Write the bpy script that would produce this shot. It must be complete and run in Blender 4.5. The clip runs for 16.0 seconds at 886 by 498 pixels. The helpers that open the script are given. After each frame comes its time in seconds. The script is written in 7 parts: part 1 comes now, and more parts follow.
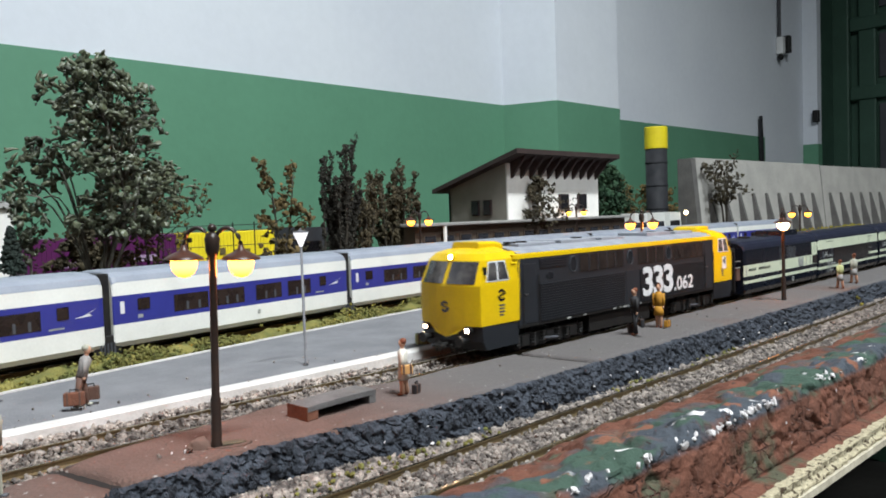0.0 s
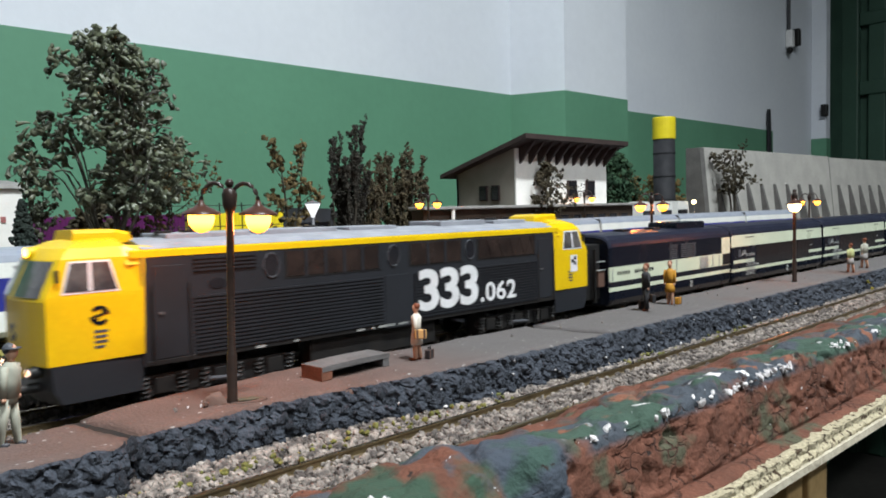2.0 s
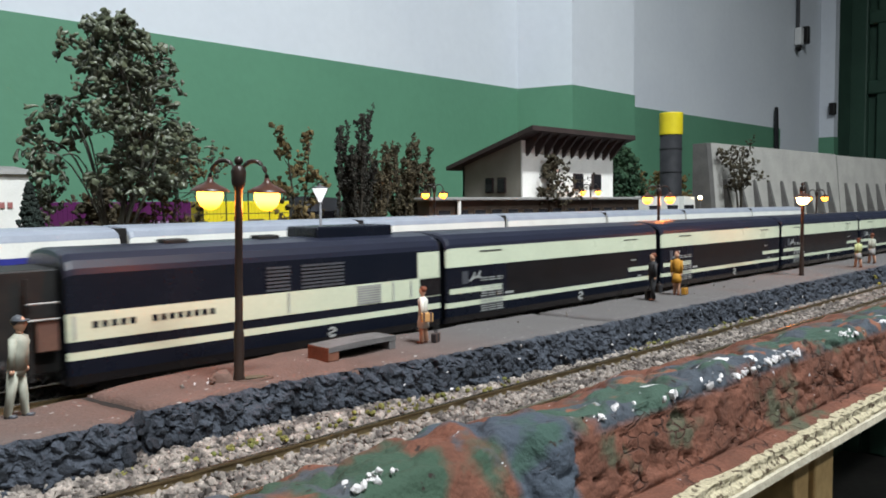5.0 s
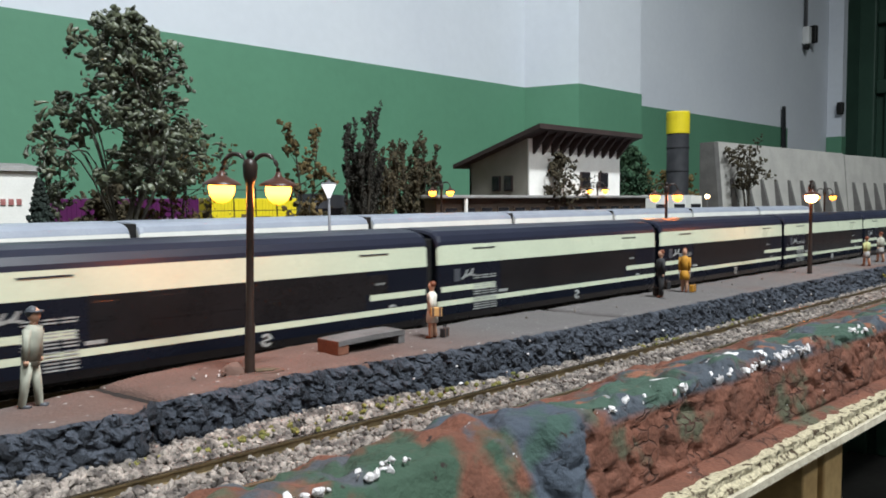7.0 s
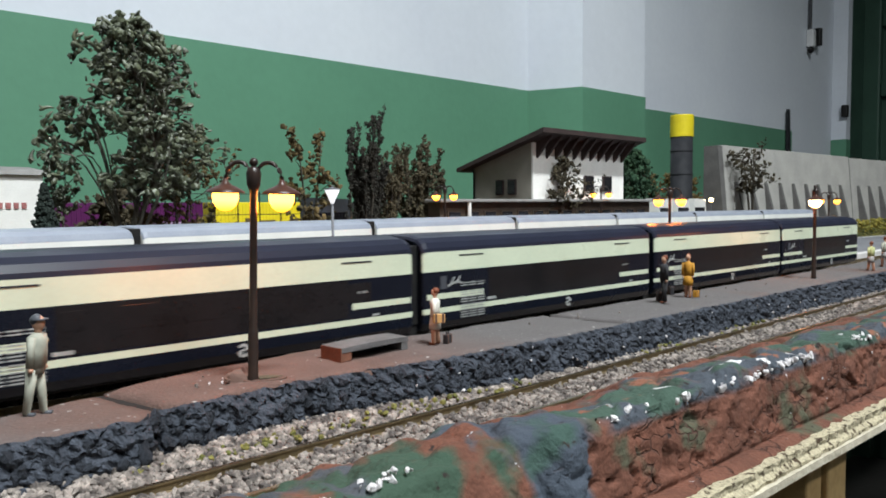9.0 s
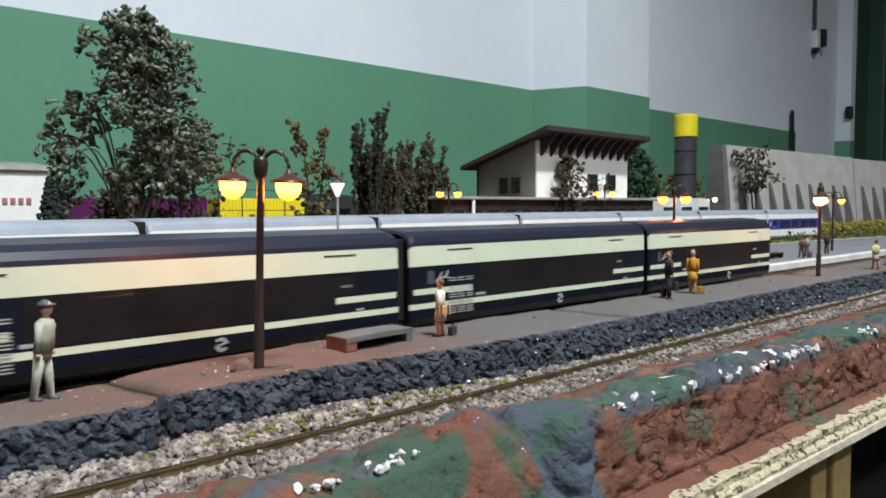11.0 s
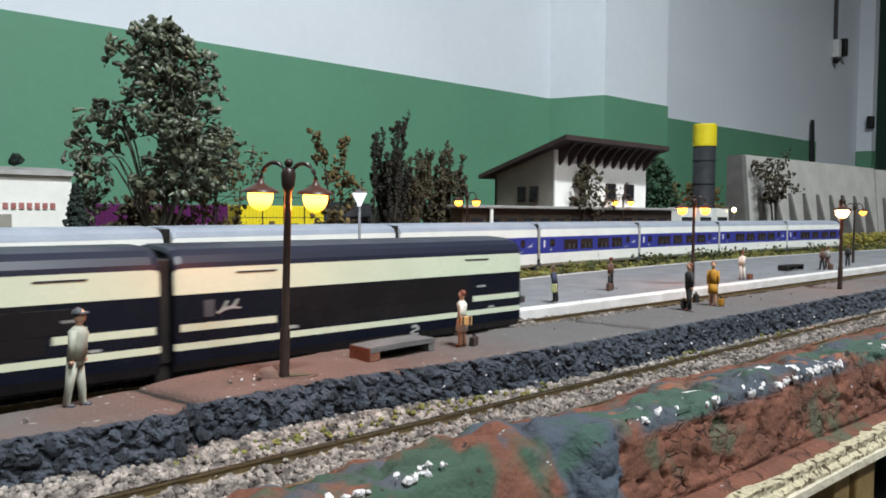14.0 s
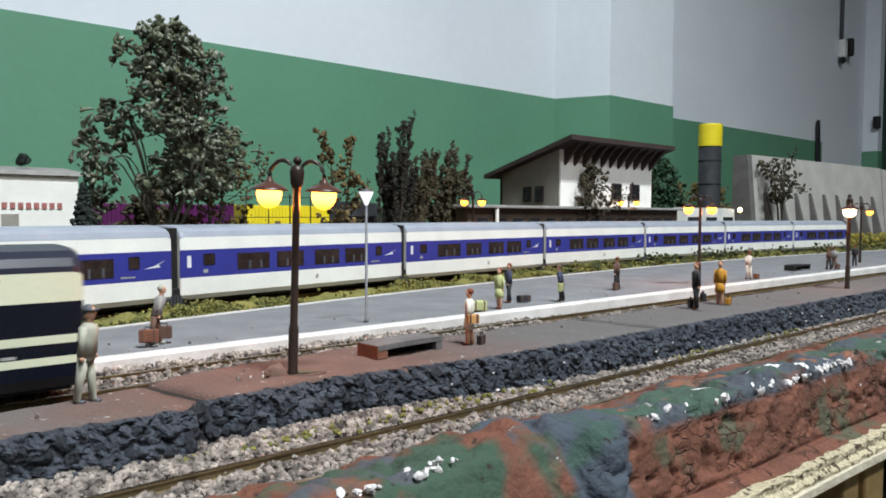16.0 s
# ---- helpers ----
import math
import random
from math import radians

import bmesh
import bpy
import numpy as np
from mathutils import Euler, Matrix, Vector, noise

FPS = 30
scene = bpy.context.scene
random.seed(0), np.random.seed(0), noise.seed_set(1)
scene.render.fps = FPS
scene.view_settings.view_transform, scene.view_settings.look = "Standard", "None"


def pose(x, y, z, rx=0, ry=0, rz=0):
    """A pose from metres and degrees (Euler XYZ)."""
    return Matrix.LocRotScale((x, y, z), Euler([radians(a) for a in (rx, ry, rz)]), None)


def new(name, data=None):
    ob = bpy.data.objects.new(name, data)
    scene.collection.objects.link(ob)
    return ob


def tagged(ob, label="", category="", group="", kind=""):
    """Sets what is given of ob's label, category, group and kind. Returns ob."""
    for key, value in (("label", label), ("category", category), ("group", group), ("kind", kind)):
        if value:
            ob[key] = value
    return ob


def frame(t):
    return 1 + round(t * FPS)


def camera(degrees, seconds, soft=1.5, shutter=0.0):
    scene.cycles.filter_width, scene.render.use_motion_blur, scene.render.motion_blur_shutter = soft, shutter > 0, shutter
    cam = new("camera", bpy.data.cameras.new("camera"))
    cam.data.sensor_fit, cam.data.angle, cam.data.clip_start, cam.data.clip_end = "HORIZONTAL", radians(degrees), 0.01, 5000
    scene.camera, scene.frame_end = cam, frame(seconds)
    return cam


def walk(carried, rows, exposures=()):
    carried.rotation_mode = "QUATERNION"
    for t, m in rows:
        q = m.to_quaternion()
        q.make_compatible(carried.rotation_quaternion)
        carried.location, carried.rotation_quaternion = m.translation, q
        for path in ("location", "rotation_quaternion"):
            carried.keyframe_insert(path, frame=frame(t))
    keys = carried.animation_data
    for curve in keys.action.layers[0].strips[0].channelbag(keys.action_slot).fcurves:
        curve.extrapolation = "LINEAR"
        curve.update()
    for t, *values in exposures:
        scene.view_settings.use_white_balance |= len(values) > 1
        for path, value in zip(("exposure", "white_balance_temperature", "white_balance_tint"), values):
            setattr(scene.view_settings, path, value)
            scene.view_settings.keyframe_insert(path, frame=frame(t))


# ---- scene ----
# ---- camera ----
EXPOSURE = 0.0
cam = camera(62.16, 16.0, soft=1.8, shutter=0.5)
walk(cam, [
    (0, pose(-0.0789, -0.1579, 0.0515, 87.465, 1.954, -44.424)),
    (0.5, pose(-0.0798, -0.1573, 0.0485, 87.302, 1.657, -44.382)),
    (1, pose(-0.0797, -0.1570, 0.0477, 87.143, 1.538, -44.222)),
    (1.5, pose(-0.0803, -0.1565, 0.0457, 87.051, 1.501, -44.122)),
    (2, pose(-0.0812, -0.1558, 0.0435, 86.945, 1.390, -44.045)),
    (2.5, pose(-0.0809, -0.1557, 0.0431, 86.850, 1.222, -44.030)),
    (3, pose(-0.0807, -0.1554, 0.0428, 86.764, 1.115, -44.038)),
    (3.5, pose(-0.0807, -0.1553, 0.0422, 86.666, 1.021, -44.064)),
    (4, pose(-0.0809, -0.1551, 0.0413, 86.620, 0.834, -44.014)),
    (6.5, pose(-0.0829, -0.1547, 0.0393, 86.480, 0.533, -43.274)),
    (7, pose(-0.0830, -0.1546, 0.0390, 86.495, 0.499, -43.238)),
    (7.5, pose(-0.0826, -0.1548, 0.0400, 86.499, 0.536, -43.196)),
    (8, pose(-0.0835, -0.1551, 0.0411, 86.600, 0.543, -43.094)),
    (8.5, pose(-0.0830, -0.1552, 0.0409, 86.715, 0.549, -43.006)),
    (9, pose(-0.0830, -0.1549, 0.0402, 86.692, 0.478, -42.947)),
    (11.5, pose(-0.0846, -0.1545, 0.0376, 86.745, -0.046, -42.538)),
    (12, pose(-0.0861, -0.1546, 0.0375, 86.861, -0.378, -42.215)),
    (12.5, pose(-0.0866, -0.1540, 0.0354, 86.963, -0.620, -41.971)),
    (13, pose(-0.0877, -0.1540, 0.0358, 87.060, -0.622, -41.742)),
    (13.5, pose(-0.0877, -0.1542, 0.0373, 87.188, -0.527, -41.551)),
    (14, pose(-0.0865, -0.1545, 0.0391, 87.237, -0.292, -41.493)),
    (14.5, pose(-0.0865, -0.1542, 0.0387, 87.277, -0.210, -41.472)),
    (15, pose(-0.0867, -0.1542, 0.0386, 87.304, -0.225, -41.358)),
    (15.5, pose(-0.0872, -0.1542, 0.0380, 87.301, -0.317, -41.260)),
    (16, pose(-0.0873, -0.1541, 0.0384, 87.283, -0.291, -41.139)),
], exposures=[(0.0, EXPOSURE), (16.0, EXPOSURE)])

# ---- world and light ----
world = bpy.data.worlds.new("world")
scene.world = world
world.use_nodes = True
world.node_tree.nodes["Background"].inputs[0].default_value = (0.55, 0.6, 0.7, 1)
world.node_tree.nodes["Background"].inputs[1].default_value = 0.05


def area_lamp(name, m, sx, sy, watts, colour):
    data = bpy.data.lights.new(name, "AREA")
    data.shape, data.size, data.size_y, data.energy, data.color, data.spread = "RECTANGLE", sx, sy, watts, colour, radians(160)
    ob = new(name, data)
    ob.matrix_world = m
    return ob


LAMP_A = (0.08, -0.75, 1.9)
LAMP_B = (0.0, -1.70, 1.9)
area_lamp("ceiling_light_beam", pose(LAMP_A[0], LAMP_A[1], LAMP_A[2] - 0.06), 0.6, 0.12, 72, (0.90, 0.97, 1.0))
area_lamp("ceiling_light_beam", pose(LAMP_B[0], LAMP_B[1], LAMP_B[2] - 0.06), 0.6, 0.12, 41, (0.90, 0.97, 1.0))

# ---- materials ----
def mat(name, c1, c2=None, rough=0.6, metal=0.0, s1=120.0, s2=900.0, fine=0.12, bump=0.0, bscale=1200.0, rand=0.0, emit=0.0,
        mix=(0.35, 0.65), coat=0.0, spec=0.3):
    m = bpy.data.materials.new(name)
    m.use_nodes = True
    nt = m.node_tree
    bs = nt.nodes["Principled BSDF"]
    bs.inputs["Roughness"].default_value = rough
    bs.inputs["Metallic"].default_value = metal
    bs.inputs["Specular IOR Level"].default_value = spec
    bs.inputs["Coat Weight"].default_value = coat
    if emit:
        bs.inputs["Base Color"].default_value = (*c1, 1)
        bs.inputs["Emission Color"].default_value = (*c1, 1)
        bs.inputs["Emission Strength"].default_value = emit
        return m
    c2 = c2 or tuple(v * 0.75 for v in c1)
    tc = nt.nodes.new("ShaderNodeTexCoord")
    n1 = nt.nodes.new("ShaderNodeTexNoise")
    n1.inputs["Scale"].default_value, n1.inputs["Detail"].default_value = s1, 5
    n2 = nt.nodes.new("ShaderNodeTexNoise")
    n2.inputs["Scale"].default_value, n2.inputs["Detail"].default_value = s2, 3
    for n in (n1, n2):
        nt.links.new(tc.outputs["Object"], n.inputs["Vector"])
    rp = nt.nodes.new("ShaderNodeValToRGB")
    rp.color_ramp.elements[0].position, rp.color_ramp.elements[1].position = mix
    rp.color_ramp.elements[0].color, rp.color_ramp.elements[1].color = (*c1, 1), (*c2, 1)
    nt.links.new(n1.outputs["Fac"], rp.inputs["Fac"])
    hsv = nt.nodes.new("ShaderNodeHueSaturation")
    nt.links.new(rp.outputs["Color"], hsv.inputs["Color"])
    mr = nt.nodes.new("ShaderNodeMapRange")
    mr.inputs["From Min"].default_value, mr.inputs["From Max"].default_value = 0.25, 0.75
    mr.inputs["To Min"].default_value, mr.inputs["To Max"].default_value = 1 - fine, 1 + fine
    nt.links.new(n2.outputs["Fac"], mr.inputs["Value"])
    last = mr.outputs["Result"]
    if rand:
        oi = nt.nodes.new("ShaderNodeObjectInfo")
        ge = nt.nodes.new("ShaderNodeNewGeometry")
        ad = nt.nodes.new("ShaderNodeMath")
        ad.operation = "ADD"
        nt.links.new(oi.outputs["Random"], ad.inputs[0])
        nt.links.new(ge.outputs["Random Per Island"], ad.inputs[1])
        m2 = nt.nodes.new("ShaderNodeMapRange")
        m2.inputs["From Max"].default_value = 2.0
        m2.inputs["To Min"].default_value, m2.inputs["To Max"].default_value = 1 - rand, 1 + rand
        nt.links.new(ad.outputs[0], m2.inputs["Value"])
        mu = nt.nodes.new("ShaderNodeMath")
        mu.operation = "MULTIPLY"
        nt.links.new(last, mu.inputs[0])
        nt.links.new(m2.outputs["Result"], mu.inputs[1])
        last = mu.outputs[0]
    nt.links.new(last, hsv.inputs["Value"])
    nt.links.new(hsv.outputs["Color"], bs.inputs["Base Color"])
    ro = nt.nodes.new("ShaderNodeMapRange")
    ro.inputs["To Min"].default_value, ro.inputs["To Max"].default_value = max(rough - 0.1, 0.02), min(rough + 0.1, 1)
    nt.links.new(n1.outputs["Fac"], ro.inputs["Value"])
    nt.links.new(ro.outputs["Result"], bs.inputs["Roughness"])
    if bump:
        n3 = nt.nodes.new("ShaderNodeTexNoise")
        n3.inputs["Scale"].default_value, n3.inputs["Detail"].default_value = bscale, 6
        nt.links.new(tc.outputs["Object"], n3.inputs["Vector"])
        bp = nt.nodes.new("ShaderNodeBump")
        bp.inputs["Strength"].default_value, bp.inputs["Distance"].default_value = bump, 1.0 / bscale
        nt.links.new(n3.outputs["Fac"], bp.inputs["Height"])
        nt.links.new(bp.outputs["Normal"], bs.inputs["Normal"])
    return m


def layered(name, base, layers, rough=0.9, bump=0.5, bscale=900.0):
    """Base colours with painted patches: each layer is (colour, scale, low, high, axis, from, to) in object space."""
    m = mat(name, *base, rough=rough, s1=90, s2=1500, fine=0.2, bump=bump, bscale=bscale)
    nt = m.node_tree
    bs = nt.nodes["Principled BSDF"]
    tc = next(n for n in nt.nodes if n.type == "TEX_COORD")
    last = bs.inputs["Base Color"].links[0].from_socket
    sep = nt.nodes.new("ShaderNodeSeparateXYZ")
    nt.links.new(tc.outputs["Object"], sep.inputs[0])
    for i, (col, scale, lo, hi, *bands) in enumerate(layers):
        n = nt.nodes.new("ShaderNodeTexNoise")
        n.inputs["Scale"].default_value, n.inputs["Detail"].default_value = scale, 6
        ofs = nt.nodes.new("ShaderNodeVectorMath")
        ofs.inputs[1].default_value = (3.1 * i + 1.7, 0.7 * i, 2.3 * i)
        nt.links.new(tc.outputs["Object"], ofs.inputs[0])
        nt.links.new(ofs.outputs[0], n.inputs["Vector"])
        r1 = nt.nodes.new("ShaderNodeMapRange")
        r1.inputs["From Min"].default_value, r1.inputs["From Max"].default_value = lo, hi
        nt.links.new(n.outputs["Fac"], r1.inputs["Value"])
        fac = r1.outputs["Result"]
        for axis, a, b in zip(bands[0::3], bands[1::3], bands[2::3]):
            r2 = nt.nodes.new("ShaderNodeMapRange")
            r2.inputs["From Min"].default_value, r2.inputs["From Max"].default_value = a, b
            nt.links.new(sep.outputs[axis], r2.inputs["Value"])
            mu = nt.nodes.new("ShaderNodeMath")
            mu.operation = "MULTIPLY"
            nt.links.new(fac, mu.inputs[0])
            nt.links.new(r2.outputs["Result"], mu.inputs[1])
            fac = mu.outputs[0]
        mx = nt.nodes.new("ShaderNodeMix")
        mx.data_type = "RGBA"
        nt.links.new(fac, mx.inputs["Factor"])
        nt.links.new(last, mx.inputs["A"])
        mx.inputs["B"].default_value = (*col, 1)
        last = mx.outputs["Result"]
    nt.links.new(last, bs.inputs["Base Color"])
    return m


def glow_glass(name, low, k0, high, k1):
    """Lit lamp glass: amber at the bottom, brighter where the bulb sits at the top."""
    m = mat(name, high, emit=1.0)
    nt = m.node_tree
    bs = nt.nodes["Principled BSDF"]
    tc = nt.nodes.new("ShaderNodeTexCoord")
    sep = nt.nodes.new("ShaderNodeSeparateXYZ")
    rp = nt.nodes.new("ShaderNodeValToRGB")
    rp.color_ramp.elements[0].position, rp.color_ramp.elements[1].position = 0.08, 0.62
    top = max(k0, k1)
    rp.color_ramp.elements[0].color = tuple(c * k0 / top for c in low) + (1,)
    rp.color_ramp.elements[1].color = tuple(c * k1 / top for c in high) + (1,)
    nt.links.new(tc.outputs["Generated"], sep.inputs[0])
    nt.links.new(sep.outputs[2], rp.inputs["Fac"])
    nt.links.new(rp.outputs["Color"], bs.inputs["Emission Color"])
    bs.inputs["Emission Strength"].default_value = top
    return m


M = dict(
    white_wall=mat("white_wall", (0.70, 0.73, 0.78), (0.66, 0.69, 0.75), 0.85, s1=4, s2=60, fine=0.02, bump=0.03, bscale=120),
    green_wall=mat("green_wall", (0.113, 0.272, 0.173), (0.102, 0.248, 0.157), 0.55, s1=5, s2=70, fine=0.03, bump=0.04, bscale=120),
    door_green=mat("door_green", (0.042, 0.090, 0.064), (0.035, 0.075, 0.054), 0.5, s1=8, s2=90, fine=0.06),
    door_glass=mat("door_glass", (0.075, 0.075, 0.085), (0.06, 0.06, 0.07), 0.3, s1=6, s2=60, fine=0.1),
    floor=mat("floor", (0.10, 0.09, 0.085), (0.07, 0.065, 0.06), 0.6, s1=3, s2=40),
    ceiling=mat("ceiling", (0.32, 0.32, 0.32), (0.28, 0.28, 0.28), 0.9, s1=3, s2=40, fine=0.03),
    fixture=mat("fixture", (0.75, 0.75, 0.75), rough=0.4, s1=20),
    tube=mat("tube", (0.93, 0.97, 1.0), emit=6.0),
    chipboard=mat("chipboard", (0.34, 0.295, 0.20), (0.05, 0.032, 0.018), 0.9, s1=560, s2=1800, fine=0.35, bump=1.0, bscale=800, mix=(0.55, 0.62)),
    chip_edge=mat("chip_edge", (0.43, 0.385, 0.30), (0.33, 0.29, 0.22), 0.8, s1=200, s2=900, fine=0.15, bump=0.4),
    pine=mat("pine", (0.40, 0.27, 0.12), (0.30, 0.19, 0.08), 0.7, s1=60, s2=500, fine=0.15),
    soil=mat("soil", (0.10, 0.075, 0.05), (0.06, 0.055, 0.035), 0.95, s1=60, s2=700, fine=0.3, bump=0.8, bscale=500),
    crack_shade=mat("crack_shade", (0.012, 0.010, 0.009), (0.018, 0.014, 0.012), 0.95, s1=200, s2=1500, fine=0.3),
    rock=mat("rock", (0.046, 0.052, 0.066), (0.026, 0.030, 0.039), 0.9, s1=160, s2=1500, fine=0.3, bump=0.9, bscale=1200, rand=0.35),
    gravel=mat("gravel", (0.29, 0.25, 0.22), (0.085, 0.072, 0.066), 0.9, s1=300, s2=2500, fine=0.25, rand=0.55, mix=(0.4, 0.6)),
    ballast_bed=mat("ballast_bed", (0.20, 0.17, 0.15), (0.12, 0.10, 0.09), 0.95, s1=300, s2=1500, fine=0.4, bump=1.0, bscale=700),
    rail_side=mat("rail_side", (0.19, 0.14, 0.075), (0.12, 0.09, 0.05), 0.45, 0.6, s1=200, s2=1500, fine=0.2),
    rail_top=mat("rail_top", (0.45, 0.38, 0.26), (0.33, 0.28, 0.2), 0.28, 1.0, s1=200, s2=1500, fine=0.15),
    sleeper=mat("sleeper", (0.06, 0.045, 0.035), (0.04, 0.03, 0.025), 0.85, s1=200),
    moss=mat("moss", (0.085, 0.09, 0.025), (0.15, 0.13, 0.035), 0.95, s1=200, s2=2500, fine=0.4, rand=0.5),
    grass=mat("grass", (0.080, 0.088, 0.024), (0.19, 0.165, 0.046), 0.95, s1=90, s2=2500, fine=0.45, bump=1.0, bscale=900, rand=0.45),
    grass_dark=mat("grass_dark", (0.03, 0.04, 0.016), (0.06, 0.065, 0.02), 0.95, s1=90, s2=2500, fine=0.45, bump=1.0, bscale=900, rand=0.5),
    grass_yellow=mat("grass_yellow", (0.25, 0.19, 0.03), (0.12, 0.12, 0.03), 0.95, s1=150, s2=2500, fine=0.45, rand=0.4),
    white_paint=mat("white_paint", (0.60, 0.58, 0.565), (0.47, 0.45, 0.43), 0.45, s1=70, s2=1200, fine=0.10, bump=0.12, bscale=600),
    far_top=mat("far_top", (0.165, 0.166, 0.175), (0.13, 0.13, 0.14), 0.85, s1=60, s2=1800, fine=0.15, bump=0.4, bscale=1500),
    lamp_iron=mat("lamp_iron", (0.03, 0.018, 0.014), (0.02, 0.014, 0.012), 0.35, s1=400),
    lamp_shade=mat("lamp_shade", (0.06, 0.022, 0.014), (0.045, 0.018, 0.012), 0.35, s1=400),
    globe=glow_glass("globe", (1.0, 0.31, 0.02), 4.0, (1.0, 0.40, 0.06), 8.5),
    globe_far=glow_glass("globe_far", (1.0, 0.30, 0.015), 4.0, (1.0, 0.38, 0.04), 8.0),
    globe_white=glow_glass("globe_white", (1.0, 0.55, 0.2), 7.0, (1.0, 0.75, 0.42), 12.0),
    post_grey=mat("post_grey", (0.13, 0.13, 0.14), (0.09, 0.09, 0.1), 0.5, s1=300),
    post_head=mat("post_head", (0.80, 0.82, 0.85), rough=0.35, emit=1.2),
    concrete=mat("concrete", (0.12, 0.112, 0.112), (0.09, 0.085, 0.084), 0.85, s1=150, s2=1500, fine=0.15, bump=0.4),
    terracotta=mat("terracotta", (0.17, 0.07, 0.042), (0.12, 0.05, 0.032), 0.85, s1=150, s2=1500, fine=0.15, bump=0.4),
    loco_grey=mat("loco_grey", (0.0185, 0.0205, 0.025), (0.0155, 0.0175, 0.021), 0.42, s1=60, s2=900, fine=0.08),
    loco_yellow=mat("loco_yellow", (0.62, 0.41, 0.004), (0.56, 0.365, 0.004), 0.38, s1=60, s2=900, fine=0.05),
    loco_roof=mat("loco_roof", (0.27, 0.28, 0.31), (0.20, 0.21, 0.235), 0.45, s1=90, s2=900, fine=0.1),
    black=mat("black", (0.009, 0.009, 0.0095), (0.014, 0.013, 0.012), 0.55, s1=200, s2=1200, fine=0.2),
    glass_dark=mat("glass_dark", (0.012, 0.012, 0.015), (0.018, 0.016, 0.018), 0.12, s1=90, fine=0.1, coat=0.5),
    glass_brown=mat("glass_brown", (0.030, 0.020, 0.017), (0.016, 0.011, 0.010), 0.15, s1=150, fine=0.15, coat=0.5),
    glass_coach=mat("glass_coach", (0.008, 0.0078, 0.0085), (0.011, 0.010, 0.011), 0.22, s1=90, fine=0.15),
    windscreen=mat("windscreen", (0.085, 0.078, 0.075), (0.035, 0.033, 0.036), 0.12, s1=130, s2=500, fine=0.2, coat=0.6, mix=(0.42, 0.6)),
    white_print=mat("white_print", (0.62, 0.62, 0.63), (0.56, 0.56, 0.57), 0.5, s1=200, fine=0.04),
    headlight=mat("headlight", (1.0, 0.62, 0.40), emit=700.0),
    navy=mat("navy", (0.0045, 0.0062, 0.0115), (0.006, 0.0075, 0.013), 0.26, s1=60, s2=900, fine=0.1),
    navy_roof=mat("navy_roof", (0.015, 0.017, 0.030), (0.012, 0.014, 0.025), 0.36, s1=60, s2=900, fine=0.1),
    cream=mat("cream", (0.50, 0.54, 0.41), (0.46, 0.50, 0.38), 0.30, s1=60, s2=900, fine=0.04),
    grey_print=mat("grey_print", (0.30, 0.31, 0.30), rough=0.5, s1=200),
    tail_red=mat("tail_red", (0.25, 0.03, 0.02), (0.2, 0.03, 0.02), 0.4, s1=200),
    blue_white=mat("blue_white", (0.68, 0.68, 0.645), (0.62, 0.62, 0.59), 0.35, s1=60, s2=900, fine=0.04),
    blue_band=mat("blue_band", (0.03, 0.035, 0.22), (0.026, 0.03, 0.19), 0.35, s1=60, s2=900, fine=0.05),
    blue_roof=mat("blue_roof", (0.26, 0.28, 0.325), (0.22, 0.24, 0.285), 0.40, s1=60, s2=900, fine=0.06),
    leaf_curl=mat("leaf_curl", (0.085, 0.095, 0.055), (0.028, 0.034, 0.017), 0.50, s1=90, s2=900, fine=0.3, rand=0.6, spec=0.6),
    leaf_rust=mat("leaf_rust", (0.13, 0.085, 0.03), (0.06, 0.05, 0.02), 0.8, s1=60, s2=900, fine=0.3, rand=0.5),
    leaf_brown=mat("leaf_brown", (0.075, 0.058, 0.032), (0.04, 0.034, 0.02), 0.85, s1=60, s2=900, fine=0.3, rand=0.5),
    leaf_dark=mat("leaf_dark", (0.022, 0.020, 0.017), (0.034, 0.03, 0.022), 0.85, s1=60, s2=900, fine=0.3, rand=0.4),
    leaf_black=mat("leaf_black", (0.010, 0.018, 0.014), (0.014, 0.02, 0.016), 0.85, s1=60, s2=900, fine=0.3, rand=0.4),
    leaf_deep=mat("leaf_deep", (0.012, 0.035, 0.018), (0.02, 0.045, 0.02), 0.85, s1=60, s2=900, fine=0.3, rand=0.5),
    bark=mat("bark", (0.13, 0.125, 0.10), (0.07, 0.065, 0.055), 0.85, s1=200, s2=1500, fine=0.2),
    bark_dark=mat("bark_dark", (0.05, 0.042, 0.032), (0.035, 0.03, 0.022), 0.85, s1=200, s2=1500, fine=0.2),
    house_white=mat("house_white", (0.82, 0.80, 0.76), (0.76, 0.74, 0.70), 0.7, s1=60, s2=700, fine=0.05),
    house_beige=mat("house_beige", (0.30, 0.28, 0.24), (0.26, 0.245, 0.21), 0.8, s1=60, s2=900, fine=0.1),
    roof_brown=mat("roof_brown", (0.045, 0.03, 0.028), (0.035, 0.024, 0.022), 0.7, s1=60, s2=900, fine=0.15),
    brown_wall=mat("brown_wall", (0.085, 0.06, 0.045), (0.065, 0.05, 0.038), 0.8, s1=80, s2=900, fine=0.15),
    pale_roof=mat("pale_roof", (0.27, 0.26, 0.25), (0.22, 0.21, 0.20), 0.75, s1=80, s2=900, fine=0.12),
    tower_grey=mat("tower_grey", (0.026, 0.026, 0.030), (0.016, 0.017, 0.020), 0.7, s1=60, s2=600, fine=0.2),
    cap_yellow=mat("cap_yellow", (0.72, 0.58, 0.02), (0.66, 0.52, 0.02), 0.5, s1=60, s2=600, fine=0.05),
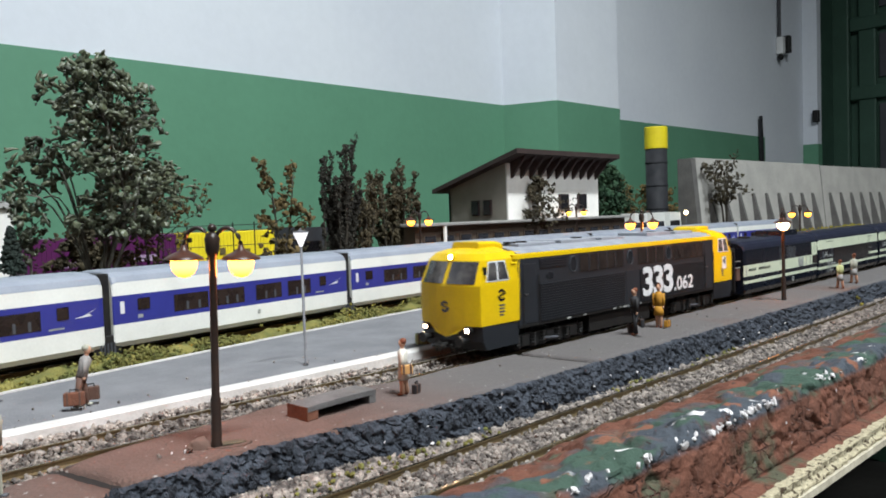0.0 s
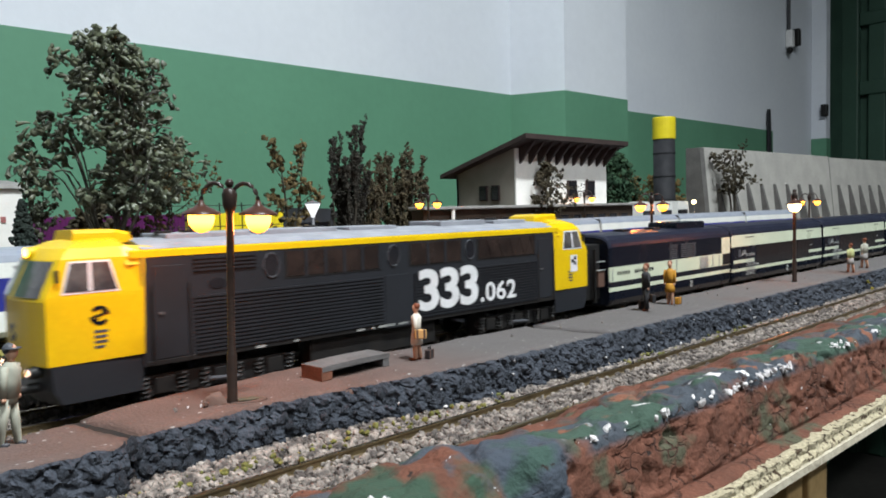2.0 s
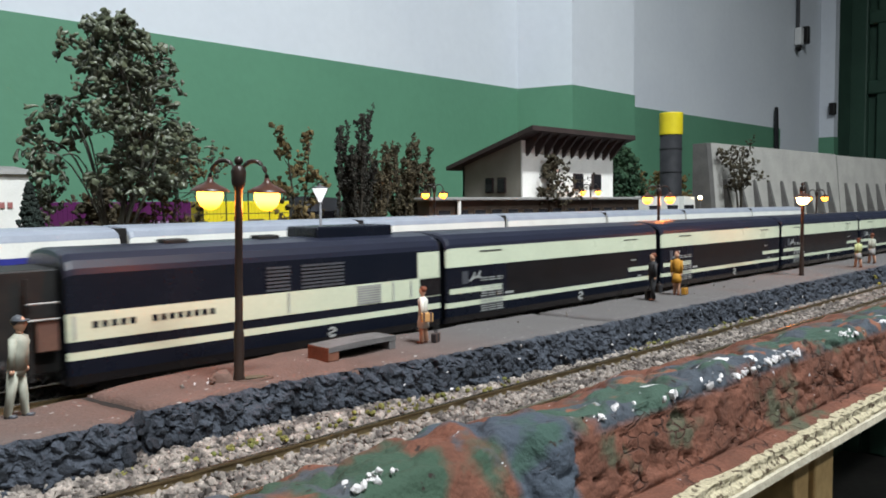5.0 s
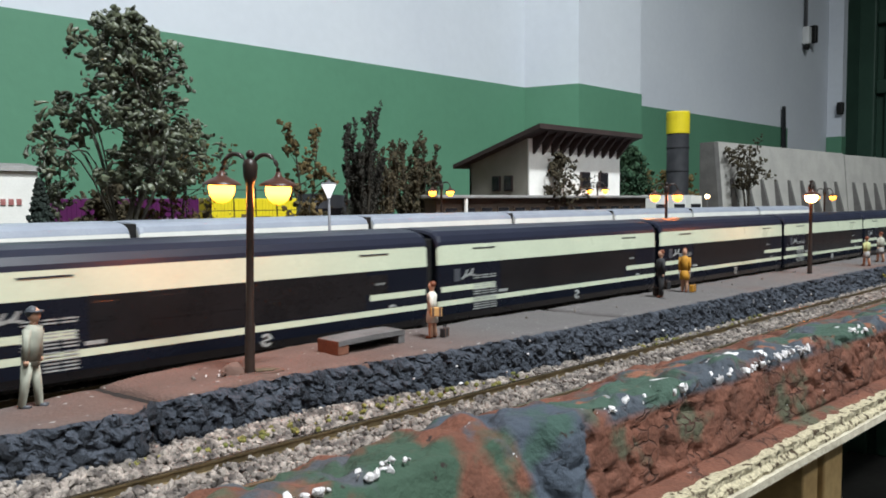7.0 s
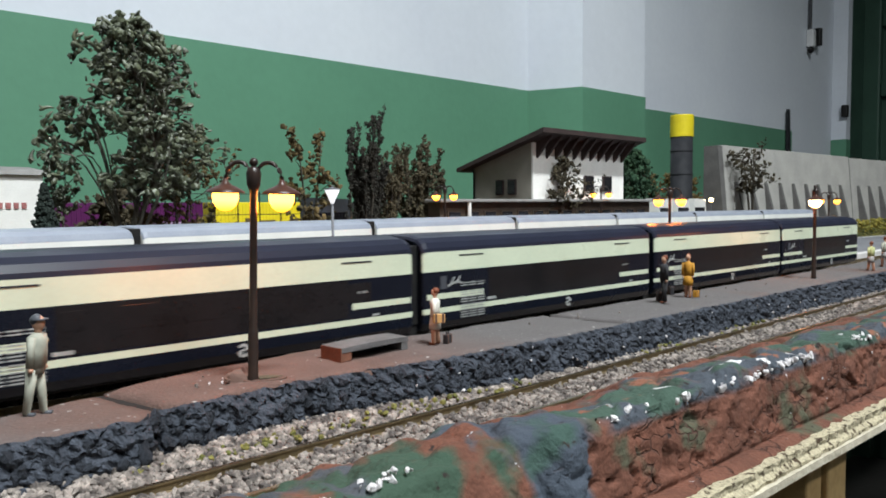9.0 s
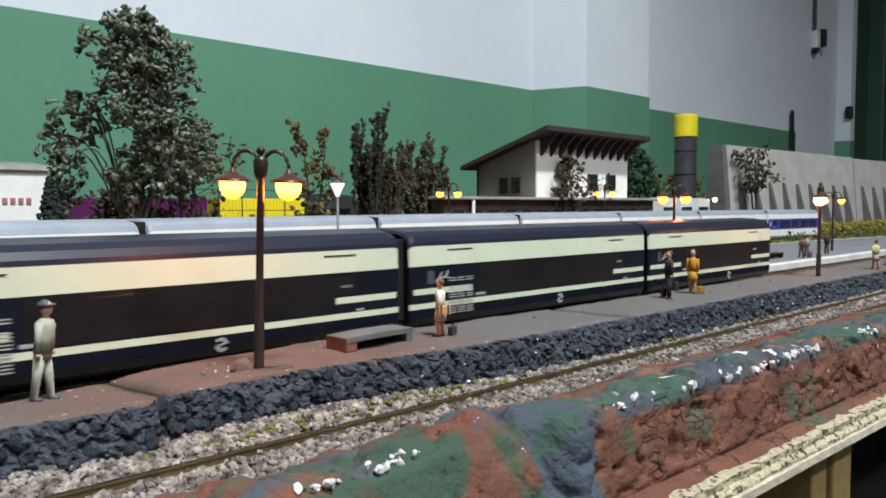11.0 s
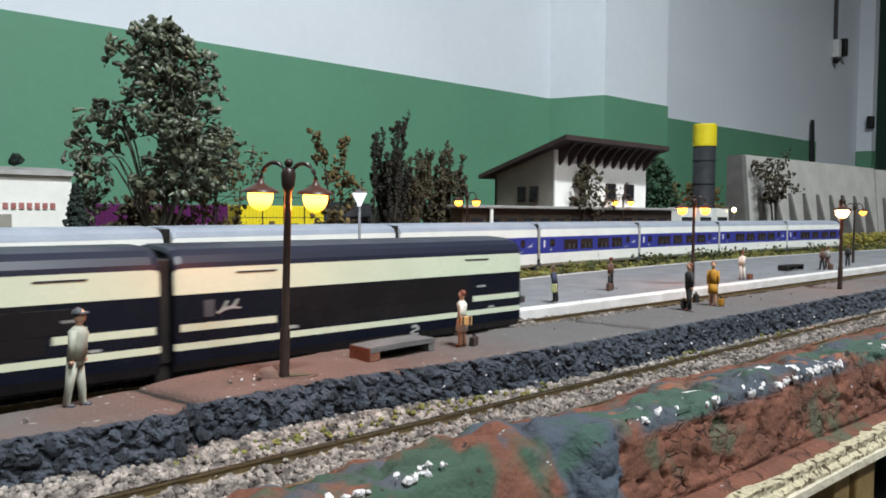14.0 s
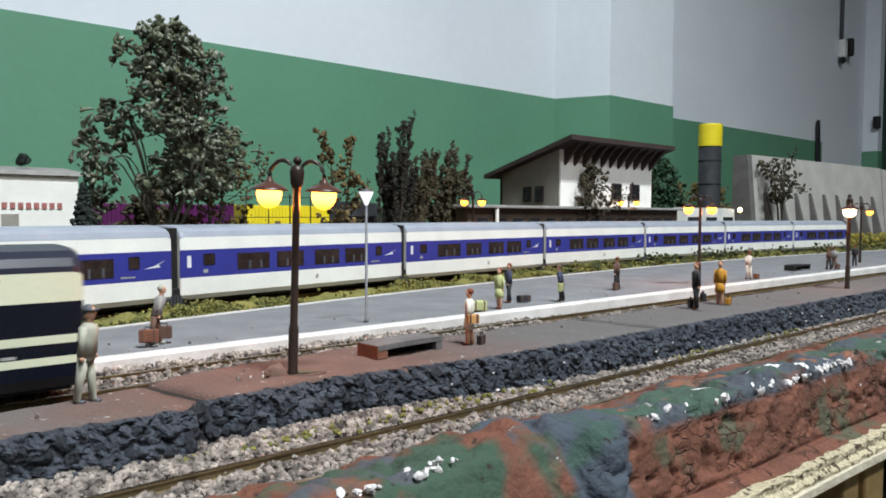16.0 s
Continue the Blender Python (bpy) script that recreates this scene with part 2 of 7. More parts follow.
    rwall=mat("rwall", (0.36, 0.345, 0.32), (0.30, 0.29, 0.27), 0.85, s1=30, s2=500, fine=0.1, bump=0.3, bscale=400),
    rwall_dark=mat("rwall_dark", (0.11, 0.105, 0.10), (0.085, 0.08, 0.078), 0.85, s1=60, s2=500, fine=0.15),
    purple=mat("purple", (0.085, 0.012, 0.075), (0.07, 0.010, 0.06), 0.45, s1=60, s2=700, fine=0.1),
    violet_light=mat("violet_light", (0.35, 0.25, 0.36), rough=0.5, s1=200),
    red_faint=mat("red_faint", (0.42, 0.16, 0.15), rough=0.6, s1=200),
    grey_dark=mat("grey_dark", (0.06, 0.065, 0.075), (0.05, 0.052, 0.06), 0.5, s1=60, s2=700, fine=0.1),
    skin=mat("skin", (0.50, 0.29, 0.20), (0.44, 0.245, 0.16), 0.6, s1=300),
    hair=mat("hair", (0.16, 0.045, 0.02), (0.12, 0.035, 0.015), 0.6, s1=300),
    cloth_white=mat("cloth_white", (0.56, 0.53, 0.47), (0.46, 0.43, 0.38), 0.7, s1=200, fine=0.1),
    cloth_pale=mat("cloth_pale", (0.34, 0.34, 0.28), (0.25, 0.25, 0.205), 0.75, s1=200, fine=0.1),
    cloth_tan=mat("cloth_tan", (0.52, 0.30, 0.11), (0.44, 0.24, 0.09), 0.7, s1=200, fine=0.1),
    cloth_yellow=mat("cloth_yellow", (0.42, 0.20, 0.02), (0.33, 0.15, 0.015), 0.7, s1=200, fine=0.1),
    cloth_lime=mat("cloth_lime", (0.40, 0.42, 0.20), (0.33, 0.35, 0.16), 0.7, s1=200, fine=0.1),
    cloth_black=mat("cloth_black", (0.018, 0.018, 0.02), (0.026, 0.024, 0.026), 0.7, s1=200, fine=0.1),
    cloth_brown=mat("cloth_brown", (0.10, 0.055, 0.04), (0.08, 0.045, 0.035), 0.7, s1=200, fine=0.1),
    cloth_navy=mat("cloth_navy", (0.04, 0.045, 0.08), (0.03, 0.03, 0.05), 0.7, s1=200, fine=0.1),
    cloth_grey=mat("cloth_grey", (0.26, 0.25, 0.24), (0.2, 0.19, 0.185), 0.7, s1=200, fine=0.1),
    plaster_white=mat("plaster_white", (0.60, 0.57, 0.57), (0.46, 0.43, 0.43), 0.8, s1=200, s2=1500, fine=0.1, bump=0.5),
    low_bounce_wall=mat("low_bounce_wall", (0.13, 0.14, 0.135), (0.11, 0.12, 0.115), 0.85, s1=4, s2=60, fine=0.05),
    steel=mat("steel", (0.35, 0.35, 0.36), rough=0.35, metal=0.9, s1=100),
)
M["bank"] = layered("bank", ((0.124, 0.047, 0.029), (0.082, 0.033, 0.021)), [
    ((0.060, 0.058, 0.036), 85, 0.58, 0.66),
    ((0.042, 0.049, 0.060), 40, 0.36, 0.44, 2, 0.0000, 0.0014, 0, 0.012, 0.016),
    ((0.034, 0.060, 0.044), 62, 0.48, 0.54, 2, 0.0000, 0.0014, 0, 0.012, 0.016),
    ((0.16, 0.066, 0.040), 95, 0.60, 0.64, 2, 0.0000, 0.0014, 0, 0.012, 0.016),
    ((0.028, 0.052, 0.034), 48, 0.46, 0.53, 0, 0.010, 0.005),
    ((0.050, 0.055, 0.063), 66, 0.56, 0.62, 0, 0.010, 0.005),
    ((0.040, 0.049, 0.064), 20, 0.10, 0.20, 0, 0.0040, 0.0055, 0, 0.0172, 0.0160),
    ((0.030, 0.056, 0.046), 90, 0.52, 0.60, 0, 0.0040, 0.0055, 0, 0.0172, 0.0160),
    ((0.020, 0.013, 0.011), 330, 0.67, 0.70),
    ((0.60, 0.58, 0.58), 170, 0.62, 0.65, 2, 0.0028, 0.0038, 0, 0.018, 0.022),
    ((0.5, 0.5, 0.52), 420, 0.72, 0.74),
], bump=0.5, bscale=650)


def fissures(m, scale, stretch, width, colour, patch):
    """Thin cracks over a rough plaster face, their shade put into the colour, broken up in patches."""
    nt = m.node_tree
    bs = nt.nodes["Principled BSDF"]
    tc = next(n for n in nt.nodes if n.type == "TEX_COORD")
    warp = nt.nodes.new("ShaderNodeTexNoise")
    warp.inputs["Scale"].default_value, warp.inputs["Detail"].default_value = 160, 3
    mul = nt.nodes.new("ShaderNodeVectorMath")
    mul.operation = "MULTIPLY"
    mul.inputs[1].default_value = (0.006, 0.006, 0.006)
    add = nt.nodes.new("ShaderNodeVectorMath")
    squeeze = nt.nodes.new("ShaderNodeVectorMath")
    squeeze.operation = "MULTIPLY"
    squeeze.inputs[1].default_value = stretch
    cells = nt.nodes.new("ShaderNodeTexVoronoi")
    cells.feature = "DISTANCE_TO_EDGE"
    cells.inputs["Scale"].default_value = scale
    thin = nt.nodes.new("ShaderNodeMapRange")
    thin.inputs["From Min"].default_value, thin.inputs["From Max"].default_value = width, width * 0.35
    part_of = nt.nodes.new("ShaderNodeTexNoise")
    part_of.inputs["Scale"].default_value, part_of.inputs["Detail"].default_value = 75, 4
    some = nt.nodes.new("ShaderNodeMapRange")
    some.inputs["From Min"].default_value, some.inputs["From Max"].default_value = patch
    sep = nt.nodes.new("ShaderNodeSeparateXYZ")
    front = nt.nodes.new("ShaderNodeMapRange")
    front.inputs["From Min"].default_value, front.inputs["From Max"].default_value = -0.0822, -0.0838
    face = nt.nodes.new("ShaderNodeMath")
    face.operation = "MULTIPLY"
    both = nt.nodes.new("ShaderNodeMath")
    both.operation = "MULTIPLY"
    mx = nt.nodes.new("ShaderNodeMix")
    mx.data_type = "RGBA"
    mx.inputs["B"].default_value = (*colour, 1)
    nt.links.new(tc.outputs["Object"], warp.inputs["Vector"])
    nt.links.new(warp.outputs["Color"], mul.inputs[0])
    nt.links.new(tc.outputs["Object"], add.inputs[0])
    nt.links.new(mul.outputs[0], add.inputs[1])
    nt.links.new(add.outputs[0], squeeze.inputs[0])
    nt.links.new(squeeze.outputs[0], cells.inputs["Vector"])
    nt.links.new(cells.outputs["Distance"], thin.inputs["Value"])
    nt.links.new(tc.outputs["Object"], part_of.inputs["Vector"])
    nt.links.new(part_of.outputs["Fac"], some.inputs["Value"])
    nt.links.new(thin.outputs["Result"], both.inputs[0])
    nt.links.new(tc.outputs["Object"], sep.inputs[0])
    nt.links.new(sep.outputs[1], front.inputs["Value"])
    nt.links.new(some.outputs["Result"], face.inputs[0])
    nt.links.new(front.outputs["Result"], face.inputs[1])
    nt.links.new(face.outputs[0], both.inputs[1])
    nt.links.new(both.outputs[0], mx.inputs["Factor"])
    nt.links.new(bs.inputs["Base Color"].links[0].from_socket, mx.inputs["A"])
    nt.links.new(mx.outputs["Result"], bs.inputs["Base Color"])
    bp = nt.nodes.new("ShaderNodeBump")
    bp.invert = True
    bp.inputs["Strength"].default_value, bp.inputs["Distance"].default_value = 0.8, 0.0008
    nt.links.new(both.outputs[0], bp.inputs["Height"])
    nt.links.new(bs.inputs["Normal"].links[0].from_socket, bp.inputs["Normal"])
    nt.links.new(bp.outputs["Normal"], bs.inputs["Normal"])


# dark brown crack lines: shade painted into the bank colour
fissures(M["bank"], 185, (0.7, 0.6, 1.6), 0.045, (0.050, 0.022, 0.015), (0.50, 0.58))
M["near_top"] = layered("near_top", ((0.112, 0.068, 0.056), (0.092, 0.057, 0.047)), [
    ((0.092, 0.084, 0.083), 14, 0.30, 0.42, 0, 0.03, 0.085),
    ((0.095, 0.080, 0.076), 22, 0.45, 0.6, 0, -0.03, -0.055),
    ((0.26, 0.25, 0.24), 500, 0.66, 0.72),
], rough=0.95, bump=0.7, bscale=1400)


# ---- building helpers ----
def obj(name, bm, material, smooth=False):
    me = bpy.data.meshes.new(name)
    bm.normal_update()
    bm.to_mesh(me)
    bm.free()
    for m in (material if isinstance(material, (list, tuple)) else [material]):
        me.materials.append(m)
    if smooth:
        for p in me.polygons:
            p.use_smooth = True
    return new(name, me)


def part(name, bm, material, parent, label="", smooth=False):
    ob = obj(name, bm, material, smooth)
    ob.parent = parent
    if label:
        tagged(ob, label)
    return ob


def thing(name, m, label, category, group=""):
    ob = new(name)
    ob.empty_display_size = 0.01
    ob.matrix_world = m
    return tagged(ob, label, category, group)


def raw(name, verts, faces, material, smooth=False):
    me = bpy.data.meshes.new(name)
    me.from_pydata(verts, [], faces)
    me.materials.append(material)
    if smooth:
        for p in me.polygons:
            p.use_smooth = True
    return new(name, me)


def box(bm, x0, x1, y0, y1, z0, z1, bev=0.0, mi=0):
    r = bmesh.ops.create_cube(bm, size=1.0)
    vs = r["verts"]
    for v in vs:
        v.co = Vector((x0 + (v.co.x + 0.5) * (x1 - x0), y0 + (v.co.y + 0.5) * (y1 - y0), z0 + (v.co.z + 0.5) * (z1 - z0)))
    fs = {f for v in vs for f in v.link_faces}
    for f in fs:
        f.material_index = mi
    if bev:
        es = list({e for v in vs for e in v.link_edges})
        bmesh.ops.bevel(bm, geom=es, offset=bev, segments=2, affect="EDGES", profile=0.5, material=mi)


def abox(x0, x1, y0, y1, z0, z1, bev=0.0):
    bm = bmesh.new()
    box(bm, x0, x1, y0, y1, z0, z1, bev)
    return bm


def tube(bm, pts, radii, n=8, mi=0, flat=1.0):
    """A swept round bar through pts; flat squeezes it sideways."""
    rings = []
    pts = [Vector(p) for p in pts]
    for i, p in enumerate(pts):
        d = (pts[min(i + 1, len(pts) - 1)] - pts[max(i - 1, 0)]).normalized()
        a = d.orthogonal().normalized() if abs(d.z) < 0.95 else Vector((1, 0, 0))
        a = (a - d * a.dot(d)).normalized()
        b = d.cross(a)
        r = radii[i] if isinstance(radii, (list, tuple)) else radii
        rings.append([bm.verts.new(p + a * math.cos(2 * math.pi * k / n) * r + b * math.sin(2 * math.pi * k / n) * r * flat) for k in range(n)])
    for q, s in zip(rings, rings[1:]):
        for k in range(n):
            bm.faces.new((q[k], q[(k + 1) % n], s[(k + 1) % n], s[k])).material_index = mi
    bm.faces.new(rings[0][::-1]).material_index = mi
    bm.faces.new(rings[-1]).material_index = mi


def prism(bm, poly, axis, lo, hi, mi=0):
    """poly in the two other axes, in order, pushed from lo to hi along axis."""
    def place(p, v):
        return {"x": (v, p[0], p[1]), "y": (p[0], v, p[1]), "z": (p[0], p[1], v)}[axis]
    a = [bm.verts.new(place(p, lo)) for p in poly]
    b = [bm.verts.new(place(p, hi)) for p in poly]
    n = len(poly)
    for k in range(n):
        bm.faces.new((a[k], a[(k + 1) % n], b[(k + 1) % n], b[k])).material_index = mi
    bm.faces.new(a[::-1]).material_index = mi
    bm.faces.new(b).material_index = mi
    bmesh.ops.recalc_face_normals(bm, faces=bm.faces[:])


def loft(bm, rings, mi=0, caps=True, closed=True):
    rs = [[bm.verts.new(p) for p in r] for r in rings]
    for i, (q, s) in enumerate(zip(rs, rs[1:])):
        n = len(q)
        for k in range(n if closed else n - 1):
            bm.faces.new((q[k], q[(k + 1) % n], s[(k + 1) % n], s[k])).material_index = mi[i] if isinstance(mi, list) else mi
    if caps:
        bm.faces.new(rs[0][::-1]).material_index = mi[0] if isinstance(mi, list) else mi
        bm.faces.new(rs[-1]).material_index = mi[-1] if isinstance(mi, list) else mi
    bmesh.ops.recalc_face_normals(bm, faces=bm.faces[:])


def lump(bm, c, r, sub=1, rough=0.25, squash=(1, 1, 1), mi=0):
    res = bmesh.ops.create_icosphere(bm, subdivisions=sub, radius=1.0)
    s = Vector((random.random() * 50, random.random() * 50, random.random() * 50))
    for v in res["verts"]:
        k = 1 + rough * noise.noise(v.co * 1.3 + s) * 2
        v.co = Vector(c) + Vector((v.co.x * squash[0], v.co.y * squash[1], v.co.z * squash[2])) * r * k
    for v in res["verts"]:
        for f in v.link_faces:
            f.material_index = mi


ICO_V, ICO_F = None, None
_b = bmesh.new()
bmesh.ops.create_icosphere(_b, subdivisions=1, radius=1.0)
_b.verts.index_update()
ICO_V = np.array([v.co[:] for v in _b.verts])
ICO_F = np.array([[v.index for v in f.verts] for f in _b.faces])
_b.free()
OCT_V = np.array([(1, 0, 0), (-1, 0, 0), (0, 1, 0), (0, -1, 0), (0, 0, 1), (0, 0, -1)], float)
OCT_F = np.array([(0, 2, 4), (2, 1, 4), (1, 3, 4), (3, 0, 4), (2, 0, 5), (1, 2, 5), (3, 1, 5), (0, 3, 5)])


def scatter(name, centres, sizes, material, seed, squash=(0.6, 1.0), base="ico", jag=0.25, smooth=False):
    """Many small solid pieces in one mesh: turned, squashed and jagged by chance."""
    rng = np.random.default_rng(seed)
    bv, bf = (ICO_V, ICO_F) if base == "ico" else (OCT_V, OCT_F)
    n, k = len(centres), len(bv)
    q = rng.normal(size=(n, 4))
    q /= np.linalg.norm(q, axis=1)[:, None]
    w, x, y, z = q.T
    R = np.stack([1 - 2 * (y * y + z * z), 2 * (x * y - z * w), 2 * (x * z + y * w), 2 * (x * y + z * w), 1 - 2 * (x * x + z * z), 2 * (y * z - x * w),
                  2 * (x * z - y * w), 2 * (y * z + x * w), 1 - 2 * (x * x + y * y)], 1).reshape(n, 3, 3)
    v = bv[None] * rng.uniform(squash[0], squash[1], (n, 1, 3)) * rng.uniform(1 - jag, 1 + jag, (n, k, 1))
    v = np.einsum("nij,nkj->nki", R, v) * np.asarray(sizes)[:, None, None] + np.asarray(centres)[:, None, :]
    f = (bf[None] + (np.arange(n) * k)[:, None, None]).reshape(-1, 3)
    return raw(name, v.reshape(-1, 3).tolist(), f.tolist(), material, smooth)



# ---- room ----
WALL_TURN = -0.2
WY = 0.872 + 0.0035 * 1.125


def wall_y(x):
    return WY - 0.0035 * x


def struct(name, bm, material, label, category, smooth=False):
    return tagged(obj(name, bm, material, smooth), label, category, kind="structure")


DADO = 0.283


def north_wall():
    top = new("wall_north")
    tagged(top, "white-painted wall with a green lower half", "wall", kind="structure")
    top.matrix_world = pose(0, WY, 0, 0, 0, WALL_TURN)
    part("wall_paint_white", abox(-2.2, 2.86, 0.0, 0.12, DADO, 2.0), M["white_wall"], top, "matt white upper wall")
    part("wall_paint_green", abox(-2.2, 2.47, -0.002, 0.12, -0.95, DADO), M["green_wall"], top, "green painted lower wall")
    part("wall_paint_white", abox(2.47, 2.86, 0.0, 0.12, -0.95, DADO), M["white_wall"], top)
    p = new("pilaster")
    tagged(p, "white and green painted wall pilaster", "pilaster", kind="structure")
    p.matrix_world = pose(0, WY, 0, 0, 0, WALL_TURN)
    for nm, z0, z1, e, m in (("upper_face", DADO, 1.99, 0.0, "white_wall"), ("lower_face", -0.95, DADO, 0.002, "green_wall")):
        bm = bmesh.new()
        prism(bm, [(1.112 - e, 0.02), (1.166 - e, -0.108 - e), (1.397 + e, -0.108 - e), (1.400 + e, 0.02)], "z", z0, z1)
        part(nm, bm, M[m], p)
    q = new("pilaster")
    tagged(q, "narrow pale wall return beside the door", "pilaster", kind="structure")
    q.matrix_world = pose(0, WY, 0, 0, 0, WALL_TURN)
    part("upper_face", abox(2.82, 2.86, -0.052, -0.001, 0.272, 1.99), M["white_wall"], q)
    part("lower_face", abox(2.818, 2.86, -0.054, -0.001, -0.95, 0.272), M["green_wall"], q)


north_wall()
# added room shell out of view, its dark colours chosen to reduce fill light
struct("wall_south", abox(-2.2, 3.4, -2.3, -2.2, -0.95, 2.0), M["low_bounce_wall"], "unseen wall behind the layout, darkened to cut bounce light", "wall")
struct("wall_west", abox(-2.3, -2.2, -2.2, 1.1, -0.95, 2.0), M["low_bounce_wall"], "unseen end wall, darkened to cut bounce light", "wall")
struct("wall_east", abox(3.2, 3.32, -2.2, 0.25, -0.95, 2.0), M["low_bounce_wall"], "end wall beyond the door, darkened to cut bounce light", "wall")
struct("floor", abox(-2.3, 3.4, -2.3, 1.1, -1.0, -0.95), M["floor"], "room floor, darkened to cut bounce light", "floor")
struct("ceiling", abox(-2.3, 3.4, -2.3, 1.1, 2.0, 2.06), M["ceiling"], "unseen ceiling, greyed to cut bounce light", "ceiling")


def door_green():
    d = new("door_1")
    tagged(d, "dark green panelled double door with grey panes", "door", kind="structure")
    d.matrix_world = pose(3.03, 0.87, 0)
    part("door_frame", abox(0, 0.10, -0.10, -0.0, -0.95, 1.95, 0.006), M["door_green"], d)
    part("door_frame", abox(0, 0.10, -0.95, -0.85, -0.95, 1.95, 0.006), M["door_green"], d)
    part("door_reveal", abox(-0.168, -0.002, -0.045, 0.03, -0.95, 1.95, 0.004), M["door_green"], d, "dark green door surround")
    part("door_leaf", abox(0.03, 0.07, -0.85, -0.10, -0.95, 1.94), M["door_green"], d)
    for z in (0.44, 0.70, 1.15):
        part("rail", abox(0.0, 0.029, -0.848, -0.102, z, z + 0.05, 0.005), M["door_green"], d)
    for y in (-0.19, -0.50, -0.80):
        part("stile", abox(0.008, 0.029, y, y + 0.06, -0.94, 1.93, 0.005), M["door_green"], d)
    for y0, y1 in ((-0.43, -0.20), (-0.73, -0.51)):
        for z0, z1 in ((-0.2, 0.42), (0.52, 0.68), (0.78, 1.12)):
            part("pane", abox(0.018, 0.026, y0, y1, z0, z1), M["door_glass"], d, "dull grey pane")
    return d


door_green()


def wall_switch():
    s = thing("switch_box", pose(0, WY, 0, 0, 0, WALL_TURN), "grey electric switch box with conduit on the wall", "switch box")
    part("box", abox(2.575, 2.60, -0.025, -0.001, 0.575, 0.635, 0.004), M["fixture"], s)
    part("plug", abox(2.622, 2.644, -0.03, -0.004, 0.585, 0.645, 0.004), M["black"], s, "black plug")
    bm = bmesh.new()
    tube(bm, [(2.585, -0.010, 0.635), (2.585, -0.010, 1.95)], 0.006)
    part("conduit", bm, M["post_grey"], s, smooth=True)
    bm = bmesh.new()
    lump(bm, (2.583, -0.014, 0.565), 0.011, 2, 0.1)
    part("gland", bm, M["black"], s)
    t = thing("wall_box", pose(0, WY, 0, 0, 0, WALL_TURN), "small black box beside the green door", "box")
    part("case", abox(2.797, 2.819, -0.062, -0.040, 0.350, 0.394, 0.004), M["black"], t)


wall_switch()


def leaning_board():
    b = thing("board", pose(0, WY, 0, 0, 0, WALL_TURN), "dark narrow board leaning on the wall", "board")
    bm = bmesh.new()
    prism(bm, [(2.405, -0.7), (2.50, -0.7), (2.420, 0.350), (2.408, 0.350)], "y", -0.015, -0.008)
    part("plank", bm, M["tower_grey"], b)


leaning_board()


def ceiling_light(p):
    c = thing("ceiling_light", pose(*p), "long white fluorescent ceiling light with a bare tube", "ceiling light", "ceiling lights")
    part("housing", abox(-0.32, 0.32, -0.07, 0.07, 0.01, 0.10, 0.01), M["fixture"], c)
    for y in (-0.03, 0.03):
        bm = bmesh.new()
        tube(bm, [(-0.3, y, -0.01), (0.3, y, -0.01)], 0.013)
        part("fluorescent_tube", bm, M["tube"], c, smooth=True)


ceiling_light(LAMP_A)
ceiling_light(LAMP_B)

# ---- baseboard and ground ----
TRACK_Y, TRACK_Z = 0.054, -0.0075
NEAR_Y, NEAR_Z = -0.0305, -0.0100
BLUE_Z = -0.005


def blue_y(x):
    """Near side of the parked train."""
    return 0.229 - 0.167 * (x - 0.63) ** 2


def table():
    t = new("layout_table")
    tagged(t, "wooden layout table with a chipboard top on pine legs", "table", kind="structure")
    part("table_top", abox(-0.6, 2.5, -0.085, 0.78, -0.0170, -0.0135), M["chip_edge"], t, "cream chipboard top")
    bm = bmesh.new()
    box(bm, -0.35, 1.2, -0.0925, -0.0851, -0.0157, -0.0125)
    bmesh.ops.subdivide_edges(bm, edges=[e for e in bm.edges if abs(e.verts[0].co.x - e.verts[1].co.x) > 1], cuts=1100)
    bmesh.ops.subdivide_edges(bm, edges=[e for e in bm.edges if abs(e.verts[0].co.z - e.verts[1].co.z) > 0.002], cuts=3)
    for v in bm.verts:
        if v.co.y < -0.09:
            v.co.y += 0.0005 * noise.noise(Vector((v.co.x * 420, v.co.z * 400, 1))) + 0.0003 * noise.noise(Vector((v.co.x * 900, v.co.z * 900, 1))) - (0.0009 if v.co.z < -0.0145 else 0)
            v.co.z += 0.0003 * noise.noise(Vector((v.co.x * 330, 4, v.co.z * 50)))
        v.co.y += -0.030 * min(max(v.co.x - 0.05, -0.1), 0.45)
    part("broken_edge", bm, M["chipboard"], t, "speckled rough chipboard edge")
    bm = bmesh.new()
    box(bm, -0.35, 1.2, -0.0942, -0.0851, -0.0175, -0.0158)
    bmesh.ops.subdivide_edges(bm, edges=[e for e in bm.edges if abs(e.verts[0].co.x - e.verts[1].co.x) > 1], cuts=60)
    for v in bm.verts:
        v.co.y += -0.030 * min(max(v.co.x - 0.05, -0.1), 0.45) + 0.0003 * noise.noise(Vector((v.co.x * 90, v.co.z * 400, 1)))
    part("edge_lip", bm, M["chip_edge"], t, "pale smooth board under the chipboard")
    part("apron", abox(-0.59, 2.49, 0.02, 0.05, -0.09, -0.0171), M["pine"], t)
    for x in (0.1110, 0.74, 1.5, -0.55):
        part("leg", abox(x, x + 0.0125, -0.088, -0.05, -0.95, -0.0176, 0.0006), M["pine"], t, "rough pine leg")
        part("leg_facing", abox(x - 0.0095, x - 0.0003, -0.0865, -0.05, -0.95, -0.0176, 0.0006), M["pine"], t, "pale sawn batten beside the leg")
        part("leg", abox(x, x + 0.03, 0.6, 0.63, -0.95, -0.0171, 0.001), M["pine"], t)


table()


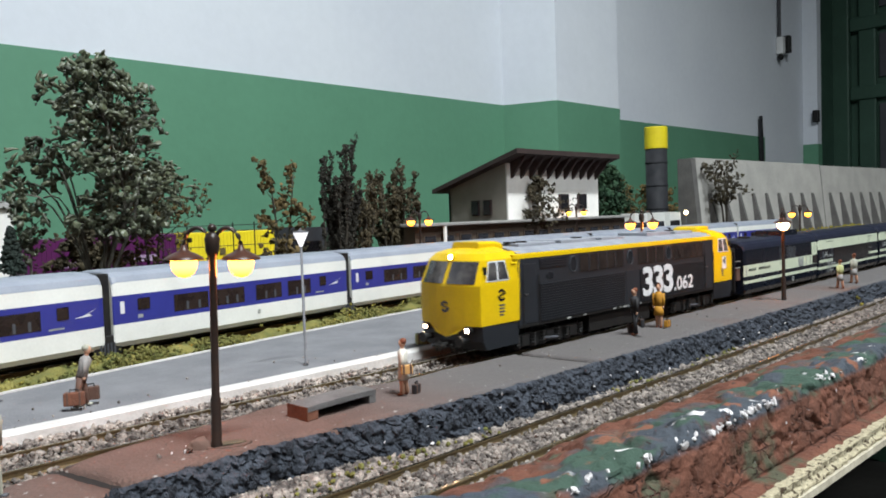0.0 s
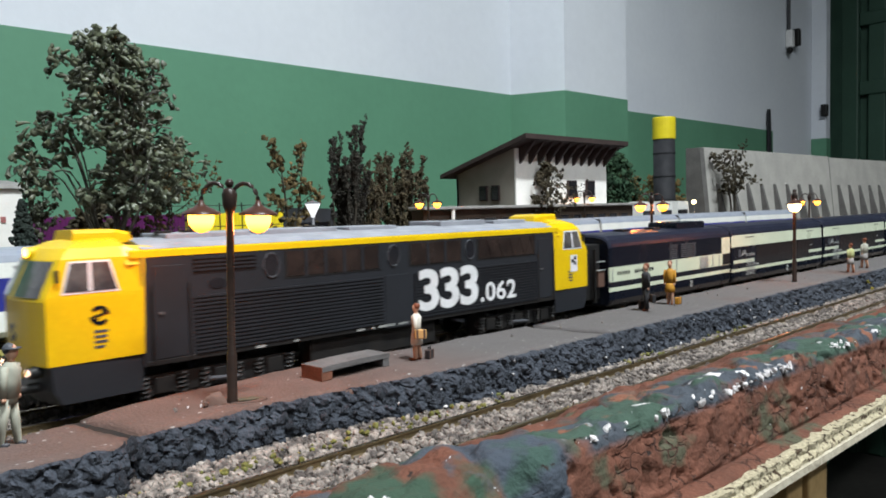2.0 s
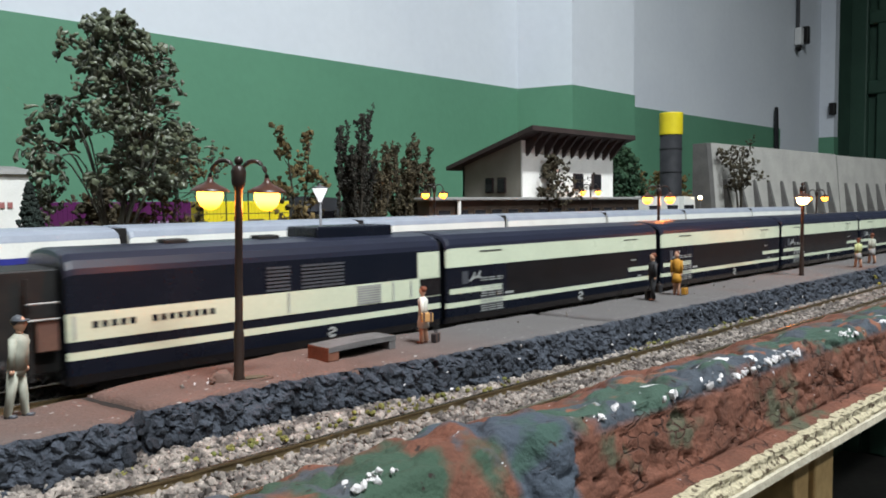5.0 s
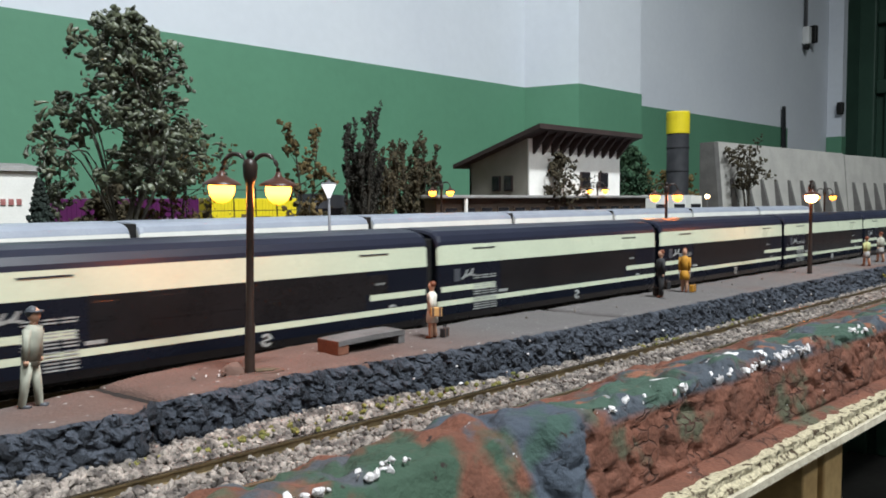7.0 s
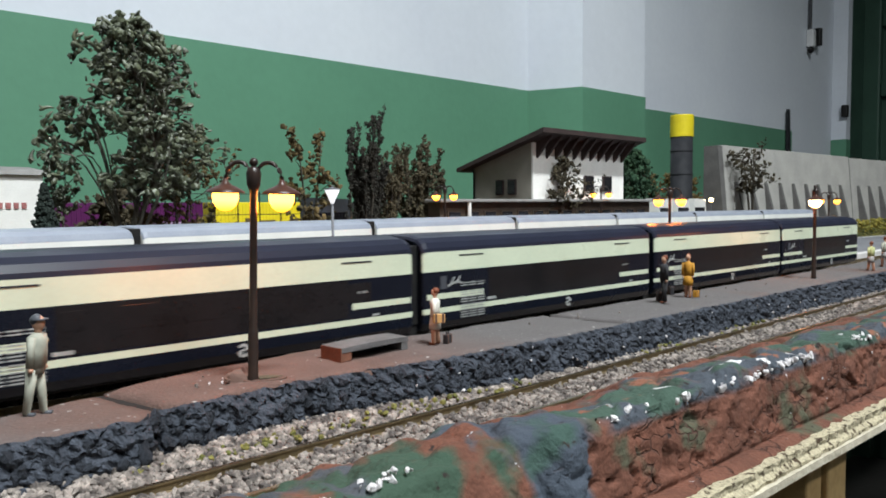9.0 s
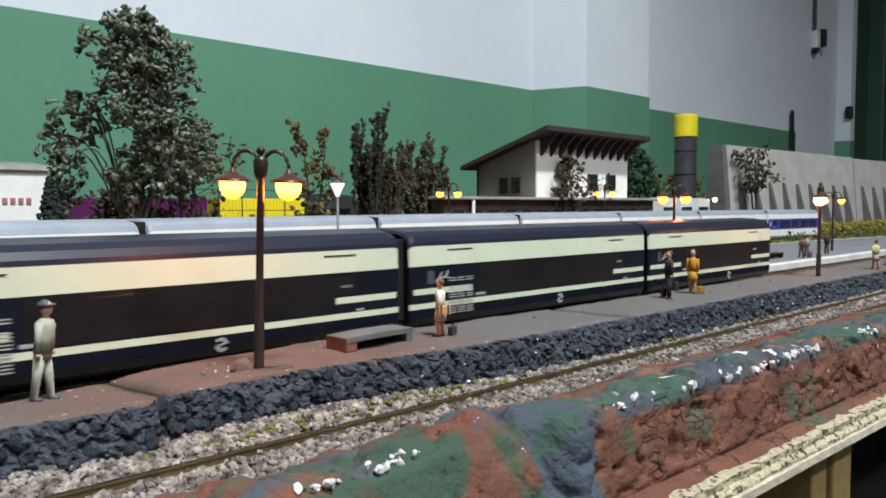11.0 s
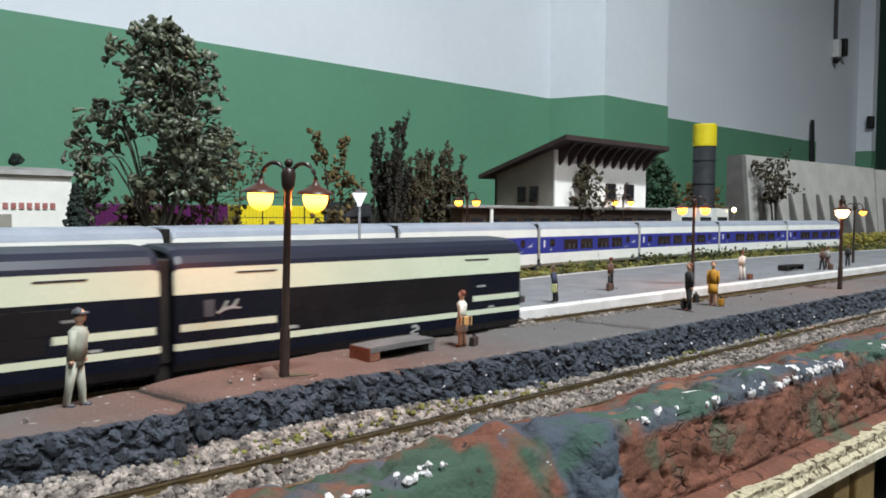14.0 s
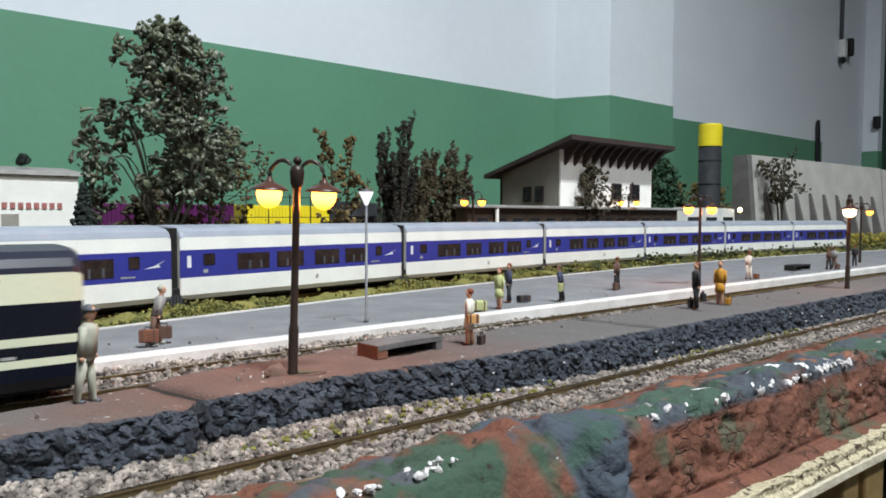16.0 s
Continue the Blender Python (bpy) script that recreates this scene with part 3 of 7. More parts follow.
def ground():
    nx, ny = 260, 60
    vs, fs = [], []
    for i in range(nx + 1):
        x = -0.6 + 3.1 * i / nx
        for j in range(ny + 1):
            y = -0.086 + (0.775 + 0.086) * j / ny
            z = -0.0135 if y < 0.10 else -0.0118
            if y > 0.12:
                z = -0.0118 + 0.0025 * min((y - 0.12) / 0.02, 1)
            z += 0.0009 * noise.noise(Vector((x * 60, y * 60, 0))) if y > 0.1 else 0
            vs.append((x, y, z))
    for i in range(nx):
        for j in range(ny):
            a = i * (ny + 1) + j
            fs.append((a, a + ny + 1, a + ny + 2, a + 1))
    g = raw("ground", vs, fs, M["soil"], True)
    tagged(g, "dark brown scenic ground of the railway layout", "ground", kind="structure")
    struct("ballast_bed", abox(-0.5, 1.6, -0.052, -0.004, -0.0134, -0.0122), M["ballast_bed"], "grey ballast bed under the near track", "ballast")
    bm = bmesh.new()
    prism(bm, [(-0.0222, -0.0123), (-0.0135, -0.0103), (-0.0020, -0.0101), (-0.0020, -0.0123)], "x", -0.5, 1.2)
    struct("ballast_shoulder", bm, M["ballast_bed"], "ballast shoulder banked against the platform", "ballast")
    struct("ballast_bed", abox(-0.5, 1.6, 0.030, 0.076, -0.0132, -0.0116), M["ballast_bed"], "grey ballast bed under the station track", "ballast")


ground()


def rail_bars(path, z, parent, gauge=0.0165):
    for s in (-gauge / 2, gauge / 2):
        prof = [(-0.0011, -0.0024), (0.0011, -0.0024), (0.0011, -0.0021), (0.0003, -0.0018), (0.0003, -0.0007), (0.00055, -0.0004), (0.00055, 0), (-0.00055, 0),
                (-0.00055, -0.0004), (-0.0003, -0.0007), (-0.0003, -0.0018), (-0.0011, -0.0021)]
        rings = []
        for i, (x, y) in enumerate(path):
            a, b = path[max(i - 1, 0)], path[min(i + 1, len(path) - 1)]
            d = Vector((b[0] - a[0], b[1] - a[1], 0)).normalized()
            nrm = Vector((-d.y, d.x, 0))
            rings.append([Vector((x, y, z)) + nrm * (s + p[0]) + Vector((0, 0, p[1])) for p in prof])
        bm = bmesh.new()
        loft(bm, rings)
        for f in bm.faces:
            f.material_index = 1 if f.normal.z > 0.7 and f.calc_center_median().z > z - 0.0003 else 0
        part("rail", bm, [M["rail_side"], M["rail_top"]], parent, "bronze-brown rail with a bright head")


def track(path, z, label, sleepers):
    t = new("track")
    tagged(t, label, "railway track", kind="structure")
    rail_bars(path, z, t)
    bm = bmesh.new()
    x0, x1 = sleepers
    n = int((x1 - x0) / 0.0073)
    for k in range(n):
        x = x0 + k * 0.0073
        i = min(range(len(path)), key=lambda j: abs(path[j][0] - x))
        y = path[i][1] if len(path) == 2 else np.interp(x, [p[0] for p in path], [p[1] for p in path])
        if len(path) == 2:
            y = path[0][1]
        box(bm, x - 0.0013, x + 0.0013, y - 0.0145, y + 0.0145, z - 0.0040, z - 0.0024)
    ob = part("sleepers", bm, M["sleeper"], t, "dark sleepers sunk in ballast")
    ob["kind"] = "stuff"


track([(-0.5, NEAR_Y), (1.6, NEAR_Y)], NEAR_Z, "bare track in pale ballast beside the rock bank", (-0.12, 0.6))
track([(-0.5, TRACK_Y), (2.4, TRACK_Y)], TRACK_Z, "station track between two platforms", (-0.15, 0.5))
BLUE_PATH = [(x, blue_y(x) + 0.0168) for x in np.linspace(-0.45, 1.25, 60)]
track(BLUE_PATH, BLUE_Z, "curved siding track under the parked train", (-0.4, 1.2))


def gravel():
    rng = np.random.default_rng(4)
    def fill(n, x0, x1, y0, y1, z, size, seed, name, label, power=1.0):
        x = x0 + (x1 - x0) * rng.random(n) ** power
        y = rng.uniform(y0, y1, n)
        zz = z + rng.uniform(-0.0004, 0.0006, n) + np.where(y > -0.004, 0.0, np.interp(x, [-0.05, -0.01, 0.06], [0.0032, 0.0025, 0.0016]) * np.clip((y + 0.0222) / 0.0087, 0, 1))
        s = rng.uniform(0.6, 1.25, n) * size
        keep = np.ones(n, bool)
        g = scatter(name, np.stack([x, y, zz], 1)[keep], s[keep], M["gravel"], seed, (0.55, 1.0), "ico", 0.3)
        tagged(g, label, "gravel", kind="stuff")
    fill(12000, -0.10, 0.42, -0.047, -0.0225, -0.0121, 0.00098, 1, "gravel", "pale crushed-stone ballast between the rails", 1.3)
    fill(15000, -0.10, 0.55, -0.0218, -0.0080, -0.0119, 0.00100, 2, "gravel", "pale crushed-stone ballast along the platform foot", 1.4)
    fill(2600, 0.42, 1.3, -0.047, -0.004, -0.0119, 0.0016, 3, "gravel", "pale crushed-stone ballast of the near track", 1.2)
    fill(9500, -0.12, 0.25, 0.036, 0.0713, -0.0100, 0.0010, 5, "gravel", "brown-grey ballast of the station track")
    fill(2500, 0.25, 1.2, 0.036, 0.0735, -0.0112, 0.0015, 6, "gravel", "brown-grey ballast of the station track")
    fill(2400, -0.10, 0.16, 0.0600, 0.0712, -0.0092, 0.0011, 7, "gravel", "loose grey-white stones along the white platform edge")
    fill(600, -0.06, 0.10, 0.0655, 0.0712, -0.0078, 0.0010, 8, "gravel", "loose grey-white stones heaped against the white platform edge")
    n = 120
    x = np.concatenate([rng.normal(c, 0.011, n // 6) for c in (-0.012, 0.006, 0.022, 0.058, 0.15, 0.21)])
    y = rng.normal(-0.0165, 0.0018, len(x)) - 0.0030 * np.clip((x - 0.01) / 0.08, 0, 1)
    g = scatter("moss", np.stack([x, np.clip(y, -0.0205, -0.0145), -0.0110 + 0.0024 * np.clip((np.clip(y, -0.0205, -0.0145) + 0.0222) / 0.0087, 0, 1)], 1), rng.uniform(0.0004, 0.0011, len(x)), M["moss"], 9)
    tagged(g, "yellow-green moss tufts in the ballast", "moss", kind="stuff")


gravel()

# ---- near platform with its rock edge ----
def front_edge(x):
    return float(np.interp(x, [-0.35, -0.06, -0.031, -0.026, 0.01, 0.05, 0.1, 0.3, 1.2], [-0.010, -0.0095, -0.012, -0.0075, -0.0065, -0.0112, -0.0135, -0.0145, -0.0145]))


def back_edge(x):
    return float(np.interp(x, [-0.35, -0.06, -0.03, -0.02, 0.03, 0.05, 0.083, 0.119, 0.135, 0.18, 0.25, 1.2], [0.004, 0.007, 0.0135, 0.018, 0.024, 0.022, 0.020, 0.0185, 0.0175, 0.0175, 0.0175, 0.0175]))


def near_platform():
    p = new("platform")
    tagged(p, "cracked terracotta and grey plaster platform with rough stone edge", "platform", kind="structure")
    part("footing", abox(-0.35, 1.2, -0.003, 0.005, -0.0125, -0.010), M["rock"], p)
    part("footing", abox(0.06, 1.2, -0.010, 0.004, -0.0125, -0.009), M["rock"], p)
    def slab(x0, x1, skew0, skew1, tilt, low=0.0):
        n, k = max(int((x1 - x0) / 0.0035), 8), 12
        bm = bmesh.new()
        top, bot = [], []
        for i in range(n + 1):
            u = i / n
            rt, rb = [], []
            for j in range(k + 1):
                w = j / k
                xx = x0 + (x1 - x0) * u + (skew0 * (1 - u) + skew1 * u) * (w - 0.5)
                jag = 0.0007 * noise.noise(Vector((xx * 300, w * 20, 7))) if i in (0, n) else 0
                y = front_edge(xx) * (1 - w) + back_edge(xx) * w
                if j == 0:
                    y += 0.0012 * noise.noise(Vector((xx * 160, 3, 1)))
                if j == k:
                    y += 0.0010 * noise.noise(Vector((xx * 140, 9, 1)))
                z = 0.0004 * noise.noise(Vector((xx * 70, y * 70, 2))) + 0.00025 * noise.noise(Vector((xx * 400, y * 400, 5))) + tilt * (u - 0.5) - low
                if j in (0, k) or i in (0, n):
                    z -= 0.0005
                rt.append(bm.verts.new((xx + jag, y, z)))
                rb.append(bm.verts.new((xx + jag, y, -0.0045)))
            top.append(rt)
            bot.append(rb)
        for i in range(n):
            for j in range(k):
                bm.faces.new((top[i][j], top[i + 1][j], top[i + 1][j + 1], top[i][j + 1]))
            for j in (0, k):
                bm.faces.new((top[i][j], bot[i][j], bot[i + 1][j], top[i + 1][j]))
        for i in (0, n):
            for j in range(k):
                bm.faces.new((top[i][j], top[i][j + 1], bot[i][j + 1], bot[i][j]))
        bmesh.ops.recalc_face_normals(bm, faces=bm.faces[:])
        part("slab", bm, M["near_top"], p, "cracked plaster slab", smooth=True)
    slab(-0.35, -0.0289, 0.0, -0.005, 0.0002, 0.0002)
    slab(-0.0265, 0.1298, -0.005, -0.003, 0.0)
    slab(0.1330, 1.2, -0.003, 0.0, 0.0)
    # near-black strips put the shade of the open cracks into colour
    for x, sk, y0, y1 in ((-0.0277, -0.005, -0.008, 0.014), (0.1314, -0.003, -0.010, 0.016)):
        bm = bmesh.new()
        prism(bm, [(x - 0.0016 - sk / 2, y0), (x + 0.0016 - sk / 2, y0), (x + 0.0016 + sk / 2, y1), (x - 0.0016 + sk / 2, y1)], "z", -0.0044, -0.0010)
        part("crack_filling", bm, M["crack_shade"], p, "dark strip standing in for the shade in the crack")
    # rough hewn face, chunk by chunk
    rows = 26
    for x0, x1, step, nm in ((-0.13, -0.0280, 0.0006, "stone_face"), (-0.0260, 0.30, 0.0006, "stone_face"), (0.30, 1.15, 0.0016, "stone_face")):
        xs = np.arange(x0, x1, step)
        vs, fs = [], []
        for i, x in enumerate(xs):
            for j in range(rows):
                f = j / (rows - 1)
                lip = max(0.0, 1 - j / 4)
                base = Vector((x, front_edge(x) - 0.0003 - 0.0034 * f ** 0.8 + lip * 0.0010 * (noise.noise(Vector((x * 190, 4, 1))) + 0.5 * noise.noise(Vector((x * 520, 4, 1)))), 0.0001 + lip * 0.0006 * noise.noise(Vector((x * 330, 6, 1))) - 0.0126 * f))
                if j == 0:
                    base.y, base.z = base.y + 0.0022, -0.0016
                d, c = noise.voronoi(Vector((x * 330, f * 4.6, 0.3)))
                d2, c2 = noise.voronoi(Vector((x * 700, f * 10, 5.3)))
                k = 0.0009 * max(0.0, 0.75 - d[0]) + 0.0017 * abs(noise.noise(Vector((x * 270, f * 2.4, 3.7)))) + 0.0008 * noise.noise(Vector((x * 900, f * 10, 1.7))) - 0.0006 * max(0.0, 1 - 6 * (d[1] - d[0])) + 0.0008 * (0.6 - d2[0]) + 0.0013 * noise.noise(c[0] * 3.7) + 0.0009 * noise.noise(Vector((x * 60, f, 8)))
                k *= min(1, j / 2.0)
                up = 0.0007 * noise.noise(Vector((x * 420, f * 5, 2))) * min(1, j / 2)
                if (i in (0, len(xs) - 1)):
                    k -= 0.001
                vs.append((base.x, base.y - k, base.z + up))
        for i in range(len(xs) - 1):
            for j in range(rows - 1):
                q = i * rows + j
                fs.append((q, q + rows, q + rows + 1, q + 1))
        ob = raw(nm, vs, fs, M["rock"], False)
        ob.parent = p
        tagged(ob, "dark blue-grey rough hewn stone face")
    rng = np.random.default_rng(11)
    kinds = []
    for k in range(10):
        bm = bmesh.new()
        lump(bm, (0, 0, 0), 1.0, 2, 0.30, (1, 0.8, 0.95))
        me = bpy.data.meshes.new("stone")
        bm.to_mesh(me)
        bm.free()
        me.materials.append(M["rock"])
        kinds.append(me)
    for k in range(290):
        x = -0.10 + 0.40 * rng.random() ** 1.25
        f = 0.62 * rng.random()
        s = rng.uniform(0.0008, 0.0017)
        ob = new("stone", kinds[int(rng.integers(10))])
        ob.parent = p
        ob.matrix_world = Matrix.LocRotScale((x, front_edge(x) - 0.0004 - 0.0036 * f ** 0.8, -0.0017 - 0.0105 * f), Euler(rng.uniform(0, 6.28, 3)), (s * rng.uniform(0.9, 1.4), s, s))
    c = []
    for x in rng.uniform(-0.07, 0.30, 26):
        f = rng.random()
        c.append((x, front_edge(x) - 0.0012 - 0.0042 * f ** 0.8, -0.001 - 0.0105 * f))
    g = scatter("plaster_flakes", c, rng.uniform(0.0003, 0.0008, len(c)), M["plaster_white"], 21, (0.3, 1.0))
    tagged(g, "white plaster flecks on the dark stone face", "plaster", kind="stuff")
    rng = np.random.default_rng(3)
    c = [(rng.uniform(-0.06, 0.5), rng.uniform(-0.004, 0.03), 0.0003) for _ in range(90)]
    c = [q for q in c if front_edge(q[0]) < q[1] < back_edge(q[0]) - 0.001]
    g = scatter("crumbs", c, rng.uniform(0.0002, 0.0008, len(c)) * rng.random(len(c)) ** 0.7, M["ballast_bed"], 14)
    tagged(g, "loose pale crumbs lying on the platform", "crumbs", kind="stuff")


near_platform()


def far_platform():
    p = new("platform")
    tagged(p, "smooth grey far platform with a white painted edge", "platform", kind="structure")
    xs = np.linspace(-0.4, 1.5, 120)
    back = lambda x: min(blue_y(x) - 0.028, 0.205) if x > -0.2 else blue_y(-0.2) - 0.028
    bm = bmesh.new()
    rings = []
    for x in xs:
        y0 = 0.0735 + 0.0003 * noise.noise(Vector((x * 80, 0, 0)))
        rings.append([(x, y0, -0.0125), (x, y0, -0.0052), (x, back(x), -0.0052), (x, back(x), -0.0125)])
    loft(bm, rings)
    part("deck", bm, M["far_top"], p, "grey platform deck")
    bm = bmesh.new()
    rings = []
    for x in xs:
        w = 0.0006 * noise.noise(Vector((x * 60, 2, 0)))
        rings.append([(x, 0.0713, -0.0120), (x, 0.0713, -0.0052), (x, 0.0720, -0.0047), (x, 0.0775 + w, -0.0047), (x, 0.0775 + w, -0.0053), (x, 0.0732, -0.012)])
    loft(bm, rings)
    part("edge_strip", bm, M["white_paint"], p, "white painted edge")
    bm = bmesh.new()
    loft(bm, [[(x, back(x), -0.0110), (x, back(x), -0.0046), (x, back(x) + 0.0016, -0.0046), (x, back(x) + 0.0016, -0.0110)] for x in xs])
    part("rear_kerb", bm, M["white_paint"], p, "thin pale rear kerb")
    rng = np.random.default_rng(52)
    xs = -0.08 + 0.6 * rng.random(110) ** 1.3
    c = [(x, rng.uniform(0.074, 0.104), -0.0048) for x in xs]
    g = scatter("crumbs", c, rng.uniform(0.0002, 0.0009, 110) * rng.random(110) ** 0.6, M["gravel"], 53)
    tagged(g, "loose grey crumbs lying on the far platform", "crumbs", kind="stuff")


far_platform()


def far_back(x):
    return min(blue_y(x) - 0.028, 0.205) + 0.002


def grass():
    rng = np.random.default_rng(21)
    def strip(n, x0, x1, size, m, seed, hgt, name, label, dens=None):
        x = rng.uniform(x0, x1, n)
        k = np.array([noise.noise(Vector((v * 45, 1.5, seed))) for v in x])
        y = np.array([rng.uniform(far_back(v), blue_y(v) - 0.003) for v in x])
        z = -0.0075 + hgt * np.clip(0.55 + k, 0.15, 1.3) * rng.random(n)
        g = scatter(name, np.stack([x, y, z], 1), rng.uniform(0.5, 1.2, n) * size, m, seed, (0.5, 1.0), "ico", 0.35)
        tagged(g, label, "grass", kind="stuff")
    strip(11000, -0.25, 0.35, 0.0010, M["grass"], 31, 0.0062, "grass", "mossy green grass strip beside the platform")
    strip(3600, 0.3, 1.1, 0.0016, M["grass"], 32, 0.008, "grass", "mossy green grass strip beside the platform")
    strip(1100, 0.30, 1.1, 0.0019, M["grass_dark"], 33, 0.014, "shrubs", "dark green low shrubs beside the siding")
    strip(700, -0.05, 1.1, 0.0011, M["grass_yellow"], 34, 0.008, "grass", "yellowed dry grass tufts")
    vs, fs = [], []
    xs = np.arange(-0.3, 1.1, 0.002)
    for x in xs:
        for j in range(15):
            w = j / 14
            y = far_back(x) * (1 - w) + (blue_y(x) - 0.001) * w
            bump = 0.5 + noise.noise(Vector((x * 55, y * 70, 4))) + 0.5 * noise.noise(Vector((x * 170, y * 170, 2)))
            vs.append((x, y, -0.0070 + 0.0045 * max(bump, 0) * math.sin(math.pi * min(1, w * 1.1 + 0.02)) ** 0.6 if w < 0.9 else -0.0070))
    for i in range(len(xs) - 1):
        for j in range(14):
            a = i * 15 + j
            fs.append((a, a + 15, a + 16, a + 1))
    tagged(raw("turf", vs, fs, M["grass"], True), "uneven olive turf strip beside the siding", "turf", kind="structure")
    n = 2600
    x = rng.uniform(-0.3, 2.2, n)
    y = rng.uniform(0.0, 1.0, n) ** 1.5 * 0.5 + 0.265
    g = scatter("grass", np.stack([x, y, np.full(n, -0.0085)], 1), rng.uniform(0.002, 0.005, n), M["grass_dark"], 36, (0.5, 1.0), "ico", 0.3)
    tagged(g, "dark rough grass behind the siding", "grass", kind="stuff")
    n = 900
    x = rng.uniform(0.83, 1.4, n)
    g = scatter("grass", np.stack([x, rng.uniform(0.235, 0.292, n), rng.uniform(-0.008, 0.012, n)], 1), rng.uniform(0.002, 0.0045, n), M["grass_yellow"], 37, (0.5, 1.0), "ico", 0.3)
    tagged(g, "yellow-green dry grass at the retaining wall", "grass", kind="stuff")


grass()


def edge_skew(x):
    """The table's front edge runs a little outward along its length."""
    return -0.030 * min(max(x - 0.05, -0.1), 0.45)


BANK_SLOPE = [(-0.0415, -0.0135), (-0.0425, -0.0105), (-0.046, -0.0075), (-0.052, -0.0045), (-0.060, -0.0005), (-0.068, 0.0018), (-0.075, 0.0020), (-0.0785, 0.0004),
              (-0.0805, -0.0030), (-0.0825, -0.0065), (-0.0840, -0.0086), (-0.0846, -0.0100), (-0.0850, -0.0112), (-0.0866, -0.0116), (-0.0890, -0.0118), (-0.0912, -0.0128), (-0.0914, -0.0134)]
BANK_BLOCK = [(-0.0415, -0.0135), (-0.0440, -0.0105), (-0.0500, -0.0060), (-0.0565, -0.0026), (-0.0630, -0.0005), (-0.0700, 0.0016), (-0.0770, 0.0030), (-0.0815, 0.0036), (-0.0830, 0.0028),
              (-0.0838, 0.0006), (-0.0846, -0.0040), (-0.0854, -0.0080), (-0.0862, -0.0112), (-0.0855, -0.0123), (-0.0876, -0.0119), (-0.0898, -0.0124), (-0.0912, -0.0128), (-0.0914, -0.0134)]


def bank_line(sec, m):
    d = np.cumsum([0] + [math.dist(a, b) for a, b in zip(sec, sec[1:])])
    ss = np.linspace(0, d[-1], m)
    return np.interp(ss, d, [p[0] for p in sec]), np.interp(ss, d, [p[1] for p in sec])


def rock_bank():
    """Plaster bank between the near track and the table edge: a soft slope, then a block with a steep cracked face."""
    m = 84
    ya, za = bank_line(BANK_SLOPE, m)
    yb, zb = bank_line(BANK_BLOCK, m)
    xs = np.concatenate([np.arange(-0.16, -0.02, 0.0011), np.arange(-0.02, 0.20, 0.0006), np.arange(0.20, 0.26, 0.0011), np.arange(0.26, 0.9, 0.003)])
    vs = []
    for x in xs:
        k = min(max((x - 0.004) / 0.010, 0.0), 1.0)
        k = k * k * (3 - 2 * k)
        shift = float(np.interp(x, [-0.16, 0.14, 0.30, 0.9], [0, 0, -0.008, -0.012]))
        lowr = 0.0018 * noise.noise(Vector((x * 28, 0.5, 3)))
        column = max(0.0, 1 - abs(x - 0.0105) / 0.0065)
        for j in range(m):
            y, z = ya[j] * (1 - k) + yb[j] * k, za[j] * (1 - k) + zb[j] * k
            v = Vector((x, y, z))
            e = min(j / 6, (m - 1 - j) / 4, 1.0)
            steep = y < -0.0815
            big = noise.noise(v * 55) * (0.0020 * (1 - k) + 0.0006 * k)
            med = noise.noise(v * 190) * (0.0003 if steep else 0.0007) + noise.noise(v * 420) * 0.0002
            rid = (abs(noise.noise(v * 130 + Vector((5, 1, 2)))) - 0.25) * (0.0022 if not steep else 0.0005)
            crack = 0.0
            if steep and z > -0.0113:
                warp = 0.35 * noise.noise(v * 120)
                d, c = noise.voronoi(Vector((x * 95 + warp, z * 210 + warp, 2.2)))
                crack -= 0.0030 * max(0.0, 1 - 13 * (d[1] - d[0])) * (0.4 + 0.9 * abs(noise.noise(v * 50)))
                crack += 0.0004 * noise.noise(c[0] * 3.1)
                pit = noise.noise(Vector((x * 260, 3.0, z * 260)))
                crack -= 0.0022 * max(0.0, pit - 0.45) * 5
            elif not steep:
                crack -= 0.0014 * max(0.0, 1 - 9 * abs(noise.noise(v * 70 + Vector((0, 9, 0)))))
            out = Vector((0, -0.95, 0.25)) if steep else Vector((0, 0.2, 1))
            back = max(0.0, min(1.0, (y + 0.08) / 0.04))
            p = v + out * (big + med + rid + crack) * e
            p += Vector((0, shift * back + edge_skew(x) * (1 - back), (lowr if y > -0.0825 else lowr * 0.3) * e))
            if steep and z < 0.003:
                p.y -= 0.0016 * column * min(1.0, (0.003 - z) / 0.003) * e
            vs.append(p[:])
    fs = []
    for i in range(len(xs) - 1):
        for j in range(m - 1):
            a = i * m + j
            fs.append((a, a + m, a + m + 1, a + 1))
    b = raw("rock_bank", vs, fs, M["bank"], True)
    tagged(b, "terracotta plaster rock bank with green and grey paint", "rock bank", kind="structure")
    rng = np.random.default_rng(8)
    spots = [(-0.019, -0.0765, 8, 0.0022), (-0.034, -0.077, 5, 0.0018), (0.0234, -0.0824, 4, 0.0030), (0.0319, -0.0824, 5, 0.0030), (0.0483, -0.0824, 6, 0.0030), (0.0646, -0.0824, 6, 0.0030),
             (0.0755, -0.0830, 12, 0.0026), (0.0810, -0.0828, 10, 0.0028), (0.0890, -0.0825, 7, 0.0030), (0.0950, -0.0825, 8, 0.0030), (0.1031, -0.0825, 9, 0.0030), (0.1360, -0.0823, 6, 0.0030), (0.1444, -0.0823, 8, 0.0030), (0.17, -0.0823, 7, 0.0030)]
    c, s = [], []
    for x, y, n, z in spots:
        for k in range(2 * n):
            px = x + rng.normal(0, 0.0022)
            c.append((px, y + edge_skew(px) + rng.normal(0, 0.0008), z + rng.uniform(-0.0010, 0.0002)))
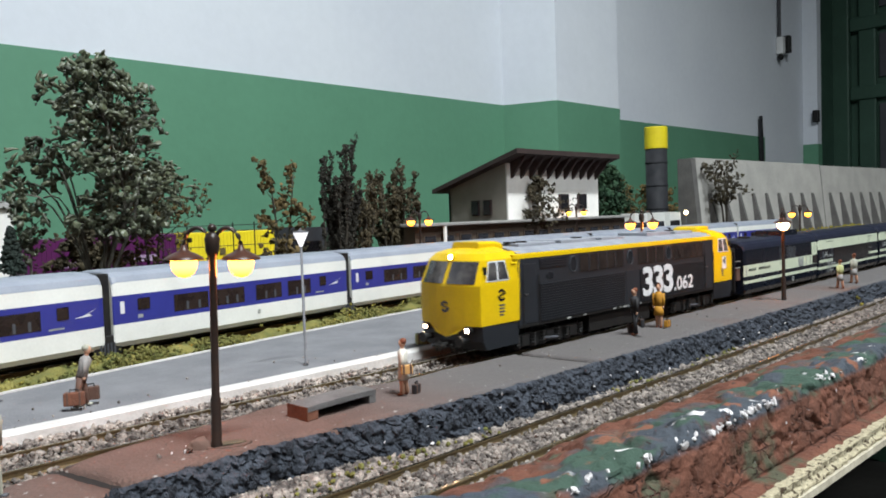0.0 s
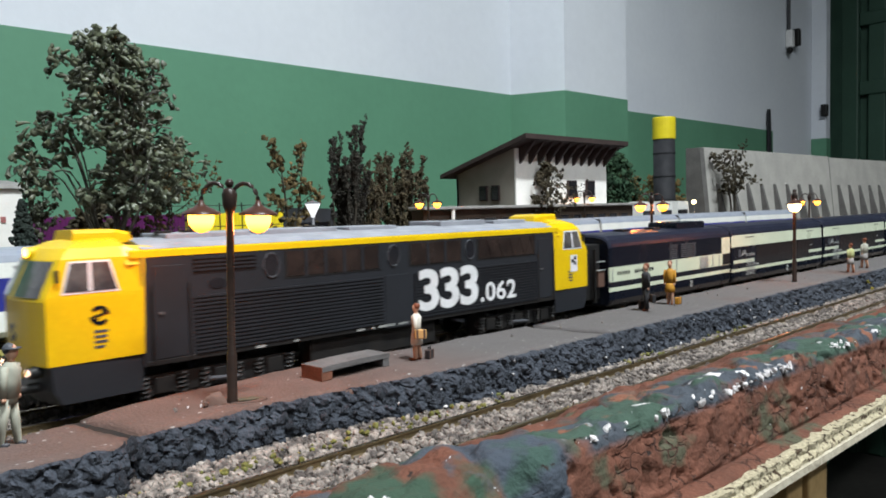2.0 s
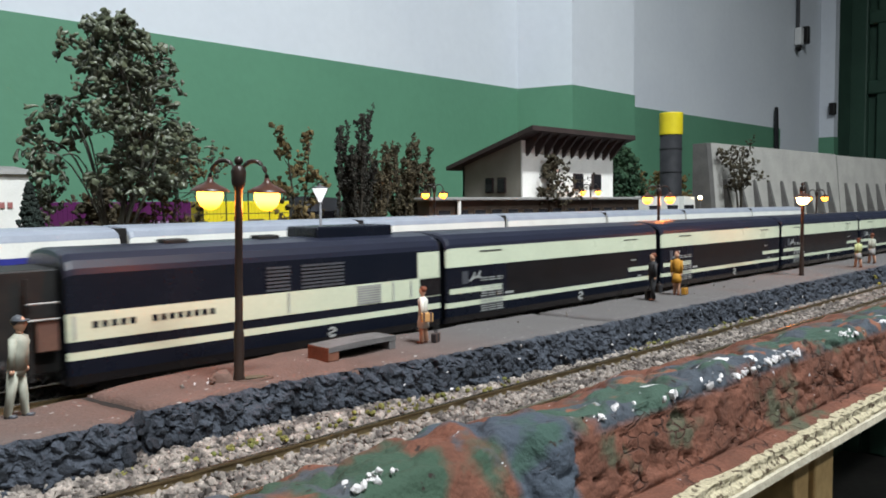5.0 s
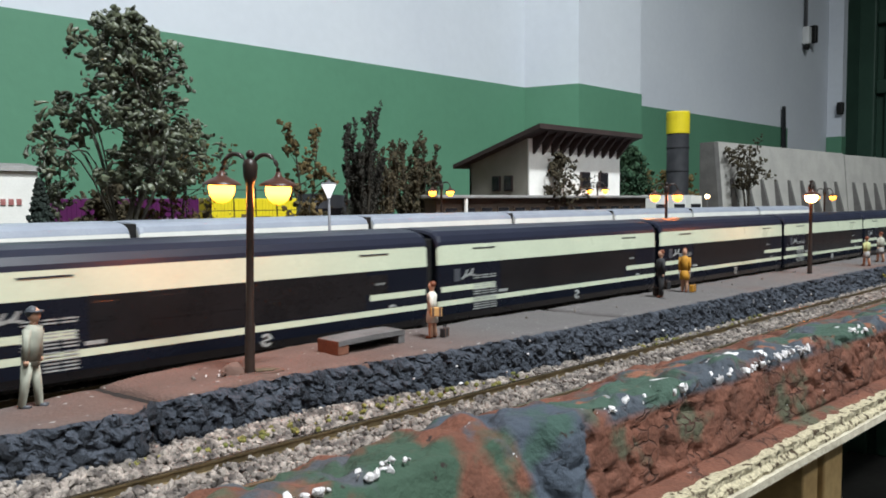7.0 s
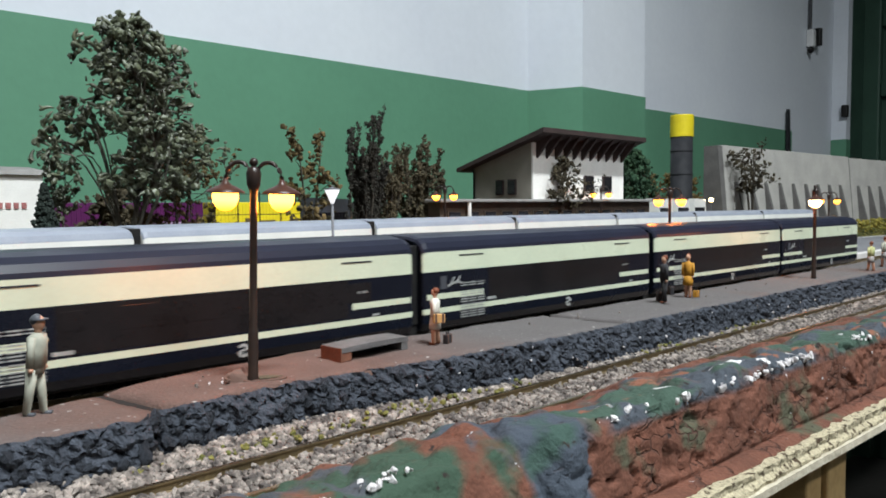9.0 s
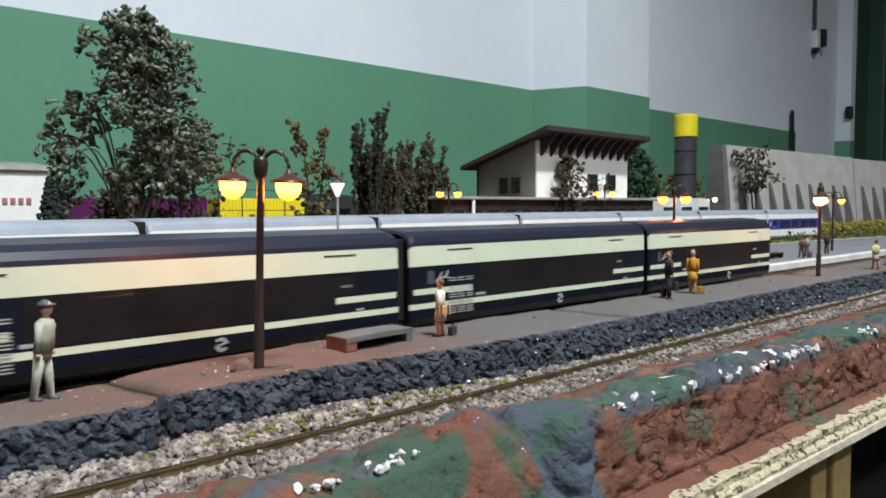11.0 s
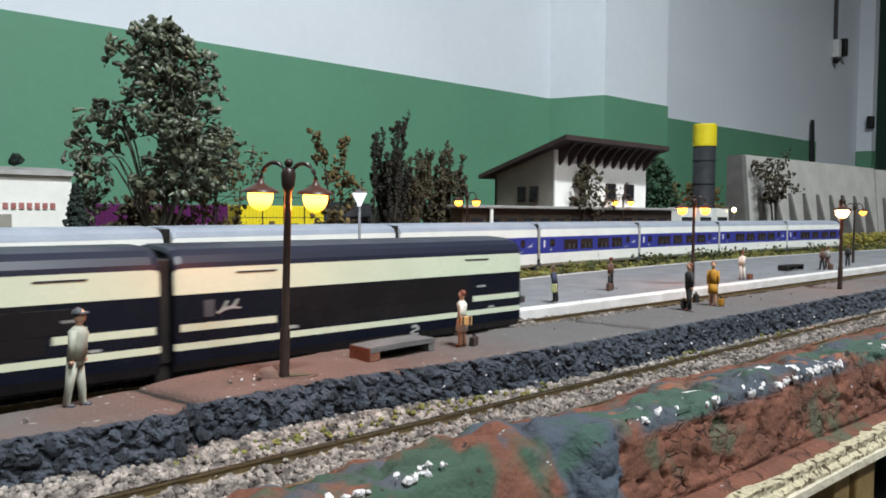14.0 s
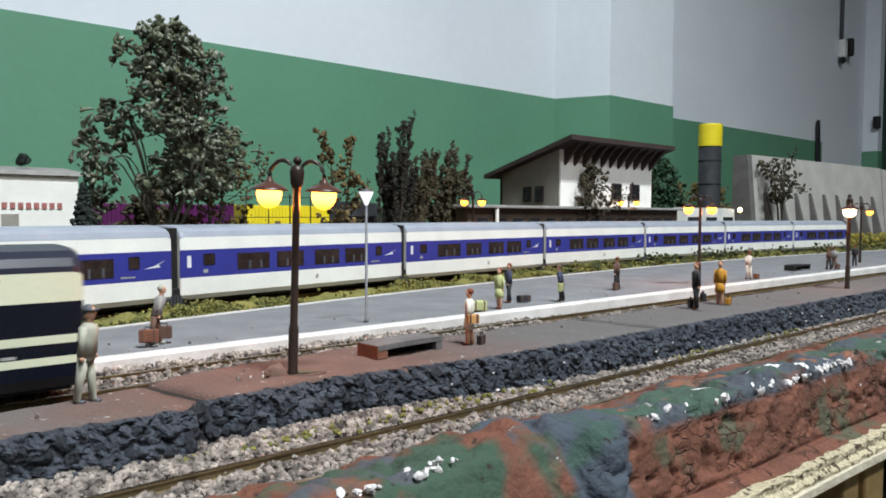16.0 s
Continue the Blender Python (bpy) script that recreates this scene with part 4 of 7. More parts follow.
            s.append(rng.uniform(0.0003, 0.0009))
    w = scatter("plaster_flakes", c, s, M["plaster_white"], 17, (0.15, 1.5), "ico", 0.35)
    tagged(w, "bare white plaster flakes on the bank brow", "plaster", kind="stuff")
    for x, y, z, r in ((0.405, -0.012, -0.008, 0.007),):
        cc = np.random.default_rng(2).normal(0, 0.35, (160, 3)) * r + np.array((x, y, z))
        t = scatter("bush", cc, np.full(160, 0.0011), M["grass_yellow"], 18)
        tagged(t, "small brown dry bush at the platform foot", "bush", kind="stuff")


rock_bank()

# ---- trains ----
SPEED = 0.0797
FRONT_X = 0.131
MM = 0.001
MOVERS = []
WHEELSETS = []


def scaled(bm, k=MM):
    for v in bm.verts:
        v.co *= k
    return bm


def mmpart(name, bm, material, parent, label="", smooth=False):
    ob = part(name, scaled(bm), material, parent, label, smooth)
    if name == "lettering":
        ob["kind"] = "stuff"
    return ob


def mbox(name, material, parent, x0, x1, y0, y1, z0, z1, bev=0.0, label=""):
    return mmpart(name, abox(x0, x1, y0, y1, z0, z1, bev), material, parent, label)


def wheelset(parent, x, r=5.6):
    w = new("wheelset")
    w.parent = parent
    w.location = (x * MM, 0, r * MM)
    for y in (-8.2, 6.0):
        bm = bmesh.new()
        tube(bm, [(0, y, 0), (0, y + 2.2, 0)], r, 20)
        box(bm, -r * 0.8, r * 0.8, y - 0.12, y + 2.32, -0.7, 0.7)
        mmpart("wheel", bm, M["black"], w)
    bm = bmesh.new()
    tube(bm, [(0, -8, 0), (0, 8, 0)], 1.0, 8)
    mmpart("axle", bm, M["steel"], w)
    WHEELSETS.append((w, x * MM, r * MM))
    return w


CAB_Z = [15.2, 31.0, 32.0, 41.0, 43.6, 45.2, 45.9]
CAB_XF = [0.0, 0.0, 0.3, 4.4, 6.5, 10.0, 15.0]
CAB_HW = [17.1, 17.1, 17.05, 16.1, 14.0, 10.0, 6.0]
CAB_XB = [23.4, 24.0, 24.0, 24.4, 21.0, 20.0, 20.0]
CAB_RW = [17.1, 17.1, 17.1, 17.1, 14.4, 10.0, 6.0]


def cab_front(u, z, off=0.0):
    """A point on the cab front, u from -1 to 1 across."""
    xf, hw = np.interp(z, CAB_Z, CAB_XF), np.interp(z, CAB_Z, CAB_HW)
    bulge = 3.0 * (1 - abs(u) ** 2.2)
    return (xf - bulge - off, u * hw, z)


def emblem_shapes():
    """A round plain mark: two hooked arcs and a slanted bar."""
    arc = lambda a0, a1: [(1.9 * math.cos(a), 1.9 * math.sin(a)) for a in np.linspace(a0, a1, 9)] + [(1.15 * math.cos(a), 1.15 * math.sin(a)) for a in np.linspace(a1, a0, 9)]
    return [arc(0.1, 2.5), arc(3.24, 5.64), [(-1.5, -0.45), (1.1, 0.05), (1.5, 0.5), (-1.1, 0.1)], [(0.2, 0.2), (1.3, 0.9), (0.6, 1.2)], [(-0.2, -0.3), (-1.3, -0.9), (-0.6, -1.2)]]


EMBLEM = emblem_shapes()


def cab(parent, flip):
    fx = (lambda p: (223 - p[0], -p[1], p[2])) if flip else (lambda p: p)
    c = new("cab")
    c.parent = parent
    tagged(c, "bright yellow driver's cab")
    bm = bmesh.new()
    us = [-1, -0.85, -0.6, -0.3, 0, 0.3, 0.6, 0.85, 1]
    rings = []
    for z, hw, xb, rw in zip(CAB_Z, CAB_HW, CAB_XB, CAB_RW):
        rings.append([fx((xb, -rw, z)), fx((19.4, -hw, z))] + [fx(cab_front(u, z)) for u in us] + [fx((19.4, hw, z)), fx((xb, rw, z))])
    loft(bm, rings)
    shell = mmpart("shell", bm, M["loco_yellow"], c)
    # nose apron dipping below
    bm = bmesh.new()
    loft(bm, [[fx(cab_front(u, 15.3, o)) for u in (-0.62, -0.3, 0, 0.3, 0.62)] + [fx(cab_front(u * 0.5, 15.3 - d, o)) for u, d in ((0.62, 3.5), (0, 5.0), (-0.62, 3.5))] for o in (0.0, -2.0)])
    mmpart("apron", bm, M["loco_yellow"], shell)
    for a, b in ((-0.86, -0.07), (0.07, 0.86)):
        bm = bmesh.new()
        rows = []
        for z in (31.9, 36, 40.6):
            rows.append([fx(cab_front(a + (b - a) * k / 5, z, 0.22)) for k in range(6)])
        loft(bm, rows, caps=False, closed=False)
        r = bmesh.ops.extrude_face_region(bm, geom=bm.faces[:])
        for v in [g for g in r["geom"] if isinstance(g, bmesh.types.BMVert)]:
            v.co.x += -0.3 if flip else 0.3
        mmpart("windscreen", bm, M["windscreen"], c, "clear windscreen over a dim grey cab")
    for sy in (-1, 1):
        def side(x, z, off):
            hw = np.interp(z, CAB_Z, CAB_HW) + off
            return fx((x, sy * hw, z))
        for nm, m, g, off in (("window_frame", M["white_print"], 0.5, 0.12), ("side_window", M["windscreen"], 0.0, 0.25)):
            bm = bmesh.new()
            q = [(4.2 - g, 32.9 - g), (17.2 + g, 32.9 - g), (15.4 + g, 40.0 + g), (6.4 - g, 40.0 + g)]
            loft(bm, [[side(x, z, off) for x, z in q], [side(x, z, off - 0.5) for x, z in q]])
            mmpart(nm, bm, m, c)
        bm = bmesh.new()
        q = [(10.2, 33.0), (11.0, 33.0), (11.2, 40.0), (10.4, 40.0)]
        loft(bm, [[side(x, z, 0.33) for x, z in q], [side(x, z, 0) for x, z in q]])
        mmpart("window_bar", bm, M["white_print"], c)
        # plain emblem: two hooked bars, and small print bars
        bm = bmesh.new()
        for q in ([(12.5 + a * 1.3, 26.6 + b * 1.3) for a, b in e] for e in EMBLEM):
            loft(bm, [[side(x, z, 0.14) for x, z in q], [side(x, z, -0.2) for x, z in q]])
        if not flip:
            mmpart("emblem", bm, M["navy"], c)
        else:
            bm.free()
            bm = bmesh.new()
            q = [(7.5, 29.8), (12.5, 29.8), (12.5, 22.5), (7.5, 22.5)]
            loft(bm, [[side(x, z, 0.12) for x, z in q], [side(x, z, -0.2) for x, z in q]])
            mmpart("notice", bm, M["white_print"], c, "white notice with dark spots")
            bm = bmesh.new()
            for x, z in ((9.2, 28.4), (11.0, 27.2), (9.4, 26.2)):
                q = [(x - 0.8, z - 0.8), (x + 0.8, z - 0.8), (x + 0.8, z + 0.8), (x - 0.8, z + 0.8)]
                loft(bm, [[side(a, b, 0.2) for a, b in q], [side(a, b, 0) for a, b in q]])
            mmpart("notice_print", bm, M["black"], c)
        bm = bmesh.new()
        for z, w in ((22.2, 3.4), (20.9, 3.0), (19.6, 3.2), (18.3, 2.4)):
            q = [(11, z), (11 + w, z), (11 + w, z + 0.7), (11, z + 0.7)]
            loft(bm, [[side(x, zz, 0.1) for x, zz in q], [side(x, zz, -0.2) for x, zz in q]])
        mmpart("lettering", bm, M["grey_dark"], c)
    bm = bmesh.new()
    for q in ([(a * 1.25 / 17, 22.6 + b * 1.25) for a, b in e] for e in EMBLEM):
        loft(bm, [[fx(cab_front(u, z, 0.15)) for u, z in q], [fx(cab_front(u, z, -0.2)) for u, z in q]])
    mmpart("emblem", bm, M["grey_dark"], c)
    pod = [(9.5, 44.4), (10.2, 48.0), (20.5, 48.0), (24.5, 47.2), (25.5, 44.4)]
    bm = bmesh.new()
    rings = []
    for y, k in ((-7.6, 0.9), (-6.8, 0), (6.8, 0), (7.6, 0.9)):
        rings.append([fx((x, y, z - (k if z > 45 else 0))) for x, z in pod])
    loft(bm, rings)
    mmpart("roof_pod", bm, M["loco_yellow"], c, "yellow roof pod")
    bm = bmesh.new()
    loft(bm, [[fx(p) for p in ((19.5, -17.0, 38.8), (27, -17.0, 38.8), (27, -15.2, 43.3), (20, -14, 44.0))], [fx(p) for p in ((19.5, 17.0, 38.8), (27, 17.0, 38.8), (27, 15.2, 43.3), (20, 14, 44.0))]])
    mmpart("roof_join", bm, M["loco_yellow"], c)
    for u, z, r, m in ((-0.70, 13.6, 0.8, "headlight"), (0.70, 13.6, 0.8, "headlight"), (0.0, 42.4, 0.9, "headlight")):
        if flip and m == "headlight":
            m = "black"
        p = cab_front(u, z, 0.3)
        bm = bmesh.new()
        tube(bm, [fx((p[0] + 2.5, p[1], p[2])), fx((p[0] - 0.1, p[1], p[2]))], r * 1.9, 14)
        mmpart("lamp_housing", bm, M["black"] if z < 20 else M["loco_yellow"], c)
        bm = bmesh.new()
        turn = [2 * math.pi * k / 14 for k in range(14)]
        loft(bm, [[fx((p[0] - a, p[1] + r * b * math.cos(w), p[2] + r * b * math.sin(w))) for w in turn] for a, b in ((0.0, 1.8), (1.3, 1.7), (1.3, 1.3), (0.11, 1.25))], caps=False)
        mmpart("lamp_hood", bm, M["black"] if z < 20 else M["loco_yellow"], c)
        bm = bmesh.new()
        tube(bm, [fx((p[0] - 0.12, p[1], p[2])), fx((p[0] - 0.4, p[1], p[2]))], [r * 1.2, r * 1.1], 14)
        mmpart("lens", bm, M[m], c)
    for s in (-1, 1):
        bm = bmesh.new()
        box(bm, *sorted((fx((2.5, 0, 0))[0], fx((3.3, 0, 0))[0])), s * 17.2 - 0.6, s * 17.2 + 0.9, 35.5, 38.5)
        mmpart("mirror", bm, M["black"], c)
    # frame below the cab
    bm = bmesh.new()
    rings = []
    for z, d in ((15.1, 0.2), (9.0, 0.6), (5.5, 2.5)):
        rings.append([fx((23, -16.6, z))] + [fx(cab_front(u, 15.3, -0.5 - d)[:2] + (z,)) for u in us] + [fx((23, 16.6, z))])
    loft(bm, rings)
    mmpart("buffer_beam", bm, M["loco_grey"], c)
    for y in (-10.5, 10.5):
        bm = bmesh.new()
        tube(bm, [fx((1, y, 9.6)), fx((-5.2, y, 9.6)), fx((-5.3, y, 9.6)), fx((-6.2, y, 9.6))], [1.2, 1.2, 2.3, 2.1], 14)
        mmpart("buffer", bm, M["black"], c)
    bm = bmesh.new()
    tube(bm, [fx((2, 0, 7.6)), fx((-5.5, 0, 7.4)), fx((-7, 0, 8.4))], 0.8, 8)
    box(bm, *sorted((fx((-8.0, 0, 0))[0], fx((-5.6, 0, 0))[0])), -3, 3, 6.6, 7.6)
    mmpart("coupling", bm, M["black"], c)
    bm = bmesh.new()
    for y in (-6, -3, 4, 6.5):
        tube(bm, [fx((-1.5, y, 9)), fx((-3, y, 7)), fx((-2.4, y * 0.9, 4))], 0.35, 6)
    mmpart("brake_hoses", bm, M["black"], c)


def locomotive():
    t = thing("locomotive", pose(FRONT_X, TRACK_Y, TRACK_Z), "yellow and dark grey model diesel locomotive with white numbers", "locomotive")
    bm = bmesh.new()
    prof = [(-17, 11.6), (-17, 40.3), (17, 40.3), (17, 11.6)]
    prism(bm, prof, "x", 23.2, 199.8)
    body = mmpart("body", bm, M["loco_grey"], t, "dark grey body side")
    bm = bmesh.new()
    prism(bm, [(-17.12, 40.4), (-17.02, 42.1), (-16.6, 42.4), (16.6, 42.4), (17.0, 42.1), (17.1, 40.4)], "x", 20.5, 202.5)
    mmpart("waist_stripe", bm, M["loco_yellow"], t, "yellow stripe under the roof")
    bm = bmesh.new()
    prism(bm, [(-16.2, 42.5), (-14.0, 43.8), (-10, 44.7), (-4, 45.1), (4, 45.1), (10, 44.7), (14.0, 43.8), (16.2, 42.5)], "x", 24, 199)
    mmpart("roof", bm, M["loco_roof"], t, "light grey rounded roof")
    for x0, x1, h in ((34, 60, 46.8), (64, 92, 46.9), (97, 118, 46.6), (140, 165, 47.3), (170, 190, 46.8)):
        mbox("roof_hatch", M["loco_roof"], t, x0, x1, -9, 9, 44.2, h - 0.6, 0.3)
    for x in (36, 44, 86, 148, 156, 176):
        bm = bmesh.new()
        tube(bm, [(x, -2, 45.6), (x, -2, 46.9)], 2.6, 16)
        mmpart("roof_fan", bm, M["black"], t, "dark roof fan")
    cab(t, False)
    cab(t, True)
    for s in (-1, 1):
        f = lambda a, b: (min(s * a, s * b), max(s * a, s * b))
        # door recesses and handles
        for x0, x1 in ((26.3, 35.2), (188.2, 197.0)):
            d = mbox("door", M["loco_grey"], t, x0, x1, *f(16.9, 17.25), 13.0, 38.0, 0.12)
            mbox("door_handle", M["steel"], d, x0 + 1.0, x0 + 2.4, *f(17.2, 17.6), 25.0, 25.6)
            bm = bmesh.new()
            for x in (x0 - 0.8, x1 + 0.8):
                tube(bm, [(x, s * 17.8, 12), (x, s * 17.8, 33)], 0.22, 6)
            mmpart("handrail", bm, M["black"], t)
        # ribbed panels
        for x0, x1, z0, z1 in ((37.5, 104.5, 13.0, 29.2), (118.5, 187.0, 13.0, 29.2), (37.5, 57.0, 35.8, 39.8)):
            bm = bmesh.new()
            z = z0
            while z < z1:
                box(bm, x0, x1, *f(16.95, 17.48), z, z + 0.55)
                z += 1.1
            mmpart("louvre_panel", bm, M["loco_grey"], t, "fine horizontal louvres")
        mbox("plain_panel", M["loco_grey"], t, 105.5, 117.5, *f(16.95, 17.2), 11.0, 29.2, 0.1)
        # upper windows in slanted groups
        for x0, x1, n in ((67, 103.5, 5), (117, 143, 3), (151.5, 186.5, 1)):
            mbox("window_band", M["black"], t, x0 - 0.6, x1 + 0.6, *f(16.95, 17.12), 31.4, 40.0)
            w = (x1 - x0) / n
            for k in range(n):
                mbox("pane", M["glass_brown"], t, x0 + k * w + 0.35, x0 + (k + 1) * w - 0.75, *f(17.0, 17.25), 31.9, 39.6, 0.1)
                mbox("window_pillar", M["loco_grey"], t, x0 + (k + 1) * w - 0.7, x0 + (k + 1) * w + 0.3, *f(17.0, 17.3), 31.4, 40.0)
        for k in range(5):
            bm = bmesh.new()
            x = 153 + k * 6.6
            tube(bm, [(x, s * 17.28, 32.2), (x + 3.2, s * 17.28, 39.2), (x + 6.2, s * 17.28, 32.2)], 0.2, 5)
            mmpart("brace", bm, M["glass_brown"], t)
        for x in (62.0, 109.5, 147.2):
            bm = bmesh.new()
            ring = [(x + 2.5 * math.cos(a) * (1 if abs(math.cos(a)) < 0.9 else 0.95), s * 17.22, 35.8 + 3.4 * math.sin(a)) for a in np.linspace(0, 6.283, 17)[:-1]]
            loft(bm, [ring, [(p[0], s * 16.9, p[2]) for p in ring]])
            mmpart("porthole", bm, M["glass_dark"], t, "rounded dark window")
            bm = bmesh.new()
            tube(bm, [(x + 2.7 * math.cos(a), s * 17.2, 35.8 + 3.6 * math.sin(a)) for a in np.linspace(0, 6.283, 19)], 0.22, 5)
            mmpart("porthole_ring", bm, M["grey_dark"], t)
        bm = bmesh.new()
        ring = [(44.5 + 2.6 * math.cos(a), s * 17.2, 32.0 + 1.5 * math.sin(a)) for a in np.linspace(0, 6.283, 17)[:-1]]
        loft(bm, [ring, [(p[0], s * 16.9, p[2]) for p in ring]])
        mmpart("porthole", bm, M["glass_dark"], t)
        bm = bmesh.new()
        for x, w in ((93, 3.0), (99, 1.2), (102, 7.5), (111, 4.5), (118, 1.0), (56, 3.0), (69, 1.6)):
            box(bm, x, x + w, *f(17.1, 17.2), 11.7, 12.5)
        mmpart("lettering", bm, M["grey_print"], t)
        # skirt, tank, bogies
        mbox("fuel_tank", M["black"], t, 76, 130, *f(8.0, 15.2), 3.0, 11.3, 0.4)
        mbox("sill", M["black"], t, 24, 199, *f(15.0, 17.15), 11.4, 12.8, 0.15)
    for x0 in (22, 153):
        b = new("bogie")
        b.parent = t
        for s in (-1, 1):
            f = lambda a, c: (min(s * a, s * c), max(s * a, s * c))
            bm = bmesh.new()
            prism(bm, [(x0, 5.5), (x0 + 3, 3.0), (x0 + 45, 3.0), (x0 + 48, 5.5), (x0 + 46, 8.4), (x0 + 2, 8.4)], "y", *f(12.6, 14.4))
            mmpart("side_frame", bm, M["black"], b)
            for k in range(3):
                x = x0 + 7 + 17 * k
                mbox("axle_box", M["black"], b, x - 2.6, x + 2.6, *f(14.4, 15.6), 3.4, 8.0, 0.3)
                for dx in (-5.2, 5.2):
                    bm = bmesh.new()
                    tube(bm, [(x + dx + 1.2 * math.cos(a), s * 14.9 + 1.2 * math.sin(a), 2.4 + a * 0.19) for a in np.linspace(0, 31.4, 50)], 0.42, 5)
                    mmpart("spring", bm, M["black"], b)
            bm = bmesh.new()
            tube(bm, [(x0 + 18, s * 15.5, 5.2), (x0 + 30, s * 15.5, 4.2)], 0.7, 8)
            mmpart("brake_rod", bm, M["grey_dark"], b)
        for k in range(3):
            wheelset(t, x0 + 7 + 17 * k)
    # running numbers
    def number(txt, x0, x1, z0, z1):
        cu = bpy.data.curves.new("number", "FONT")
        cu.body, cu.size, cu.extrude, cu.offset = txt, 10.0, 0.05, 0.30 if txt == "3" else 0.2
        tmp = new("number_tmp", cu)
        me = bpy.data.meshes.new_from_object(tmp.evaluated_get(bpy.context.evaluated_depsgraph_get()))
        bpy.data.objects.remove(tmp)
        xs, ys = [v.co.x for v in me.vertices], [v.co.y for v in me.vertices]
        lx, hx, ly, hy = min(xs), max(xs), min(ys), max(ys)
        for v in me.vertices:
            x = x0 + (v.co.x - lx) / (hx - lx) * (x1 - x0)
            z = z0 + (v.co.y - ly) / (hy - ly) * (z1 - z0)
            v.co = Vector((x, -17.56 - v.co.z, z)) * MM
        me.materials.clear()
        me.materials.append(M["white_print"])
        ob = new("number", me)
        ob.parent = t
        tagged(ob, "white painted running number")
    for k in range(3):
        number("3", 120.3 + k * 10.4, 130.1 + k * 10.4, 15.0, 30.0)
    for txt, a, b, top in ((".", 152.3, 154.1, 17.0), ("0", 155.0, 160.6, 22.6), ("6", 161.2, 166.8, 22.6), ("2", 167.4, 173.0, 22.6)):
        number(txt, a, b, 15.2, top)
    MOVERS.append((t, FRONT_X))
    return t


locomotive()

SIDE = [(4.8, 15.8), (6.5, 17.0)]


def coach_shell(length, bands, roof_m, x_in=0.0):
    """Rounded tube-like body; bands: (z, material index above z)."""
    zs = [b[0] for b in bands]
    prof = []
    for z, mi in bands:
        hw = 17.0 if z < 30 else 16.8
        if z < 6:
            hw = 15.8
        prof.append((hw, z, mi))
    prof += [(16.6, 33.0, roof_m), (15.6, 35.0, roof_m), (13.0, 36.6, roof_m), (8.0, 37.5, roof_m), (0.0, 37.8, roof_m)]
    full = [(-p[0], p[1]) for p in prof] + [(p[0], p[1]) for p in prof[-2::-1]]
    idx = [p[2] for p in prof[:-1]]
    idx = idx + idx[::-1]
    bm = bmesh.new()
    e = 2.2
    rings = []
    for x, k in ((0, 0.955), (0.5, 0.985), (e, 1.0), (length - e, 1.0), (length - 0.5, 0.985), (length, 0.955)):
        rings.append([bm.verts.new((x, y * k, 6 + (z - 6) * (k if z > 30 else 1))) for y, z in full])
    for q, s in zip(rings, rings[1:]):
        for i in range(len(full) - 1):
            bm.faces.new((q[i], s[i], s[i + 1], q[i + 1])).material_index = idx[i]
        bm.faces.new((q[-1], s[-1], s[0], q[0])).material_index = idx[0]
    bm.faces.new(rings[0]).material_index = 0
    bm.faces.new(rings[-1][::-1]).material_index = 0
    bmesh.ops.recalc_face_normals(bm, faces=bm.faces[:])
    return bm


def emblem_bars(t, x, z, s, m, k=1.0):
    f = lambda a, b: (min(s * a, s * b), max(s * a, s * b))
    bm = bmesh.new()
    for q in EMBLEM:
        prism(bm, [(x + a * k, z + b * k) for a, b in q], "y", *f(16.9, 17.14))
    return mmpart("emblem", bm, m, t)


